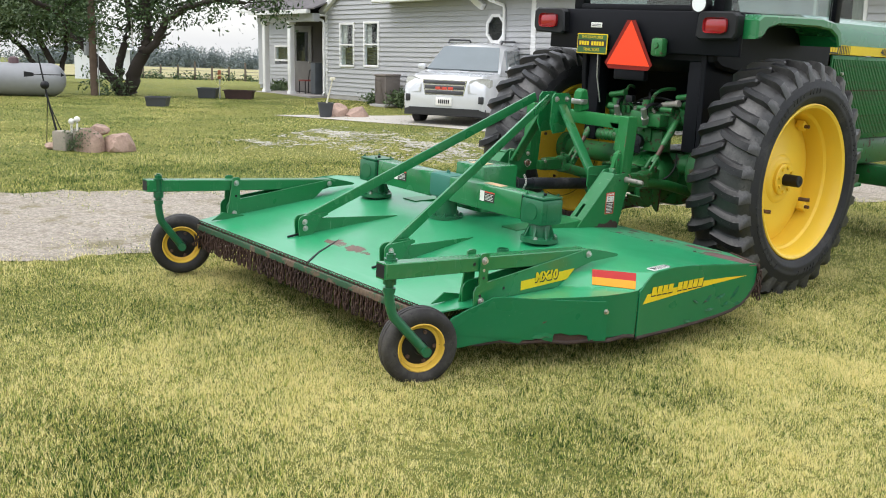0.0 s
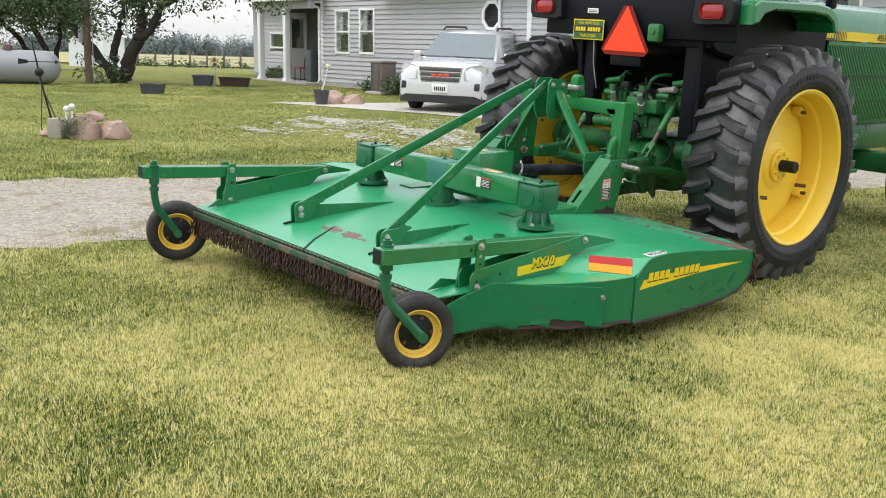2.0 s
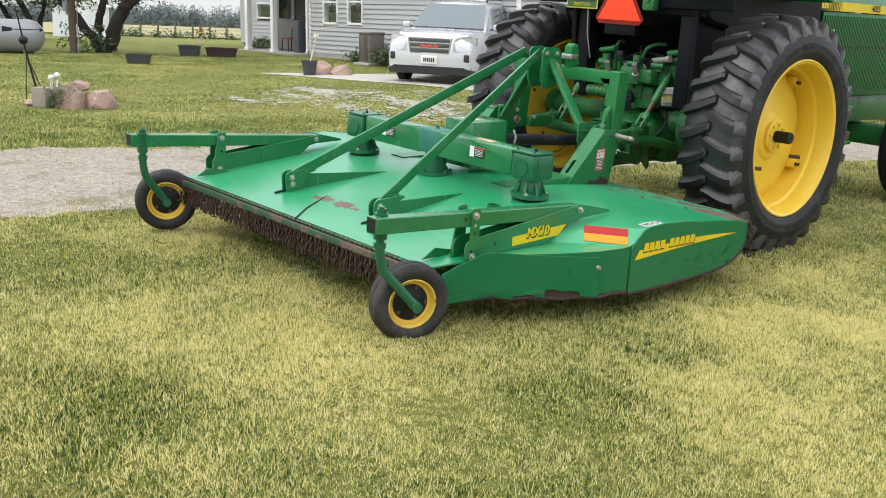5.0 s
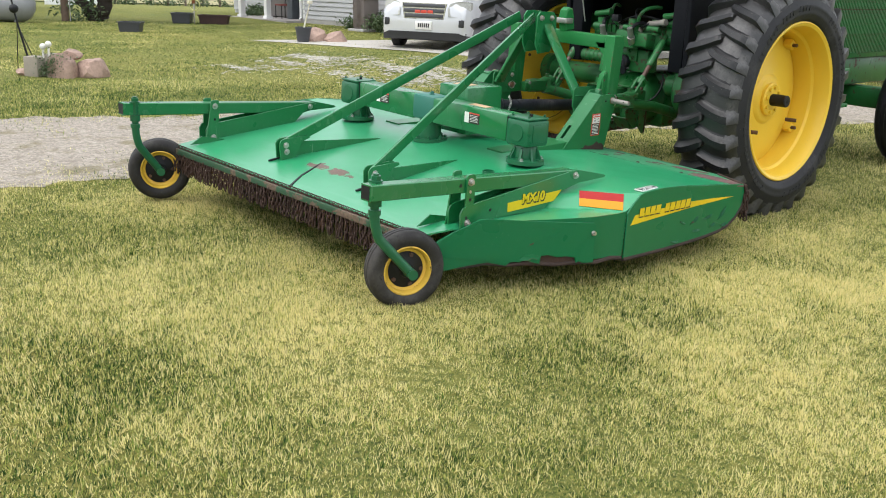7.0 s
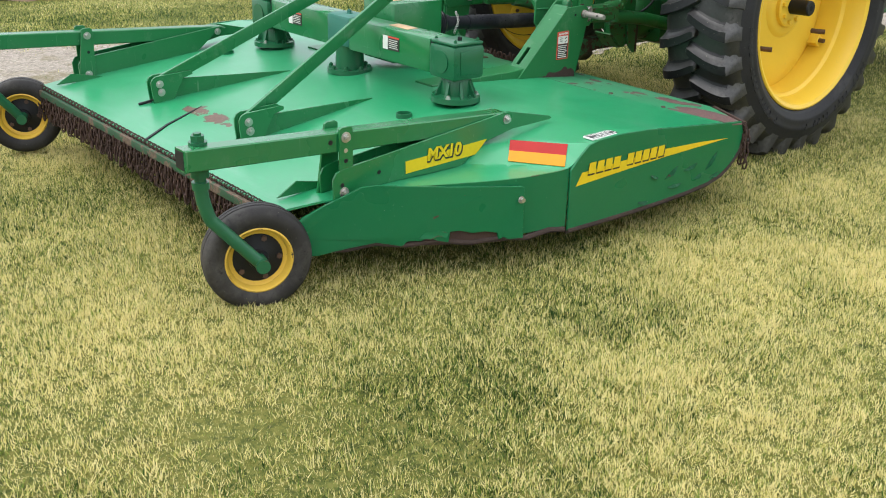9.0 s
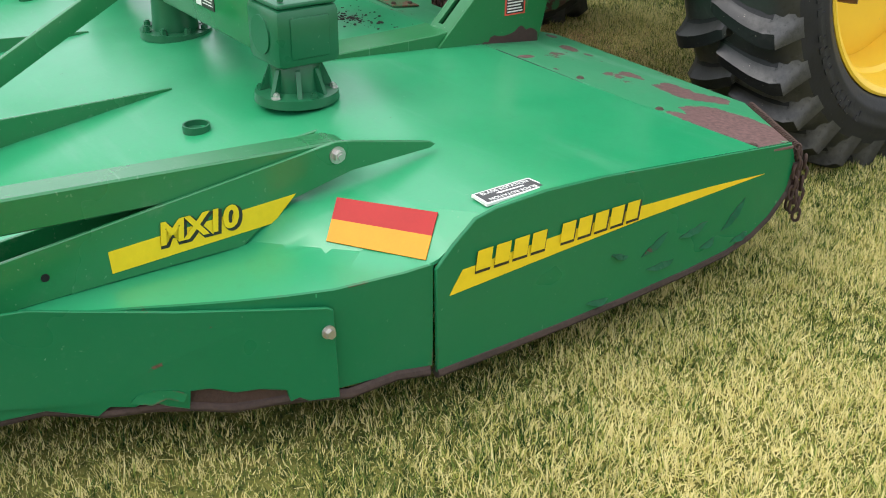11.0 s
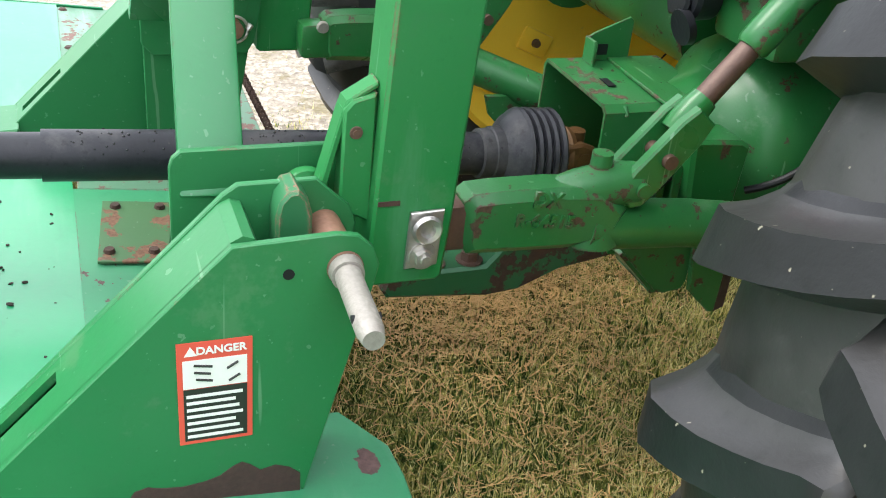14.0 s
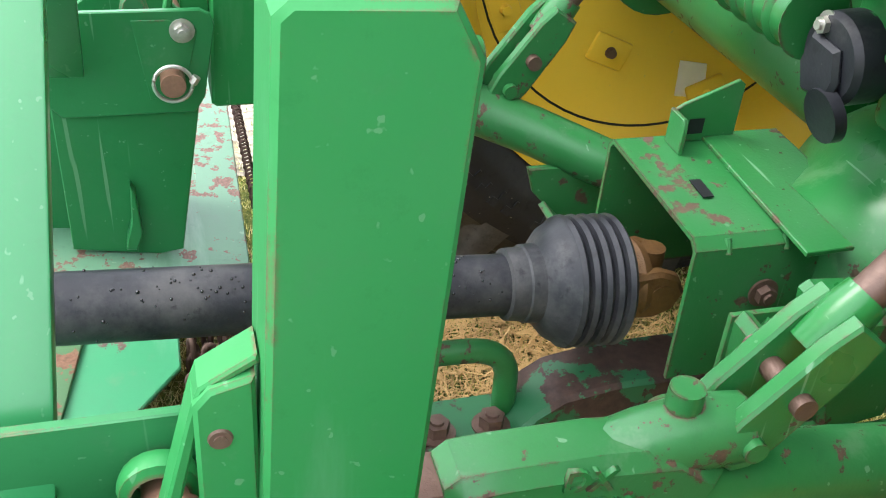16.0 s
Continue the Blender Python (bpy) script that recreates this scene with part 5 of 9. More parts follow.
for k, (mat, dx, dz) in enumerate(((M_DECAL_K, 0.0, -0.0052), (M_DECAL_Y, 0.0016, 0.0))):
    writing("model_lettering", "MX10", 0.064, mat, fork_r, face_right(1.1868 + dx, 3.651 - dz * 0.8, 0.4215 + dz, radians(0)), 0.0006, "model name in yellow with black shadow", 1.0, 0.10, 0.0022 if k else 0.0046, 0.164 if k else 0.172)

# soil crumbs lying on the deck by the bracket
rng = random.Random(5)
bm = bmesh.new()
for k in range(190):
    far = k % 4 == 0
    r = abs(rng.gauss(0, 0.16 if far else 0.055))
    t = rng.uniform(0, 6.28)
    x, y, q = -0.02 + r * math.cos(t) * 1.5, min(4.88, 4.72 + r * math.sin(t)), rng.uniform(0.0012, 0.0055) * (0.6 if far else 1.0)
    g = bmesh.ops.create_icosphere(bm, subdivisions=1, radius=q, matrix=Matrix.Translation((x, y, deck_z(x, y) + q * 0.35)) @ Matrix.Rotation(t, 4, "Z") @ Matrix.Diagonal((rng.uniform(0.7, 1.9), 1, rng.uniform(0.4, 0.9), 1)))
    for v in g["verts"]:
        v.co += Vector((rng.uniform(-q, q), rng.uniform(-q, q), rng.uniform(-q, q) * 0.5)) * 0.35
ob = tagged(new("soil_crumbs", mesh_of("soil_crumbs", bm, plain("soil", (0.03, 0.022, 0.016), 0.9, var=0.5, scale=80))), "dark crumbs of dry soil on the deck", "soil", "", "stuff")
ob.matrix_world = MOWER

# ---- drive shaft with its guard ----
SX = -0.115
M_BELL = rubber("scuffed_grey_plastic", (0.009, 0.0095, 0.012), (0.026, 0.027, 0.032), (0.115, 0.112, 0.108), 0.50, 0.12, (0.28, 0.55))


def shaft_z(y):
    """Height of the drive shaft at y."""
    return 0.6055 - 0.058 * (y - 4.85)


shaft = thing("drive_shaft", "black plastic-guarded power take-off shaft with ribbed bell", "drive shaft", MOWER)
bm = bmesh.new()
cyl(bm, (SX, 4.66, shaft_z(4.66)), (SX, 4.90, shaft_z(4.90)), 0.0345, None, 28)
part("rear_tube", bm, M_PLASTIC, shaft)
bm = bmesh.new()
cyl(bm, (SX, 4.50, shaft_z(4.50)), (SX, 4.67, shaft_z(4.67)), 0.034, None, 20)
part("input_yoke", bm, M_DARK, shaft)
bm = bmesh.new()
cyl(bm, (SX, 4.88, shaft_z(4.88)), (SX, 5.50, shaft_z(5.50)), 0.0390, None, 28)
cyl(bm, (SX, 5.50, shaft_z(5.50)), (SX, 5.61, shaft_z(5.61)), 0.0370, None, 28)
part("front_tube", bm, M_PLASTIC, shaft)


def bell(y0, y1, z0, z1, flip):
    bm = bmesh.new()
    prof = [(0.036, 0.0), (0.043, 0.002), (0.0445, 0.022), (0.047, 0.024), (0.048, 0.040), (0.056, 0.044), (0.068, 0.054), (0.076, 0.068)]
    h = 0.068
    for k in range(5):
        prof += [(0.079, h + 0.002), (0.081, h + 0.008), (0.077, h + 0.012), (0.073, h + 0.015)]
        h += 0.015
    prof += [(0.068, h), (0.060, h - 0.004), (0.0, h - 0.01)]
    d = Vector((0, y1 - y0, z1 - z0)).normalized()
    q = d.to_track_quat("Z", "Y").to_matrix().to_4x4()
    q.translation = (SX, y0, z0)
    lathe(bm, prof, 36, q)
    return bm


part("front_bell", bell(5.575, 5.718, shaft_z(5.575), shaft_z(5.718), 0), M_BELL, shaft, "ribbed black guard bell")
part("rear_bell", bell(4.750, 4.62, shaft_z(4.75), shaft_z(4.62), 1), M_PLASTIC, shaft, "ribbed black guard bell")
bm = bmesh.new()
yz = shaft_z(5.74)
cyl(bm, (SX, 5.69, yz), (SX, 5.735, yz), 0.036, None, 16)
for dx in (-0.034, 0.034):
    prism(bm, [(5.715, yz - 0.030), (5.760, yz - 0.034), (5.785, yz - 0.024), (5.796, yz), (5.785, yz + 0.024), (5.760, yz + 0.034), (5.715, yz + 0.030)], "x", SX + dx - 0.010, SX + dx + 0.010, 0.005)
lathe(bm, [(0.030, -0.012), (0.046, -0.010), (0.050, 0.0), (0.046, 0.010), (0.030, 0.012), (0.030, -0.012)], 28, Matrix.Translation((SX, 5.742, yz)) @ Matrix.Rotation(radians(90), 4, "X"))
cyl(bm, (SX - 0.046, 5.765, yz), (SX + 0.046, 5.765, yz), 0.016, None, 14)
cyl(bm, (SX, 5.765, yz - 0.043), (SX, 5.765, yz + 0.043), 0.016, None, 14)
part("yoke", bm, M_BRONZE, shaft, "rusty golden-brown universal joint yoke")
bm = bmesh.new()
for k in range(9):
    t = k / 8
    c = Vector((SX + 0.042 + 0.012 * math.sin(3 * t), 4.772 + 0.008 * math.sin(5 * t), 0.668 - 0.10 * t))
    lathe(bm, [(0.0065, -0.0018), (0.0095, 0.0), (0.0065, 0.0018), (0.0042, 0.0), (0.0065, -0.0018)], 10, Matrix.Translation(c) @ Matrix.Rotation(k * 1.57, 4, "Z") @ Matrix.Rotation(1.57, 4, "X"))
part("safety_chain", bm, M_STEEL, shaft, "thin safety chain")

# beads of dew on the shaft guard
drng = random.Random(77)
bm = bmesh.new()
for k in range(170):
    y, a = drng.uniform(4.92, 5.57), radians(drng.gauss(62, 32))
    rr = 0.0390 if y < 5.5 else 0.0370
    c = Vector((SX + rr * math.cos(a), y, shaft_z(y) + rr * math.sin(a)))
    bmesh.ops.create_icosphere(bm, subdivisions=1, radius=drng.uniform(0.0010, 0.0026), matrix=Matrix.Translation(c))
tagged(part("dew_drop", bm, plain("dark_dew", (0.012, 0.012, 0.014), 0.06, var=0.1), shaft, "", 60), "small wet beads on the black guard", "", "", "stuff")

# ---- the tractor ----
TRACTOR = Matrix.Translation((-4.48, 0, 0)) @ Matrix.Rotation(0.020, 4, "Y")
tractor = thing("tractor", "older green tractor with black cab and yellow wheels on lawn", "tractor", TRACTOR)
AXY, AXZ, TR, TW = 6.115, 0.722, 0.785, 0.225
xm = Matrix.Rotation(radians(90), 4, "Y")


def carcass_r(u):
    """Radius of the tyre's casing at the distance u from its middle."""
    return float(np.interp(abs(u), [0.0, 0.09, 0.15, 0.185, 0.21, 0.228], [TR - 0.038, TR - 0.044, TR - 0.055, TR - 0.075, TR - 0.115, TR - 0.165]))


def lug_mesh(side):
    """One slanting tread bar, from its blunt nose at the tread's middle over the shoulder."""
    bm = bmesh.new()
    us = [-0.026, -0.018, 0.0, 0.03, 0.06, 0.095, 0.13, 0.165, 0.192, 0.214]
    hs = [0.030, 0.038, 0.041, 0.043, 0.045, 0.049, 0.054, 0.062, 0.068, 0.018]
    sw = [0.0, 0.001, 0.008, 0.024, 0.038, 0.052, 0.063, 0.072, 0.078, 0.082]
    wd = [0.008, 0.015, 0.0190, 0.0195, 0.0200, 0.0205, 0.0215, 0.0230, 0.0250, 0.0260]
    rows = []
    for i, (u, h) in enumerate(zip(us, hs)):
        r0 = carcass_r(u) - 0.006
        th = -sw[i] / TR
        wt = wd[i]
        row = []
        # a steep face to the one side, a long hollow flank to the other
        for w, hh in ((-wt - 0.008, 0.0), (-wt, h), (wt, h * 0.97), (wt + 0.010, h * 0.52), (wt + 0.024, h * 0.24), (wt + 0.050, 0.0)):
            a = th + w / TR
            r = r0 + hh
            row.append(bm.verts.new((side * u, r * math.sin(a), r * math.cos(a))))
        rows.append(row)
    for a, b in zip(rows, rows[1:]):
        for i in range(5):
            bm.faces.new((a[i], a[i + 1], b[i + 1], b[i]))
    bm.faces.new(rows[0])
    bm.faces.new(rows[-1][::-1])
    es = [e for e in bm.edges if len(e.link_faces) == 2 and e.calc_face_angle(0) > 0.6]
    bmesh.ops.bevel(bm, geom=es, offset=0.004, segments=2, affect="EDGES")
    bmesh.ops.recalc_face_normals(bm, faces=bm.faces)
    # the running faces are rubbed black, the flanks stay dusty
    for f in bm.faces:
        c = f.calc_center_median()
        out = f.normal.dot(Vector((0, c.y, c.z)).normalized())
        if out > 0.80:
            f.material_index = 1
    return bm


def rear_wheel(s):
    c = Matrix.Translation((0.985, AXY, AXZ) if s > 0 else (-1.030, AXY + 0.10, AXZ - 0.01))
    tread = [(u, carcass_r(u)) for u in (-0.21, -0.185, -0.15, -0.09, -0.04, 0.0, 0.04, 0.09, 0.15, 0.185, 0.21)]
    wall = [(0.21, carcass_r(0.21)), (0.228, carcass_r(0.228)), (0.2305, 0.612), (0.229, 0.60), (0.226, 0.58), (0.2285, 0.568), (0.224, 0.555), (0.212, 0.535), (0.208, 0.525), (0.193, 0.515), (0.178, 0.498)]
    bm = bmesh.new()
    lathe(bm, [(r, u) for u, r in tread], 96, xm)
    tyre = part("rear_tyre", bm, M_CASING, tractor, "big black rear tyre with dusty, worn lugs", 40, c)
    for side in (1, -1):
        bm = bmesh.new()
        lathe(bm, [(r, side * u) for u, r in wall], 96, xm)
        part("sidewall", bm, M_TYRE, tyre, "plain black sidewall")
        # raised writing, worn beyond reading
        bm = bmesh.new()
        wr_ = random.Random(4)
        for k in range(96):
            if k % 24 > 16 or k % 5 == 4:
                continue
            q = Matrix.Rotation(2 * math.pi * k / 96, 4, "X")
            for j in range(2):
                z0 = 0.596 + 0.018 * j + wr_.uniform(-0.003, 0.003)
                box(bm, side * 0.2270, side * 0.2315, -0.012, -0.006 + 0.014 * j, z0 - 0.012, z0 + 0.016 - 0.010 * j, 0, q)
        tagged(part("sidewall_relief", bm, M_TYRE, tyre, "", 0), "faint raised marks round the sidewall", "", "", "stuff")
        first = None
        for k in range(29):
            a = -2 * math.pi * k / 29 + radians(2.8 if side > 0 else 8.8)
            if first is None:
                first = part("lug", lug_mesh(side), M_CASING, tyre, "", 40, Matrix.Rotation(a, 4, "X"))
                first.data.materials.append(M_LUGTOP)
            else:
                copy_part(first, Matrix.Rotation(a, 4, "X"))
    bm = bmesh.new()
    o = [(0.487, 0.196), (0.506, 0.206), (0.514, 0.202), (0.514, 0.190), (0.490, 0.178), (0.478, 0.15), (0.470, 0.10), (0.455, 0.085), (0.452, 0.05), (0.450, -0.02), (0.455, -0.12), (0.478, -0.16), (0.514, -0.19), (0.514, -0.202), (0.500, -0.206), (0.472, -0.165), (0.447, -0.12), (0.442, -0.02), (0.442, 0.05), (0.447, 0.08), (0.462, 0.095), (0.468, 0.15), (0.487, 0.196)]
    lathe(bm, [(r, s * u) for r, u in o], 72, xm)
    rim = part("rear_rim", bm, M_YELLOW, tractor, "deep yellow steel rim", 30, c)
    bm = bmesh.new()
    lathe(bm, [(0.0, s * 0.030), (0.135, s * 0.030), (0.150, s * 0.026), (0.165, s * 0.012), (0.20, s * 0.005), (0.30, s * -0.006), (0.37, s * -0.010), (0.43, s * -0.040), (0.446, s * -0.044), (0.446, s * -0.054), (0.36, s * -0.022), (0.0, s * -0.02)], 64, xm)
    part("wheel_disc", bm, M_YELLOW, rim, "", 30)
    bm = bmesh.new()
    lathe(bm, [(0.0, s * 0.056), (0.100, s * 0.056), (0.108, s * 0.050), (0.108, s * 0.028), (0.0, s * 0.028)], 40, xm)
    part("hub_flange", bm, M_YELLOW, rim)
    for k in range(8):
        t = k * math.pi / 4 + 0.2
        bm = bmesh.new()
        p = Vector((s * 0.056, 0.080 * math.sin(t), 0.080 * math.cos(t)))
        cyl(bm, p, p + Vector((s * 0.014, 0, 0)), 0.013, None, 6)
        part("wheel_bolt", bm, M_YELLOW, rim)
    for k in range(4):
        t = k * math.pi / 2 + 0.55
        bm = bmesh.new()
        p = Vector((s * -0.02, 0.405 * math.sin(t), 0.405 * math.cos(t)))
        box(bm, -0.03, 0.03, -0.028, 0.028, -0.02, 0.03, 0.004, Matrix.Translation(p + Vector((s * 0.025, 0, 0))) @ Matrix.Rotation(-t, 4, "X"))
        part("rim_lug", bm, M_YELLOW, rim)
        bm = bmesh.new()
        cyl(bm, p + Vector((s * 0.05, 0, 0)), p + Vector((s * 0.085, 0, 0)), 0.012, None, 8)
        part("lug_bolt", bm, M_PIN, rim)
    bm = bmesh.new()
    cyl(bm, (s * 0.05, 0, 0), (s * 0.158, 0, 0), 0.039, None, 24)
    cyl(bm, (s * 0.158, 0, 0), (s * 0.164, 0, 0), 0.039, 0.034, 24)
    part("axle_end", bm, M_DARK, rim, "black grooved axle end")
    bm = bmesh.new()
    cyl(bm, (s * 0.164, 0, 0), (s * 0.1646, 0, 0), 0.013, None, 14)
    part("centre_hole", bm, M_CAB, rim)
    for t in (2.1, 4.0):
        bm = bmesh.new()
        p = Vector((s * 0.03, 0.30 * math.sin(t), 0.30 * math.cos(t)))
        pipe(bm, [p, p + Vector((s * 0.05, 0.01, 0)), p + Vector((s * 0.07, 0.02, 0.0))], 0.013, 8)
        part("weight_bolt", bm, M_PIN, rim)


rear_wheel(1)
rear_wheel(-1)
# what shows on the inner face of the left wheel: pressed pads with bolts, a pale sticker, the dark seam at the rim
rim_l = [o for o in tractor.children if o.name.startswith("rear_rim")][-1]
for k in range(8):
    t = radians(22 + 45 * k)
    r = 0.265 if k % 2 else 0.375
    q = Matrix.Translation((0.022 if k % 2 else 0.030, r * math.sin(t), -r * math.cos(t))) @ Matrix.Rotation(t, 4, "X")
    bm = bmesh.new()
    box(bm, -0.004, 0.010, -0.045, 0.045, -0.032, 0.032, 0.006, q)
    part("pressed_pad", bm, M_YELLOW, rim_l)
    bm = bmesh.new()
    cyl(bm, q @ Vector((0.009, 0, 0)), q @ Vector((0.022, 0, 0)), 0.013, 0.010, 10)
    part("stud", bm, M_PIN if k % 2 else M_YELLOW, rim_l)
bm = bmesh.new()
prism(bm, [(0.070, -0.355), (0.142, -0.362), (0.133, -0.283), (0.067, -0.272)], "x", 0.0235, 0.0262)
part("sticker", bm, M_DECAL_W, rim_l, "blank white sticker", 0)
bm = bmesh.new()
lathe(bm, [(0.407, 0.036), (0.411, 0.041), (0.416, 0.043), (0.414, 0.034), (0.407, 0.036)], 64, xm)
part("rim_seam", bm, M_DARK, rim_l)

# rear axle, housing and cluttered lift gear
LEAN = Matrix.Rotation(0.0185, 4, 'Y')  # from the mower's lean to the tractor's
for s in (1, -1):
    bm = bmesh.new()
    cyl(bm, (s * 0.24, AXY, AXZ), (s * 0.86, AXY, AXZ), 0.078, 0.074, 28)
    cyl(bm, (s * 0.84, AXY, AXZ), (s * 0.90, AXY, AXZ), 0.115, None, 28)
    part("axle_housing", bm, M_TRAC, tractor)
bm = bmesh.new()
lathe(bm, [(0.0, 0.30), (0.17, 0.30), (0.205, 0.33), (0.215, 0.40), (0.245, 0.42), (0.250, 0.44), (0.245, 0.465), (0.19, 0.48), (0.13, 0.54), (0.10, 0.62), (0.0, 0.62)], 40, Matrix.Translation((0, AXY + 0.10, AXZ - 0.03)) @ xm)
casting = part("axle_casting", bm, M_TRAC, tractor, "bolted green axle casting")
for k in range(12):
    t = k * math.pi / 6
    bm = bmesh.new()
    hexbolt(bm, (0.462, AXY + 0.10 + 0.222 * math.sin(t), AXZ - 0.03 + 0.222 * math.cos(t)), (1, 0, 0), 0.011, 0.009)
    part("bolt", bm, M_TRAC, casting)
bm = bmesh.new()
box(bm, -0.24, 0.19, 6.14, 6.75, 0.40, 0.80, 0.045)
lathe(bm, [(0.0, -0.230), (0.085, -0.230), (0.098, -0.224), (0.108, -0.200), (0.122, -0.172), (0.150, -0.150), (0.178, -0.125), (0.190, -0.085), (0.194, 0.0), (0.196, 0.10)], 48, Matrix.Translation((-0.020, 6.12, 0.605)) @ Matrix.Rotation(radians(-90), 4, "X"))
part("rear_housing", bm, M_TRAC, tractor, "green cast rear housing, scuffed and greasy")
bm = bmesh.new()
box(bm, -0.26, 0.26, 5.93, 6.55, 0.96, 1.12, 0.03)
cyl(bm, (-0.36, 6.02, 1.06), (0.36, 6.02, 1.06), 0.062, None, 24)
part("lift_housing", bm, M_TRAC, tractor)
bm = bmesh.new()
box(bm, -0.01, 0.16, 5.93, 6.05, 0.80, 0.96, 0.015)
part("valve_body", bm, M_TRAC, tractor)
bm = bmesh.new()
box(bm, -0.055, 0.07, 5.915, 5.935, 0.872, 0.97, 0.004)
vp = part("valve_plate", bm, M_TRAC, tractor)
for q in ((-0.03, 5.915, 0.90), (0.03, 5.915, 0.892), (0.0, 5.915, 0.945)):
    bm = bmesh.new()
    hexbolt(bm, q, (0, -1, 0), 0.011, 0.010)
    part("bolt", bm, M_TRAC, vp)
bm = bmesh.new()
box(bm, -0.06, 0.10, 5.82, 5.98, 0.97, 1.09, 0.012)
part("valve_cap", bm, M_TRAC, tractor)
# stepped flange block beside the take-off guard, with upright ribs under it
block = new("sway_block_mount")
block.parent = tractor
block.matrix_basis = LEAN
bm = bmesh.new()
prism(bm, [(5.805, 0.690), (5.815, 0.698), (5.895, 0.692), (5.912, 0.682), (5.905, 0.560), (5.830, 0.545), (5.815, 0.60)], "x", 0.095, 0.172, 0.006)
part("flange_block", bm, M_TRAC, block, "cast block with crazed green paint")
for k, y0 in enumerate((5.742, 5.772, 5.800)):
    bm = bmesh.new()
    prism(bm, [(y0, 0.50), (y0 - 0.004, 0.66 - 0.012 * k), (y0 + 0.004, 0.672 - 0.012 * k), (y0 + 0.013, 0.668 - 0.012 * k), (y0 + 0.013, 0.50)], "x", 0.105, 0.150, 0.002)
    part("rib", bm, M_TRAC, block)
bm = bmesh.new()
box(bm, 0.098, 0.106, 5.735, 5.83, 0.47, 0.665, 0.002)
part("back_plate", bm, M_TRAC, block)
bm = bmesh.new()
pipe(bm, bezier((0.19, 6.06, 0.80), (0.25, 6.02, 0.66), (0.16, 5.93, 0.60), 12), 0.0065, 10)
part("cable", bm, M_DARK, block, "black rubber cable hugging the housing")
for s in (1, -1):
    bm = bmesh.new()
    bar(bm, (HX + s * 0.385, 6.20, 1.06), (HX + s * 0.375, 6.02, 1.150), 0.040, 0.085, 0.012)
    cyl(bm, (HX + s * 0.345, 6.025, 1.147), (HX + s * 0.405, 6.025, 1.147), 0.034, None, 18)
    part("lift_arm", bm, M_TRAC, tractor)
    # lift link
    link = new("lift_link")
    link.parent = tractor
    link.matrix_basis = LEAN
    lo, hi = Vector((HX + s * 0.370, 5.644, 0.690)), Vector((HX + s * 0.354, 6.025, 1.146))
    if s < 0:
        lo.y, lo.z = 5.684, 0.652
    d = (hi - lo).normalized()
    n1 = d.cross(Vector((1, 0, 0))).normalized()
    for dx in (-0.023, 0.023):
        bm = bmesh.new()
        prism_q = []
        for a, w in ((-0.030, 0.012), (-0.018, 0.023), (0.010, 0.027), (0.10, 0.025), (0.130, 0.019)):
            prism_q.append((a, w))
        pts = [(lo + d * a + n1 * w) for a, w in prism_q] + [(lo + d * a - n1 * w) for a, w in reversed(prism_q)]
        prism(bm, [(p.y, p.z) for p in pts], "x", lo.x + dx - 0.009, lo.x + dx + 0.009, 0.003)
        part("clevis_side", bm, M_TRAC, link)
    bm = bmesh.new()
    pipe(bm, [lo + d * 0.085, lo + d * 0.105, lo + d * 0.128, lo + d * 0.148], [0.0205, 0.0225, 0.0225, 0.0200], 18)
    part("clevis_neck", bm, M_TRAC, link)
    bm = bmesh.new()
    cyl(bm, lo + d * 0.12, lo + d * 0.25, 0.0165, None, 18)
    part("rod", bm, M_PIN, link, "bare worn threaded rod")
    bm = bmesh.new()
    pipe(bm, [lo + d * k for k in (0.235, 0.243, 0.265, 0.40, 0.44, 0.47, 0.50)], [0.020, 0.0245, 0.0255, 0.0255, 0.022, 0.017, 0.017], 16)
    part("turnbuckle", bm, M_TRAC, link)
    for a, q in ((0.0, M_TRAC), (0.052, M_PIN)):
        bm = bmesh.new()
        p = lo + d * a
        cyl(bm, p + Vector((-0.043, 0, 0)), p + Vector((0.043, 0, 0)), 0.0105, None, 16)
        part("clevis_pin", bm, q, link)
    # lower link
    arm = new("lower_link")
    arm.parent = tractor
    arm.matrix_basis = LEAN @ Matrix.Translation((HX, 0, 0))
    bm = bmesh.new()
    prism(bm, [(5.397, 0.612), (5.388, 0.630), (5.388, 0.688), (5.400, 0.698), (5.435, 0.700), (5.520, 0.700), (5.585, 0.694), (5.630, 0.660), (5.610, 0.612), (5.540, 0.606)], "x", s * 0.345, s * 0.410, 0.012)
    part("forged_end", bm, M_TRAC, arm, "forged link end with cast marks")
    bm = bmesh.new()
    cyl(bm, (s * 0.372, 5.593, 0.604), (s * 0.372, 5.593, 0.700), 0.044, 0.030, 24)
    cyl(bm, (s * 0.372, 5.593, 0.698), (s * 0.372, 5.593, 0.706), 0.024, 0.019, 20)
    cyl(bm, (s * 0.372, 5.593, 0.704), (s * 0.372, 5.593, 0.734), 0.0160, 0.0148, 18)
    pipe(bm, bezier((s * 0.372, 5.50, 0.662), (s * 0.375, 5.58, 0.690), (s * 0.378, 5.648, 0.688), 5), [0.026, 0.028, 0.031, 0.032, 0.032, 0.030], 14)
    part("swivel_boss", bm, M_TRAC, arm)
    bm = bmesh.new()
    run = [(0.374, 5.575, 0.630), (0.370, 5.65, 0.619), (0.368, 5.75, 0.610), (0.366, 5.90, 0.588), (0.362, 6.15, 0.530), (0.355, 6.45, 0.45)]
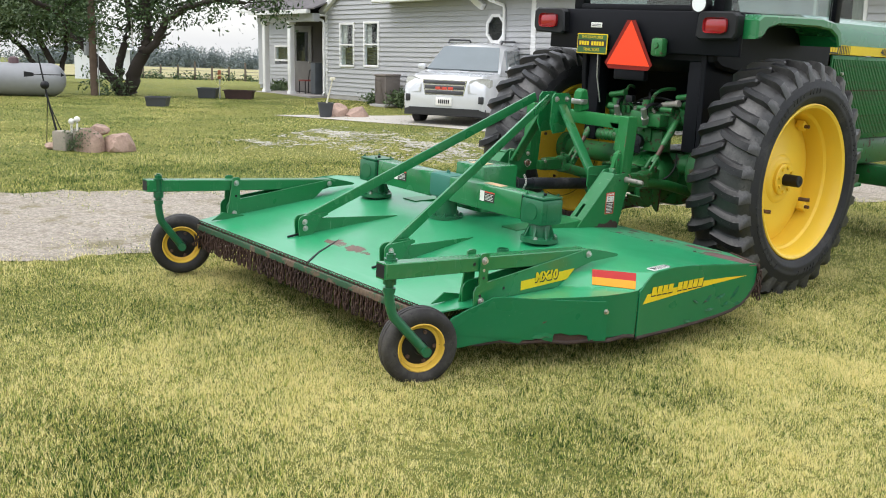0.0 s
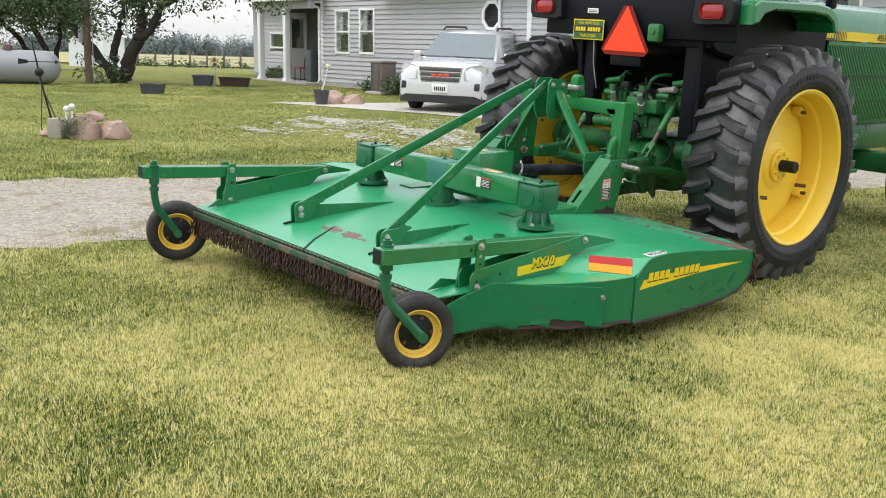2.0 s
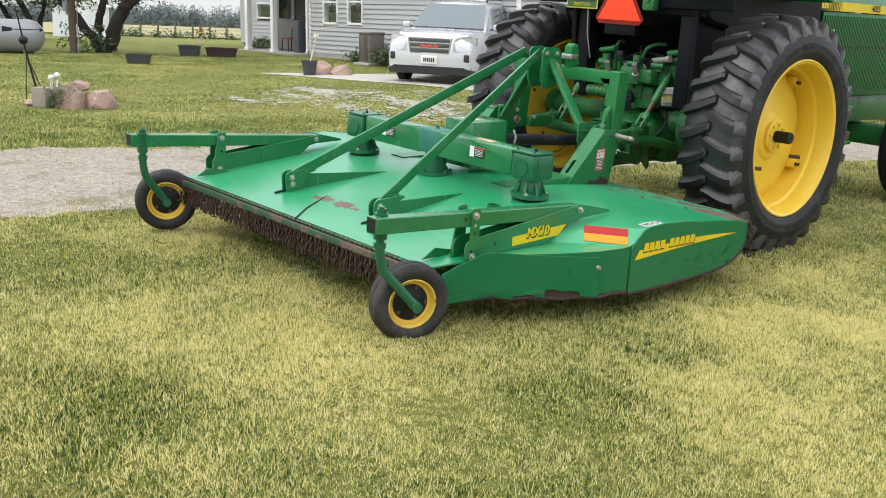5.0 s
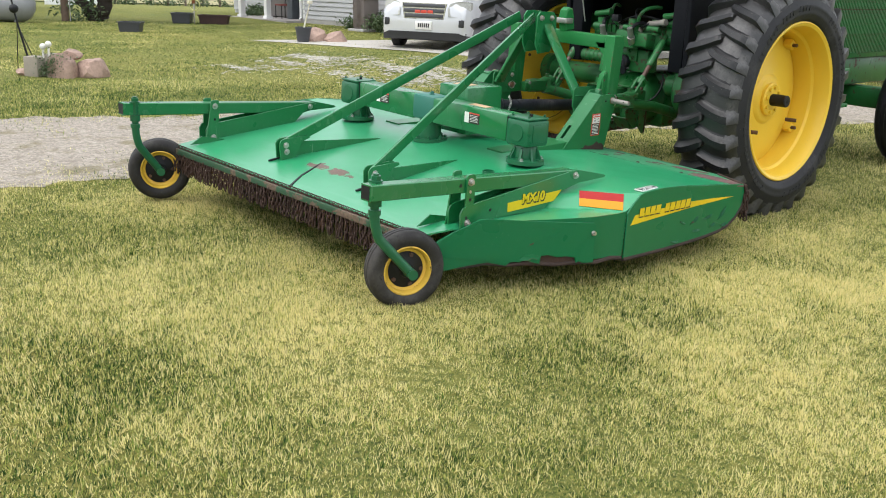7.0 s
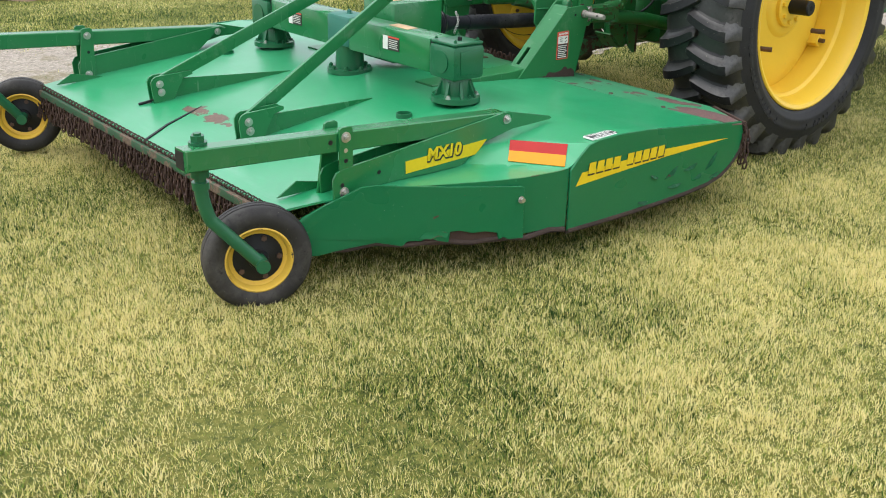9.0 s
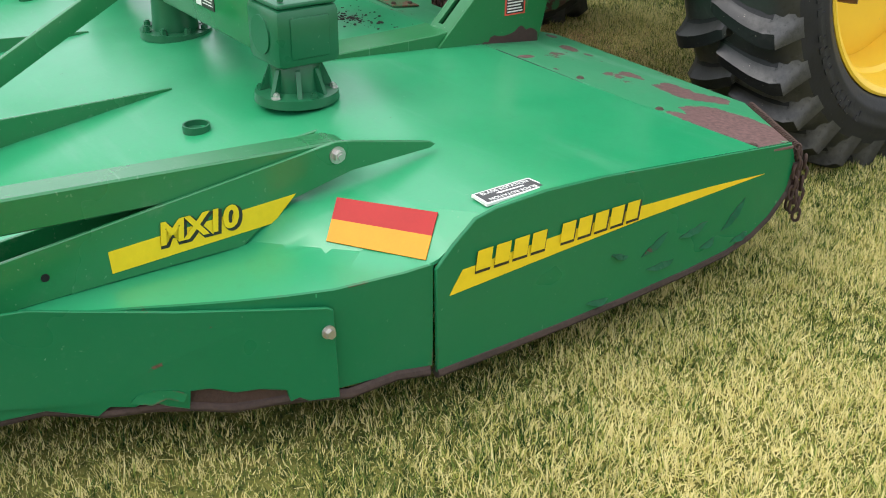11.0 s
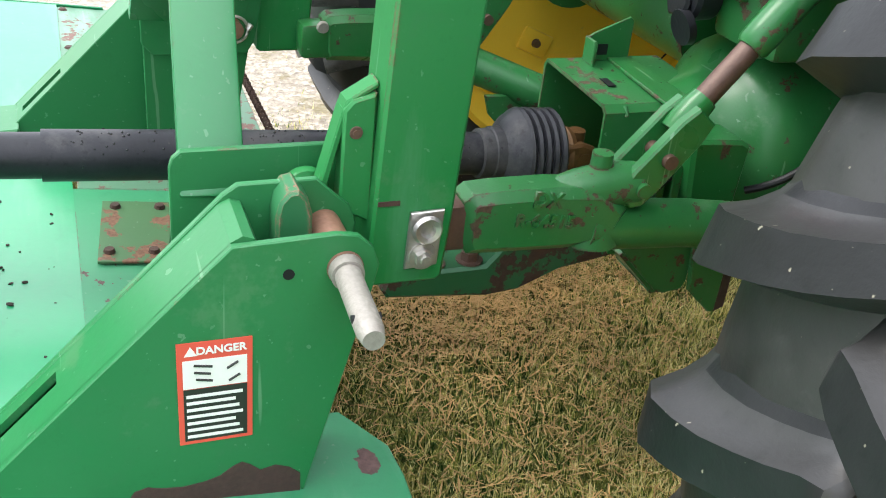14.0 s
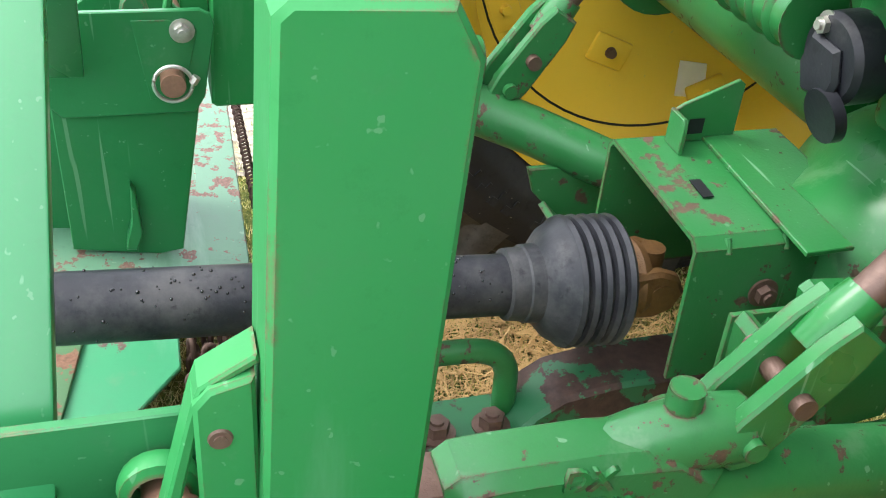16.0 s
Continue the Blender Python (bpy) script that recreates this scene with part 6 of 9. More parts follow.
    if s < 0:
        # the left link slants in towards the middle of the tractor
        run = [(-0.374, 5.575, 0.632), (-0.352, 5.65, 0.614), (-0.318, 5.72, 0.594), (-0.262, 5.81, 0.567), (-0.145, 6.05, 0.52), (-0.08, 6.20, 0.50)]
    pipe(bm, run, [0.040, 0.037, 0.036, 0.036, 0.036, 0.036], 24)
    part("link_bar", bm, M_TRAC, arm)
    bm = bmesh.new()
    box(bm, s * 0.374 - 0.026, s * 0.374 + 0.026, 5.30 if s > 0 else 5.345, 5.41, 0.616, 0.684, 0.010)
    if s > 0:
        part("slip_end", bm, M_PIN, arm, "sliding end worn to bare brown steel")
    else:
        slip = part("slip_end", bm, M_TRAC, arm)
        bm = bmesh.new()
        cyl(bm, (-0.348, 5.385, 0.680), (-0.340, 5.385, 0.680), 0.012, 0.010, 14)
        part("bolt", bm, M_PINEND, slip)
    if s == 1:
        writing("cast_mark", "DX", 0.030, M_TRAC, arm, face_right(0.4105, 5.500, 0.688, radians(-7)), 0.0028, "", 1.0, 0, 0.0006)
        writing("cast_mark", "R-64515", 0.026, M_TRAC, arm, face_right(0.4105, 5.500, 0.657, radians(-7)), 0.0028, "", 1.0, 0, 0.0006)
    # hanging drawbar frame
    hang = new("drawbar_hanger")
    hang.parent = tractor
    hang.matrix_basis = LEAN @ Matrix.Translation((HX, 0, 0))
    bm = bmesh.new()
    prism(bm, [(5.700, 0.560), (5.712, 0.520), (5.795, 0.432), (5.812, 0.425), (5.845, 0.430), (5.852, 0.445), (5.852, 0.56)], "x", s * 0.268, s * 0.280, 0.002)
    part("side_plate", bm, M_TRAC, hang)
    bm = bmesh.new()
    prism(bm, [(5.722, 0.500), (5.794, 0.424), (5.800, 0.430), (5.730, 0.506)], "x", s * 0.150, s * 0.2675, 0)
    box(bm, *sorted((s * 0.150, s * 0.2675)), 5.795, 5.850, 0.420, 0.428, 0)
    part("bottom_plate", bm, M_TRAC, hang)
    bm = bmesh.new()
    prism(bm, [(5.835, 0.56), (5.852, 0.432), (5.900, 0.386), (5.912, 0.384), (5.915, 0.56)], "x", s * 0.282, s * 0.294, 0.002)
    rear = part("rear_plate", bm, M_TRAC, hang)
    bm = bmesh.new()
    prism(bm, [(5.912, 0.384), (5.915, 0.56), (5.932, 0.56), (5.930, 0.392)], "x", s * 0.283, s * 0.293, 0.001)
    part("rusty_edge", bm, M_LIP, rear, "bare rusty edge")

# power take-off shield
sh = new("pto_shield")
sh.parent = tractor
sh.matrix_basis = LEAN
bm = bmesh.new()
prism(bm, [(-0.222, 0.500), (-0.218, 0.686), (-0.208, 0.697), (0.006, 0.694), (0.019, 0.683), (0.022, 0.509), (0.016, 0.509), (0.013, 0.680), (0.004, 0.688), (-0.206, 0.691), (-0.212, 0.684), (-0.216, 0.500)], "y", 5.735, 5.960, 0)
hood = part("hood_plate", bm, M_TRAC, sh, "folded green guard with paint worn at the edges")
for y0 in (5.775, 5.845):
    # pressed dimples along the bend
    bm = bmesh.new()
    cyl(bm, (0.010, y0, 0.691), (0.0195, y0, 0.676), 0.0045, 0.0038, 10)
    part("dimple", bm, M_TRAC, hood)
bm = bmesh.new()
prism(bm, [(-0.190, 5.845), (0.065, 5.834), (0.062, 5.893), (-0.190, 5.893)], "z", 0.697, 0.703, 0.001)
part("top_strip", bm, M_TRAC, sh)
bm = bmesh.new()
prism(bm, [(5.803, 0.697), (5.803, 0.742), (5.812, 0.748), (5.880, 0.776), (5.888, 0.770), (5.888, 0.697)], "x", -0.196, -0.190, 0.001)
prism(bm, [(-0.196, 0.697), (-0.196, 0.742), (-0.162, 0.742), (-0.158, 0.735), (-0.158, 0.697)], "y", 5.797, 5.803, 0.001)
tab = part("tab", bm, M_TRAC, sh, "bent upright tab with a slot")
bm = bmesh.new()
box(bm, -0.1895, -0.1885, 5.822, 5.842, 0.708, 0.728, 0)
part("slot", bm, M_DARK, tab)
for p, ax in (((0.022, 5.829, 0.622), (1, 0, 0)), ((0.022, 5.905, 0.612), (1, 0, 0)), ((0.00, 5.945, 0.700), (0, 0, 1))):
    bm = bmesh.new()
    hexbolt(bm, p, ax, 0.012, 0.010)
    part("bolt", bm, M_PIN, sh)
bm = bmesh.new()
prism(bm, [(-0.100, 5.783), (-0.062, 5.781), (-0.062, 5.795), (-0.100, 5.797)], "z", 0.6975, 0.6985)
part("slot", bm, M_DARK, sh)
bm = bmesh.new()
pipe(bm, bezier((0.195, 5.70, 0.60), (0.16, 5.78, 0.60), (0.12, 5.86, 0.66), 8), 0.006, 8)
part("cable", bm, M_DARK, tractor)

# drawbar with its hammer strap
bar_t = new("drawbar")
bar_t.parent = tractor
bm = bmesh.new()
prism(bm, [(5.41, 0.330), (5.40, 0.345), (5.41, 0.374), (5.590, 0.376), (5.615, 0.405), (5.650, 0.428), (5.720, 0.440), (5.84, 0.442), (6.6, 0.442), (6.6, 0.375), (5.86, 0.372), (5.74, 0.352), (5.66, 0.318), (5.60, 0.312)], "x", -0.130, -0.040, 0.006)
part("tongue", bm, enamel("drawbar_worn", (0.010, 0.10, 0.035), chip=1.22, rough=0.4, scale=1.0, chip_col=(0.032, 0.017, 0.013)), bar_t, "drawbar tongue worn to brown steel")
bm = bmesh.new()
pipe(bm, [(-0.095, 5.44, 0.376)] + bezier((-0.095, 5.44, 0.44), (-0.095, 5.445, 0.478), (-0.095, 5.50, 0.479), 8) + bezier((-0.095, 5.535, 0.478), (-0.095, 5.592, 0.476), (-0.095, 5.592, 0.425), 8) + [(-0.095, 5.592, 0.376)], 0.0155, 14)
part("strap", bm, M_TRAC, bar_t, "bent hammer strap")
for x, y in ((-0.066, 5.497), (-0.066, 5.568)):
    bm = bmesh.new()
    hexbolt(bm, (x, y, 0.376), (0, 0, 1), 0.0165, 0.016)
    part("bolt", bm, M_PIN, bar_t)

# hydraulic outlets and hoses
OUTLET = Matrix.Translation((0.045, -0.012, 0.050))
bm = bmesh.new()
cyl(bm, (-0.08, 5.93, 0.815), (-0.08, 6.20, 0.83), 0.044, None, 28)
cyl(bm, (-0.18, 5.98, 0.86), (-0.18, 6.2, 0.87), 0.040, None, 24)
part("outlet_body", bm, M_TRAC, tractor, m=OUTLET)
bm = bmesh.new()
cyl(bm, (-0.08, 5.893, 0.814), (-0.08, 5.900, 0.8145), 0.044, 0.050, 28)
cyl(bm, (-0.08, 5.900, 0.8145), (-0.08, 5.937, 0.817), 0.050, None, 28)
oc = part("outlet_cover", bm, M_PLASTIC, tractor, "black oval outlet cover", m=OUTLET)
bm = bmesh.new()
prism(bm, [(-0.118, 0.800), (-0.108, 0.836), (-0.060, 0.832), (-0.050, 0.800), (-0.058, 0.774), (-0.104, 0.770)], "y", 5.884, 5.896, 0.005)
part("cover_ridge", bm, M_PLASTIC, oc)
bm = bmesh.new()
cyl(bm, (-0.062, 5.888, 0.758), (-0.062, 5.900, 0.761), 0.030, 0.032, 24)
part("lid", bm, M_PLASTIC, oc, "hanging round lid")
bm = bmesh.new()
hexbolt(bm, (-0.097, 5.895, 0.846), (0, -1, 0), 0.010, 0.008)
part("bolt", bm, M_STEEL, oc)
bm = bmesh.new()
pts = [Vector((-0.090, 5.895, 0.884)).lerp(Vector((-0.46, 5.895, 0.884)), i / 90) for i in range(91)]
pipe(bm, pts, [0.0385 + (0.0055, 0.0038, 0.0, 0.0, 0.0, 0.0, 0.0, 0.0, 0.0038)[i % 9] for i in range(91)], 24)
part("ribbed_boot", bm, M_TRAC, tractor, "green ribbed cylinder boot")
for k, (x0, x1, z1) in enumerate(((-0.16, -0.20, 1.16), (0.08, 0.12, 1.14))):
    bm = bmesh.new()
    pipe(bm, bezier((x0, 5.86, 1.02), (x0 + 0.02, 5.72, 1.16), (x1, 5.92, z1), 10), 0.013, 8)
    part("hose", bm, M_DARK, tractor)
    bm = bmesh.new()
    cyl(bm, (x0 + 0.01, 5.80, 1.05), (x0 + 0.015, 5.77, 1.11), 0.020, None, 12)
    cyl(bm, (x0 - 0.01, 5.85, 0.99), (x0 + 0.01, 5.80, 1.05), 0.026, None, 12)
    part("coupler", bm, M_STEEL, tractor)
for x, y, z, r in ((-0.24, 5.90, 1.12, 0.04), (0.21, 5.92, 1.13, 0.035), (0.05, 5.86, 1.13, 0.03)):
    bm = bmesh.new()
    cyl(bm, (x, y, z - 0.06), (x, y, z + 0.04), r, None, 16)
    cyl(bm, (x - 0.05, y - 0.03, z - 0.02), (x + 0.05, y - 0.03, z - 0.02), r * 0.6, None, 12)
    part("valve", bm, M_TRAC, tractor)
bm = bmesh.new()
box(bm, 0.06, 0.20, 5.83, 5.95, 0.985, 1.08, 0.012)
part("valve_block", bm, M_TRAC, tractor)
hrng = random.Random(5)
for k in range(7):
    x0, x1 = hrng.uniform(-0.30, 0.30), hrng.uniform(-0.34, 0.34)
    bm = bmesh.new()
    pipe(bm, bezier((x0, 5.90, 1.10), (0.5 * (x0 + x1), 5.78 + 0.02 * k, hrng.uniform(1.14, 1.30)), (x1, 6.02, hrng.uniform(1.10, 1.26)), 12), hrng.choice((0.008, 0.011, 0.013)), 8)
    part("hose", bm, M_DARK if k % 3 else M_TRAC, tractor)
    bm = bmesh.new()
    cyl(bm, (x0, 5.90, 1.06), (x0, 5.895, 1.115), 0.017, None, 6)
    part("fitting", bm, M_PINEND if k % 2 else M_TRAC, tractor)
for k, (x0, z0) in enumerate(((-0.31, 1.20), (0.16, 1.16), (0.28, 1.22))):
    bm = bmesh.new()
    cyl(bm, (x0, 5.90, z0 - 0.02), (x0 + 0.13, 5.88, z0), 0.020, 0.020, 14)
    cyl(bm, (x0 + 0.13, 5.88, z0), (x0 + 0.155, 5.876, z0 + 0.004), 0.026, 0.022, 14)
    part("coupler", bm, M_PINEND if k == 1 else M_TRAC, tractor)
# left lower link's twin clevis is seen through the hitch; the red jack for the trailer plug
bm = bmesh.new()
box(bm, -0.12, -0.06, 5.83, 5.88, 1.14, 1.19, 0.008)
part("plug_socket", bm, M_DARK, tractor)

# quick hitch frame
qh = thing("quick_hitch", "green inverted-U quick hitch frame between tractor and mower", "hitch", MOWER)
M_QH = enamel("hitch_green", (0.008, 0.165, 0.036), chip=0.30, rough=0.40, fade=0.45, edge=0.20, streak=0.16, scratch=0.28, coat=0.0, spec=0.22)
for s in (1, -1):
    post = new("side_post")
    post.parent = qh
    post.matrix_basis = Matrix.Translation((HX if s > 0 else HX - 0.030, 0.0 if s > 0 else 0.030, 0.0))
    bm = bmesh.new()
    xa, xb = sorted((s * 0.380, s * 0.456))
    prism(bm, [(5.243, 0.618), (5.250, 0.613), (5.335, 0.613), (5.342, 0.620), (5.349, 0.71), (5.368, 1.060), (5.352, 1.090), (5.272, 1.093), (5.263, 1.085), (5.247, 0.71)], "x", xa, xb, 0.004)
    part("upright", bm, M_QH, post, "upright box post with scuffed faces")
    bm = bmesh.new()
    prism(bm, [(5.212, 0.836), (5.222, 0.848), (5.250, 0.856), (5.250, 0.692), (5.211, 0.712)], "x", s * 0.408, s * 0.436, 0.003)
    tab = part("hook_tab", bm, M_QH, post, "latch plate beside the hook, paint worn at the edge")
    bm = bmesh.new()
    prism(bm, [(5.180, 0.712), (5.211, 0.832), (5.216, 0.846), (5.252, 0.868), (5.254, 0.861), (5.222, 0.842), (5.218, 0.828), (5.190, 0.709)], "x", s * 0.400, s * 0.430, 0.002)
    part("hook_flange", bm, M_QH, post)
    bm = bmesh.new()
    cyl(bm, (s * 0.436, 5.227, 0.810), (s * 0.4380, 5.227, 0.810), 0.0080, 0.0072, 18)
    cyl(bm, (s * 0.4380, 5.227, 0.810), (s * 0.4392, 5.227, 0.810), 0.0042, None, 14)
    part("bolt", bm, M_PIN, post)
    bm = bmesh.new()
    box(bm, s * 0.456 if s > 0 else s * 0.4575, s * 0.4575 if s > 0 else s * 0.456, 5.252, 5.279, 0.7235, 0.7295, 0)
    part("rub_mark", bm, M_RUST, post)
    bm = bmesh.new()
    prism(bm, [(5.289, 0.637), (5.292, 0.714), (5.335, 0.716), (5.331, 0.640)], "x", s * 0.4565, s * 0.4625, 0.0015)
    part("latch_plate", bm, M_STEEL, post, "bare zinc latch plate with two bolts")
    bm = bmesh.new()
    lathe(bm, [(0.011, 0.0), (0.018, 0.004), (0.0195, 0.008), (0.016, 0.012), (0.010, 0.010), (0.008, 0.004), (0.0, 0.003)], 20, Matrix.Translation((s * 0.4625, 5.312, 0.694)) @ Matrix.Rotation(s * radians(90), 4, "Y"))
    part("ring_bolt", bm, M_STEEL, post)
    bm = bmesh.new()
    hexbolt(bm, (s * 0.4625, 5.311, 0.655), (s, 0, 0), 0.012, 0.009)
    part("bolt", bm, M_STEEL, post)
    bm = bmesh.new()
    prism(bm, [(s * 0.381, 1.04), (s * 0.381, 0.93), (s * 0.280, 1.04)], "y", 5.285, 5.345, 0.003)
    part("corner_gusset", bm, M_QH, post)
    bm = bmesh.new()
    lathe(bm, [(0.020, -0.012), (0.028, -0.008), (0.030, 0.0), (0.028, 0.008), (0.020, 0.012), (0.020, -0.012)], 20, Matrix.Translation((s * 0.375, 5.185, 0.712)) @ Matrix.Rotation(radians(90), 4, "Y"))
    part("hook_bush", bm, M_QH, post)
frame_top = Matrix.Translation((HX, 0.015, 0.0))
bm = bmesh.new()
box(bm, -0.381, 0.381, 5.270, 5.350, 1.000, 1.083, 0.006)
part("crossbar", bm, M_QH, qh, m=frame_top)
bm = bmesh.new()
prism(bm, [(5.265, 1.08), (5.245, 1.16), (5.255, 1.215), (5.285, 1.235), (5.32, 1.225), (5.335, 1.185), (5.355, 1.09)], "x", -0.033, 0.033, 0.008)
part("top_hook", bm, M_QH, qh, "cast upper hook", m=frame_top)
bm = bmesh.new()
box(bm, -0.050, 0.050, 5.235, 5.310, 1.130, 1.165, 0.006)
part("hook_latch", bm, M_STEEL, qh, m=frame_top)
bm = bmesh.new()
bar(bm, (0.350, 5.272, 0.86), (0.367, 5.268, 0.96), 0.010, 0.030, 0.003)
part("latch_handle", bm, M_QH, qh, m=frame_top)

# ---- cab, fenders, lamps ----
bm = bmesh.new()
prism(bm, [(5.90, 1.42), (5.83, 1.46), (5.80, 1.78), (5.84, 1.80), (7.35, 1.80), (7.35, 1.15), (6.5, 1.10), (6.3, 1.36)], "x", -0.62, 0.60, 0.02)
part("cab_base", bm, M_CAB, tractor, "black lower cab body")
bm = bmesh.new()
box(bm, -0.84, 0.80, 5.775, 5.815, 1.50, 1.785, 0.012)
part("rear_panel", bm, M_CAB, tractor, "black rear cab panel")
for s in (1, -1):
    bm = bmesh.new()
    prism(bm, [(5.80, 1.70), (5.82, 1.28), (5.84, 0.86 if s > 0 else 1.15), (6.6, 0.80 if s > 0 else 1.15), (7.3, 1.10), (7.3, 1.76), (5.9, 1.76)], "x", s * 0.50, s * 0.54, 0.006)
    part("inner_fender", bm, M_CAB, tractor, "black inner fender wall")
    bm = bmesh.new()
    prism(bm, [(5.80, 1.62), (5.80, 1.74), (5.86, 1.775), (6.60, 1.790), (6.78, 1.770), (6.88, 1.715), (6.915, 1.630), (6.905, 1.600), (6.865, 1.600), (6.83, 1.67), (6.74, 1.712), (6.55, 1.725), (6.05, 1.72), (5.93, 1.69), (5.87, 1.63)], "x", s * 0.60, s * 0.905, 0.012)
    part("fender", bm, M_HOOD, tractor, "rounded green fender")
    lamp = new("tail_lamp")
    lamp.parent = tractor
    bm = bmesh.new()
    lo_x = -0.08
    prism(bm, [(s * 0.575 + lo_x, 1.62), (s * 0.585 + lo_x, 1.76), (s * 0.61 + lo_x, 1.785), (s * 0.85 + lo_x, 1.785), (s * 0.885 + lo_x, 1.76), (s * 0.885 + lo_x, 1.65), (s * 0.86 + lo_x, 1.61), (s * 0.61 + lo_x, 1.60)], "y", 5.715, 5.80, 0.010)
    part("lamp_housing", bm, M_DARK, lamp)
    bm = bmesh.new()
    box(bm, s * 0.73 + lo_x - 0.088, s * 0.73 + lo_x + 0.088, 5.700, 5.722, 1.645, 1.745, 0.028)
    part("red_lens", bm, M_LAMP_RED, lamp, "dark red lens")
    # cab posts, windows
    bm = bmesh.new()
    box(bm, s * 0.60 - 0.045, s * 0.60 + 0.045, 5.80, 5.89, 1.78, 2.80, 0.012)
    part("cab_post", bm, M_CAB, tractor)
    bm = bmesh.new()
    box(bm, s * 0.64 - 0.03, s * 0.64 + 0.03, 7.22, 7.30, 1.78, 2.80, 0.012)
    part("cab_post", bm, M_CAB, tractor)
    bm = bmesh.new()
    box(bm, s * 0.63 - 0.003, s * 0.63 + 0.003, 5.89, 7.22, 1.80, 2.78, 0)
    ob = part("side_window", bm, M_GLASS, tractor)
    ob.visible_shadow = False
bm = bmesh.new()
box(bm, -0.555, 0.555, 5.835, 5.841, 1.82, 2.76, 0)
ob = part("rear_window", bm, M_GLASS, tractor)
ob.visible_shadow = False
bm = bmesh.new()
box(bm, -0.59, 0.59, 7.255, 7.261, 1.82, 2.76, 0)
ob = part("windscreen", bm, M_GLASS, tractor)
ob.visible_shadow = False
bm = bmesh.new()
box(bm, -0.58, 0.58, 5.80, 5.85, 1.775, 1.825, 0.008)
part("window_sill", bm, M_CAB, tractor)
bm = bmesh.new()
box(bm, -0.74, 0.74, 5.68, 7.42, 2.79, 2.98, 0.06)
part("roof", bm, M_HOOD, tractor, "green cab roof")
seat = new("seat")
seat.parent = tractor
bm = bmesh.new()
box(bm, -0.25, 0.25, 6.12, 6.24, 1.72, 2.32, 0.05)
part("backrest", bm, plain("seat_cloth", (0.05, 0.045, 0.04), 0.8, var=0.3), seat)
bm = bmesh.new()
box(bm, -0.25, 0.25, 6.12, 6.58, 1.70, 1.84, 0.05)
part("cushion", bm, plain("seat_cloth_brown", (0.05, 0.045, 0.04), 0.8, var=0.3), seat)
bm = bmesh.new()
lathe(bm, [(0.18, -0.012), (0.195, 0.0), (0.18, 0.012), (0.165, 0.0), (0.18, -0.012)], 32, Matrix.Translation((0, 6.80, 2.08)) @ Matrix.Rotation(radians(-30), 4, "X"))
cyl(bm, (0, 6.80, 2.08), (0, 7.0, 1.75), 0.025, None, 12)
part("steering_wheel", bm, M_DARK, tractor)
bm = bmesh.new()
cyl(bm, (0.50, 5.72, 1.832), (0.50, 5.80, 1.835), 0.062, 0.05, 28)
wl_ = part("work_lamp", bm, M_DARK, tractor)
bm = bmesh.new()
cyl(bm, (0.50, 5.7185, 1.832), (0.50, 5.725, 1.832), 0.053, None, 28)
part("lamp_glass", bm, M_LAMP_W, wl_, "round clear work lamp")

# the signs on the back of the cab
smv = thing("slow_vehicle_sign", "orange slow-vehicle triangle with dark red border on the cab", "sign", TRACTOR)
tri = [(-0.259, 1.412), (-0.224, 1.373), (0.124, 1.373), (0.159, 1.412), (-0.015, 1.713), (-0.085, 1.713)]
bm = bmesh.new()
prism(bm, tri, "y", 5.735, 5.738)
part("border", bm, M_SMV_EDGE, smv, "", 0)
bm = bmesh.new()
prism(bm, [(-0.238, 1.402), (0.138, 1.402), (-0.050, 1.712)], "y", 5.7325, 5.7345)
part("triangle", bm, M_SMV, smv, "", 0)
bm = bmesh.new()
box(bm, -0.180, 0.090, 5.745, 5.80, 1.30, 1.40, 0.01)
part("mount", bm, M_CAB, smv)
plate = thing("name_plate", "green and black name plate with yellow letters on the cab", "sign", TRACTOR @ Matrix.Translation((-0.03, 0, -0.012)))
bm = bmesh.new()
box(bm, -0.520, -0.236, 5.755, 5.760, 1.478, 1.622, 0.002)
part("plate", bm, M_DECAL_Y, plate, "", 0)
bm = bmesh.new()
box(bm, -0.512, -0.244, 5.7535, 5.7548, 1.486, 1.614, 0)
part("green_field", bm, plain("sign_green", (0.03, 0.12, 0.03), 0.4), plate, "", 0)
bm = bmesh.new()
box(bm, -0.512, -0.244, 5.7522, 5.7534, 1.528, 1.578, 0)
part("black_band", bm, M_DECAL_K, plate, "", 0)
for txt, z, sz in (("THIS FARM USES", 1.596, 0.028), ("", 1.553, 0.042), ("TRACTORS", 1.507, 0.030)):
    if txt:
        writing("lettering", txt, sz, M_DECAL_Y, plate, face_back(-0.378, 5.7518, z), 0.0004)
    else:
        name_bars("letter_bar", 9, 4, 0.235, 0.029, M_DECAL_Y, plate, face_back(-0.378, 5.7518, z), 0.0, 0.0004)
bm = bmesh.new()
box(bm, -0.44, -0.34, 5.768, 5.7735, 1.655, 1.690, 0.002)
lab = tagged(part("maker_label", bm, M_DECAL_W, tractor, "small white label"))
bm = bmesh.new()
for k in range(2):
    box(bm, -0.43, -0.35, 5.7672, 5.7678, 1.663 + 0.012 * k, 1.668 + 0.012 * k, 0)
part("print_block", bm, M_DECAL_K, lab, "", 0)
bm = bmesh.new()
box(bm, 0.155, 0.255, 5.70, 5.77, 1.475, 1.60, 0.02)
cyl(bm, (0.205, 5.70, 1.55), (0.205, 5.69, 1.55), 0.02, None, 10)
part("sign_socket", bm, M_TRAC, tractor, "green bracket block")
bm = bmesh.new()
pipe(bm, [(-0.375, 5.79, 1.48), (-0.372, 5.80, 1.3), (-0.36, 5.84, 1.12)], 0.005, 6)
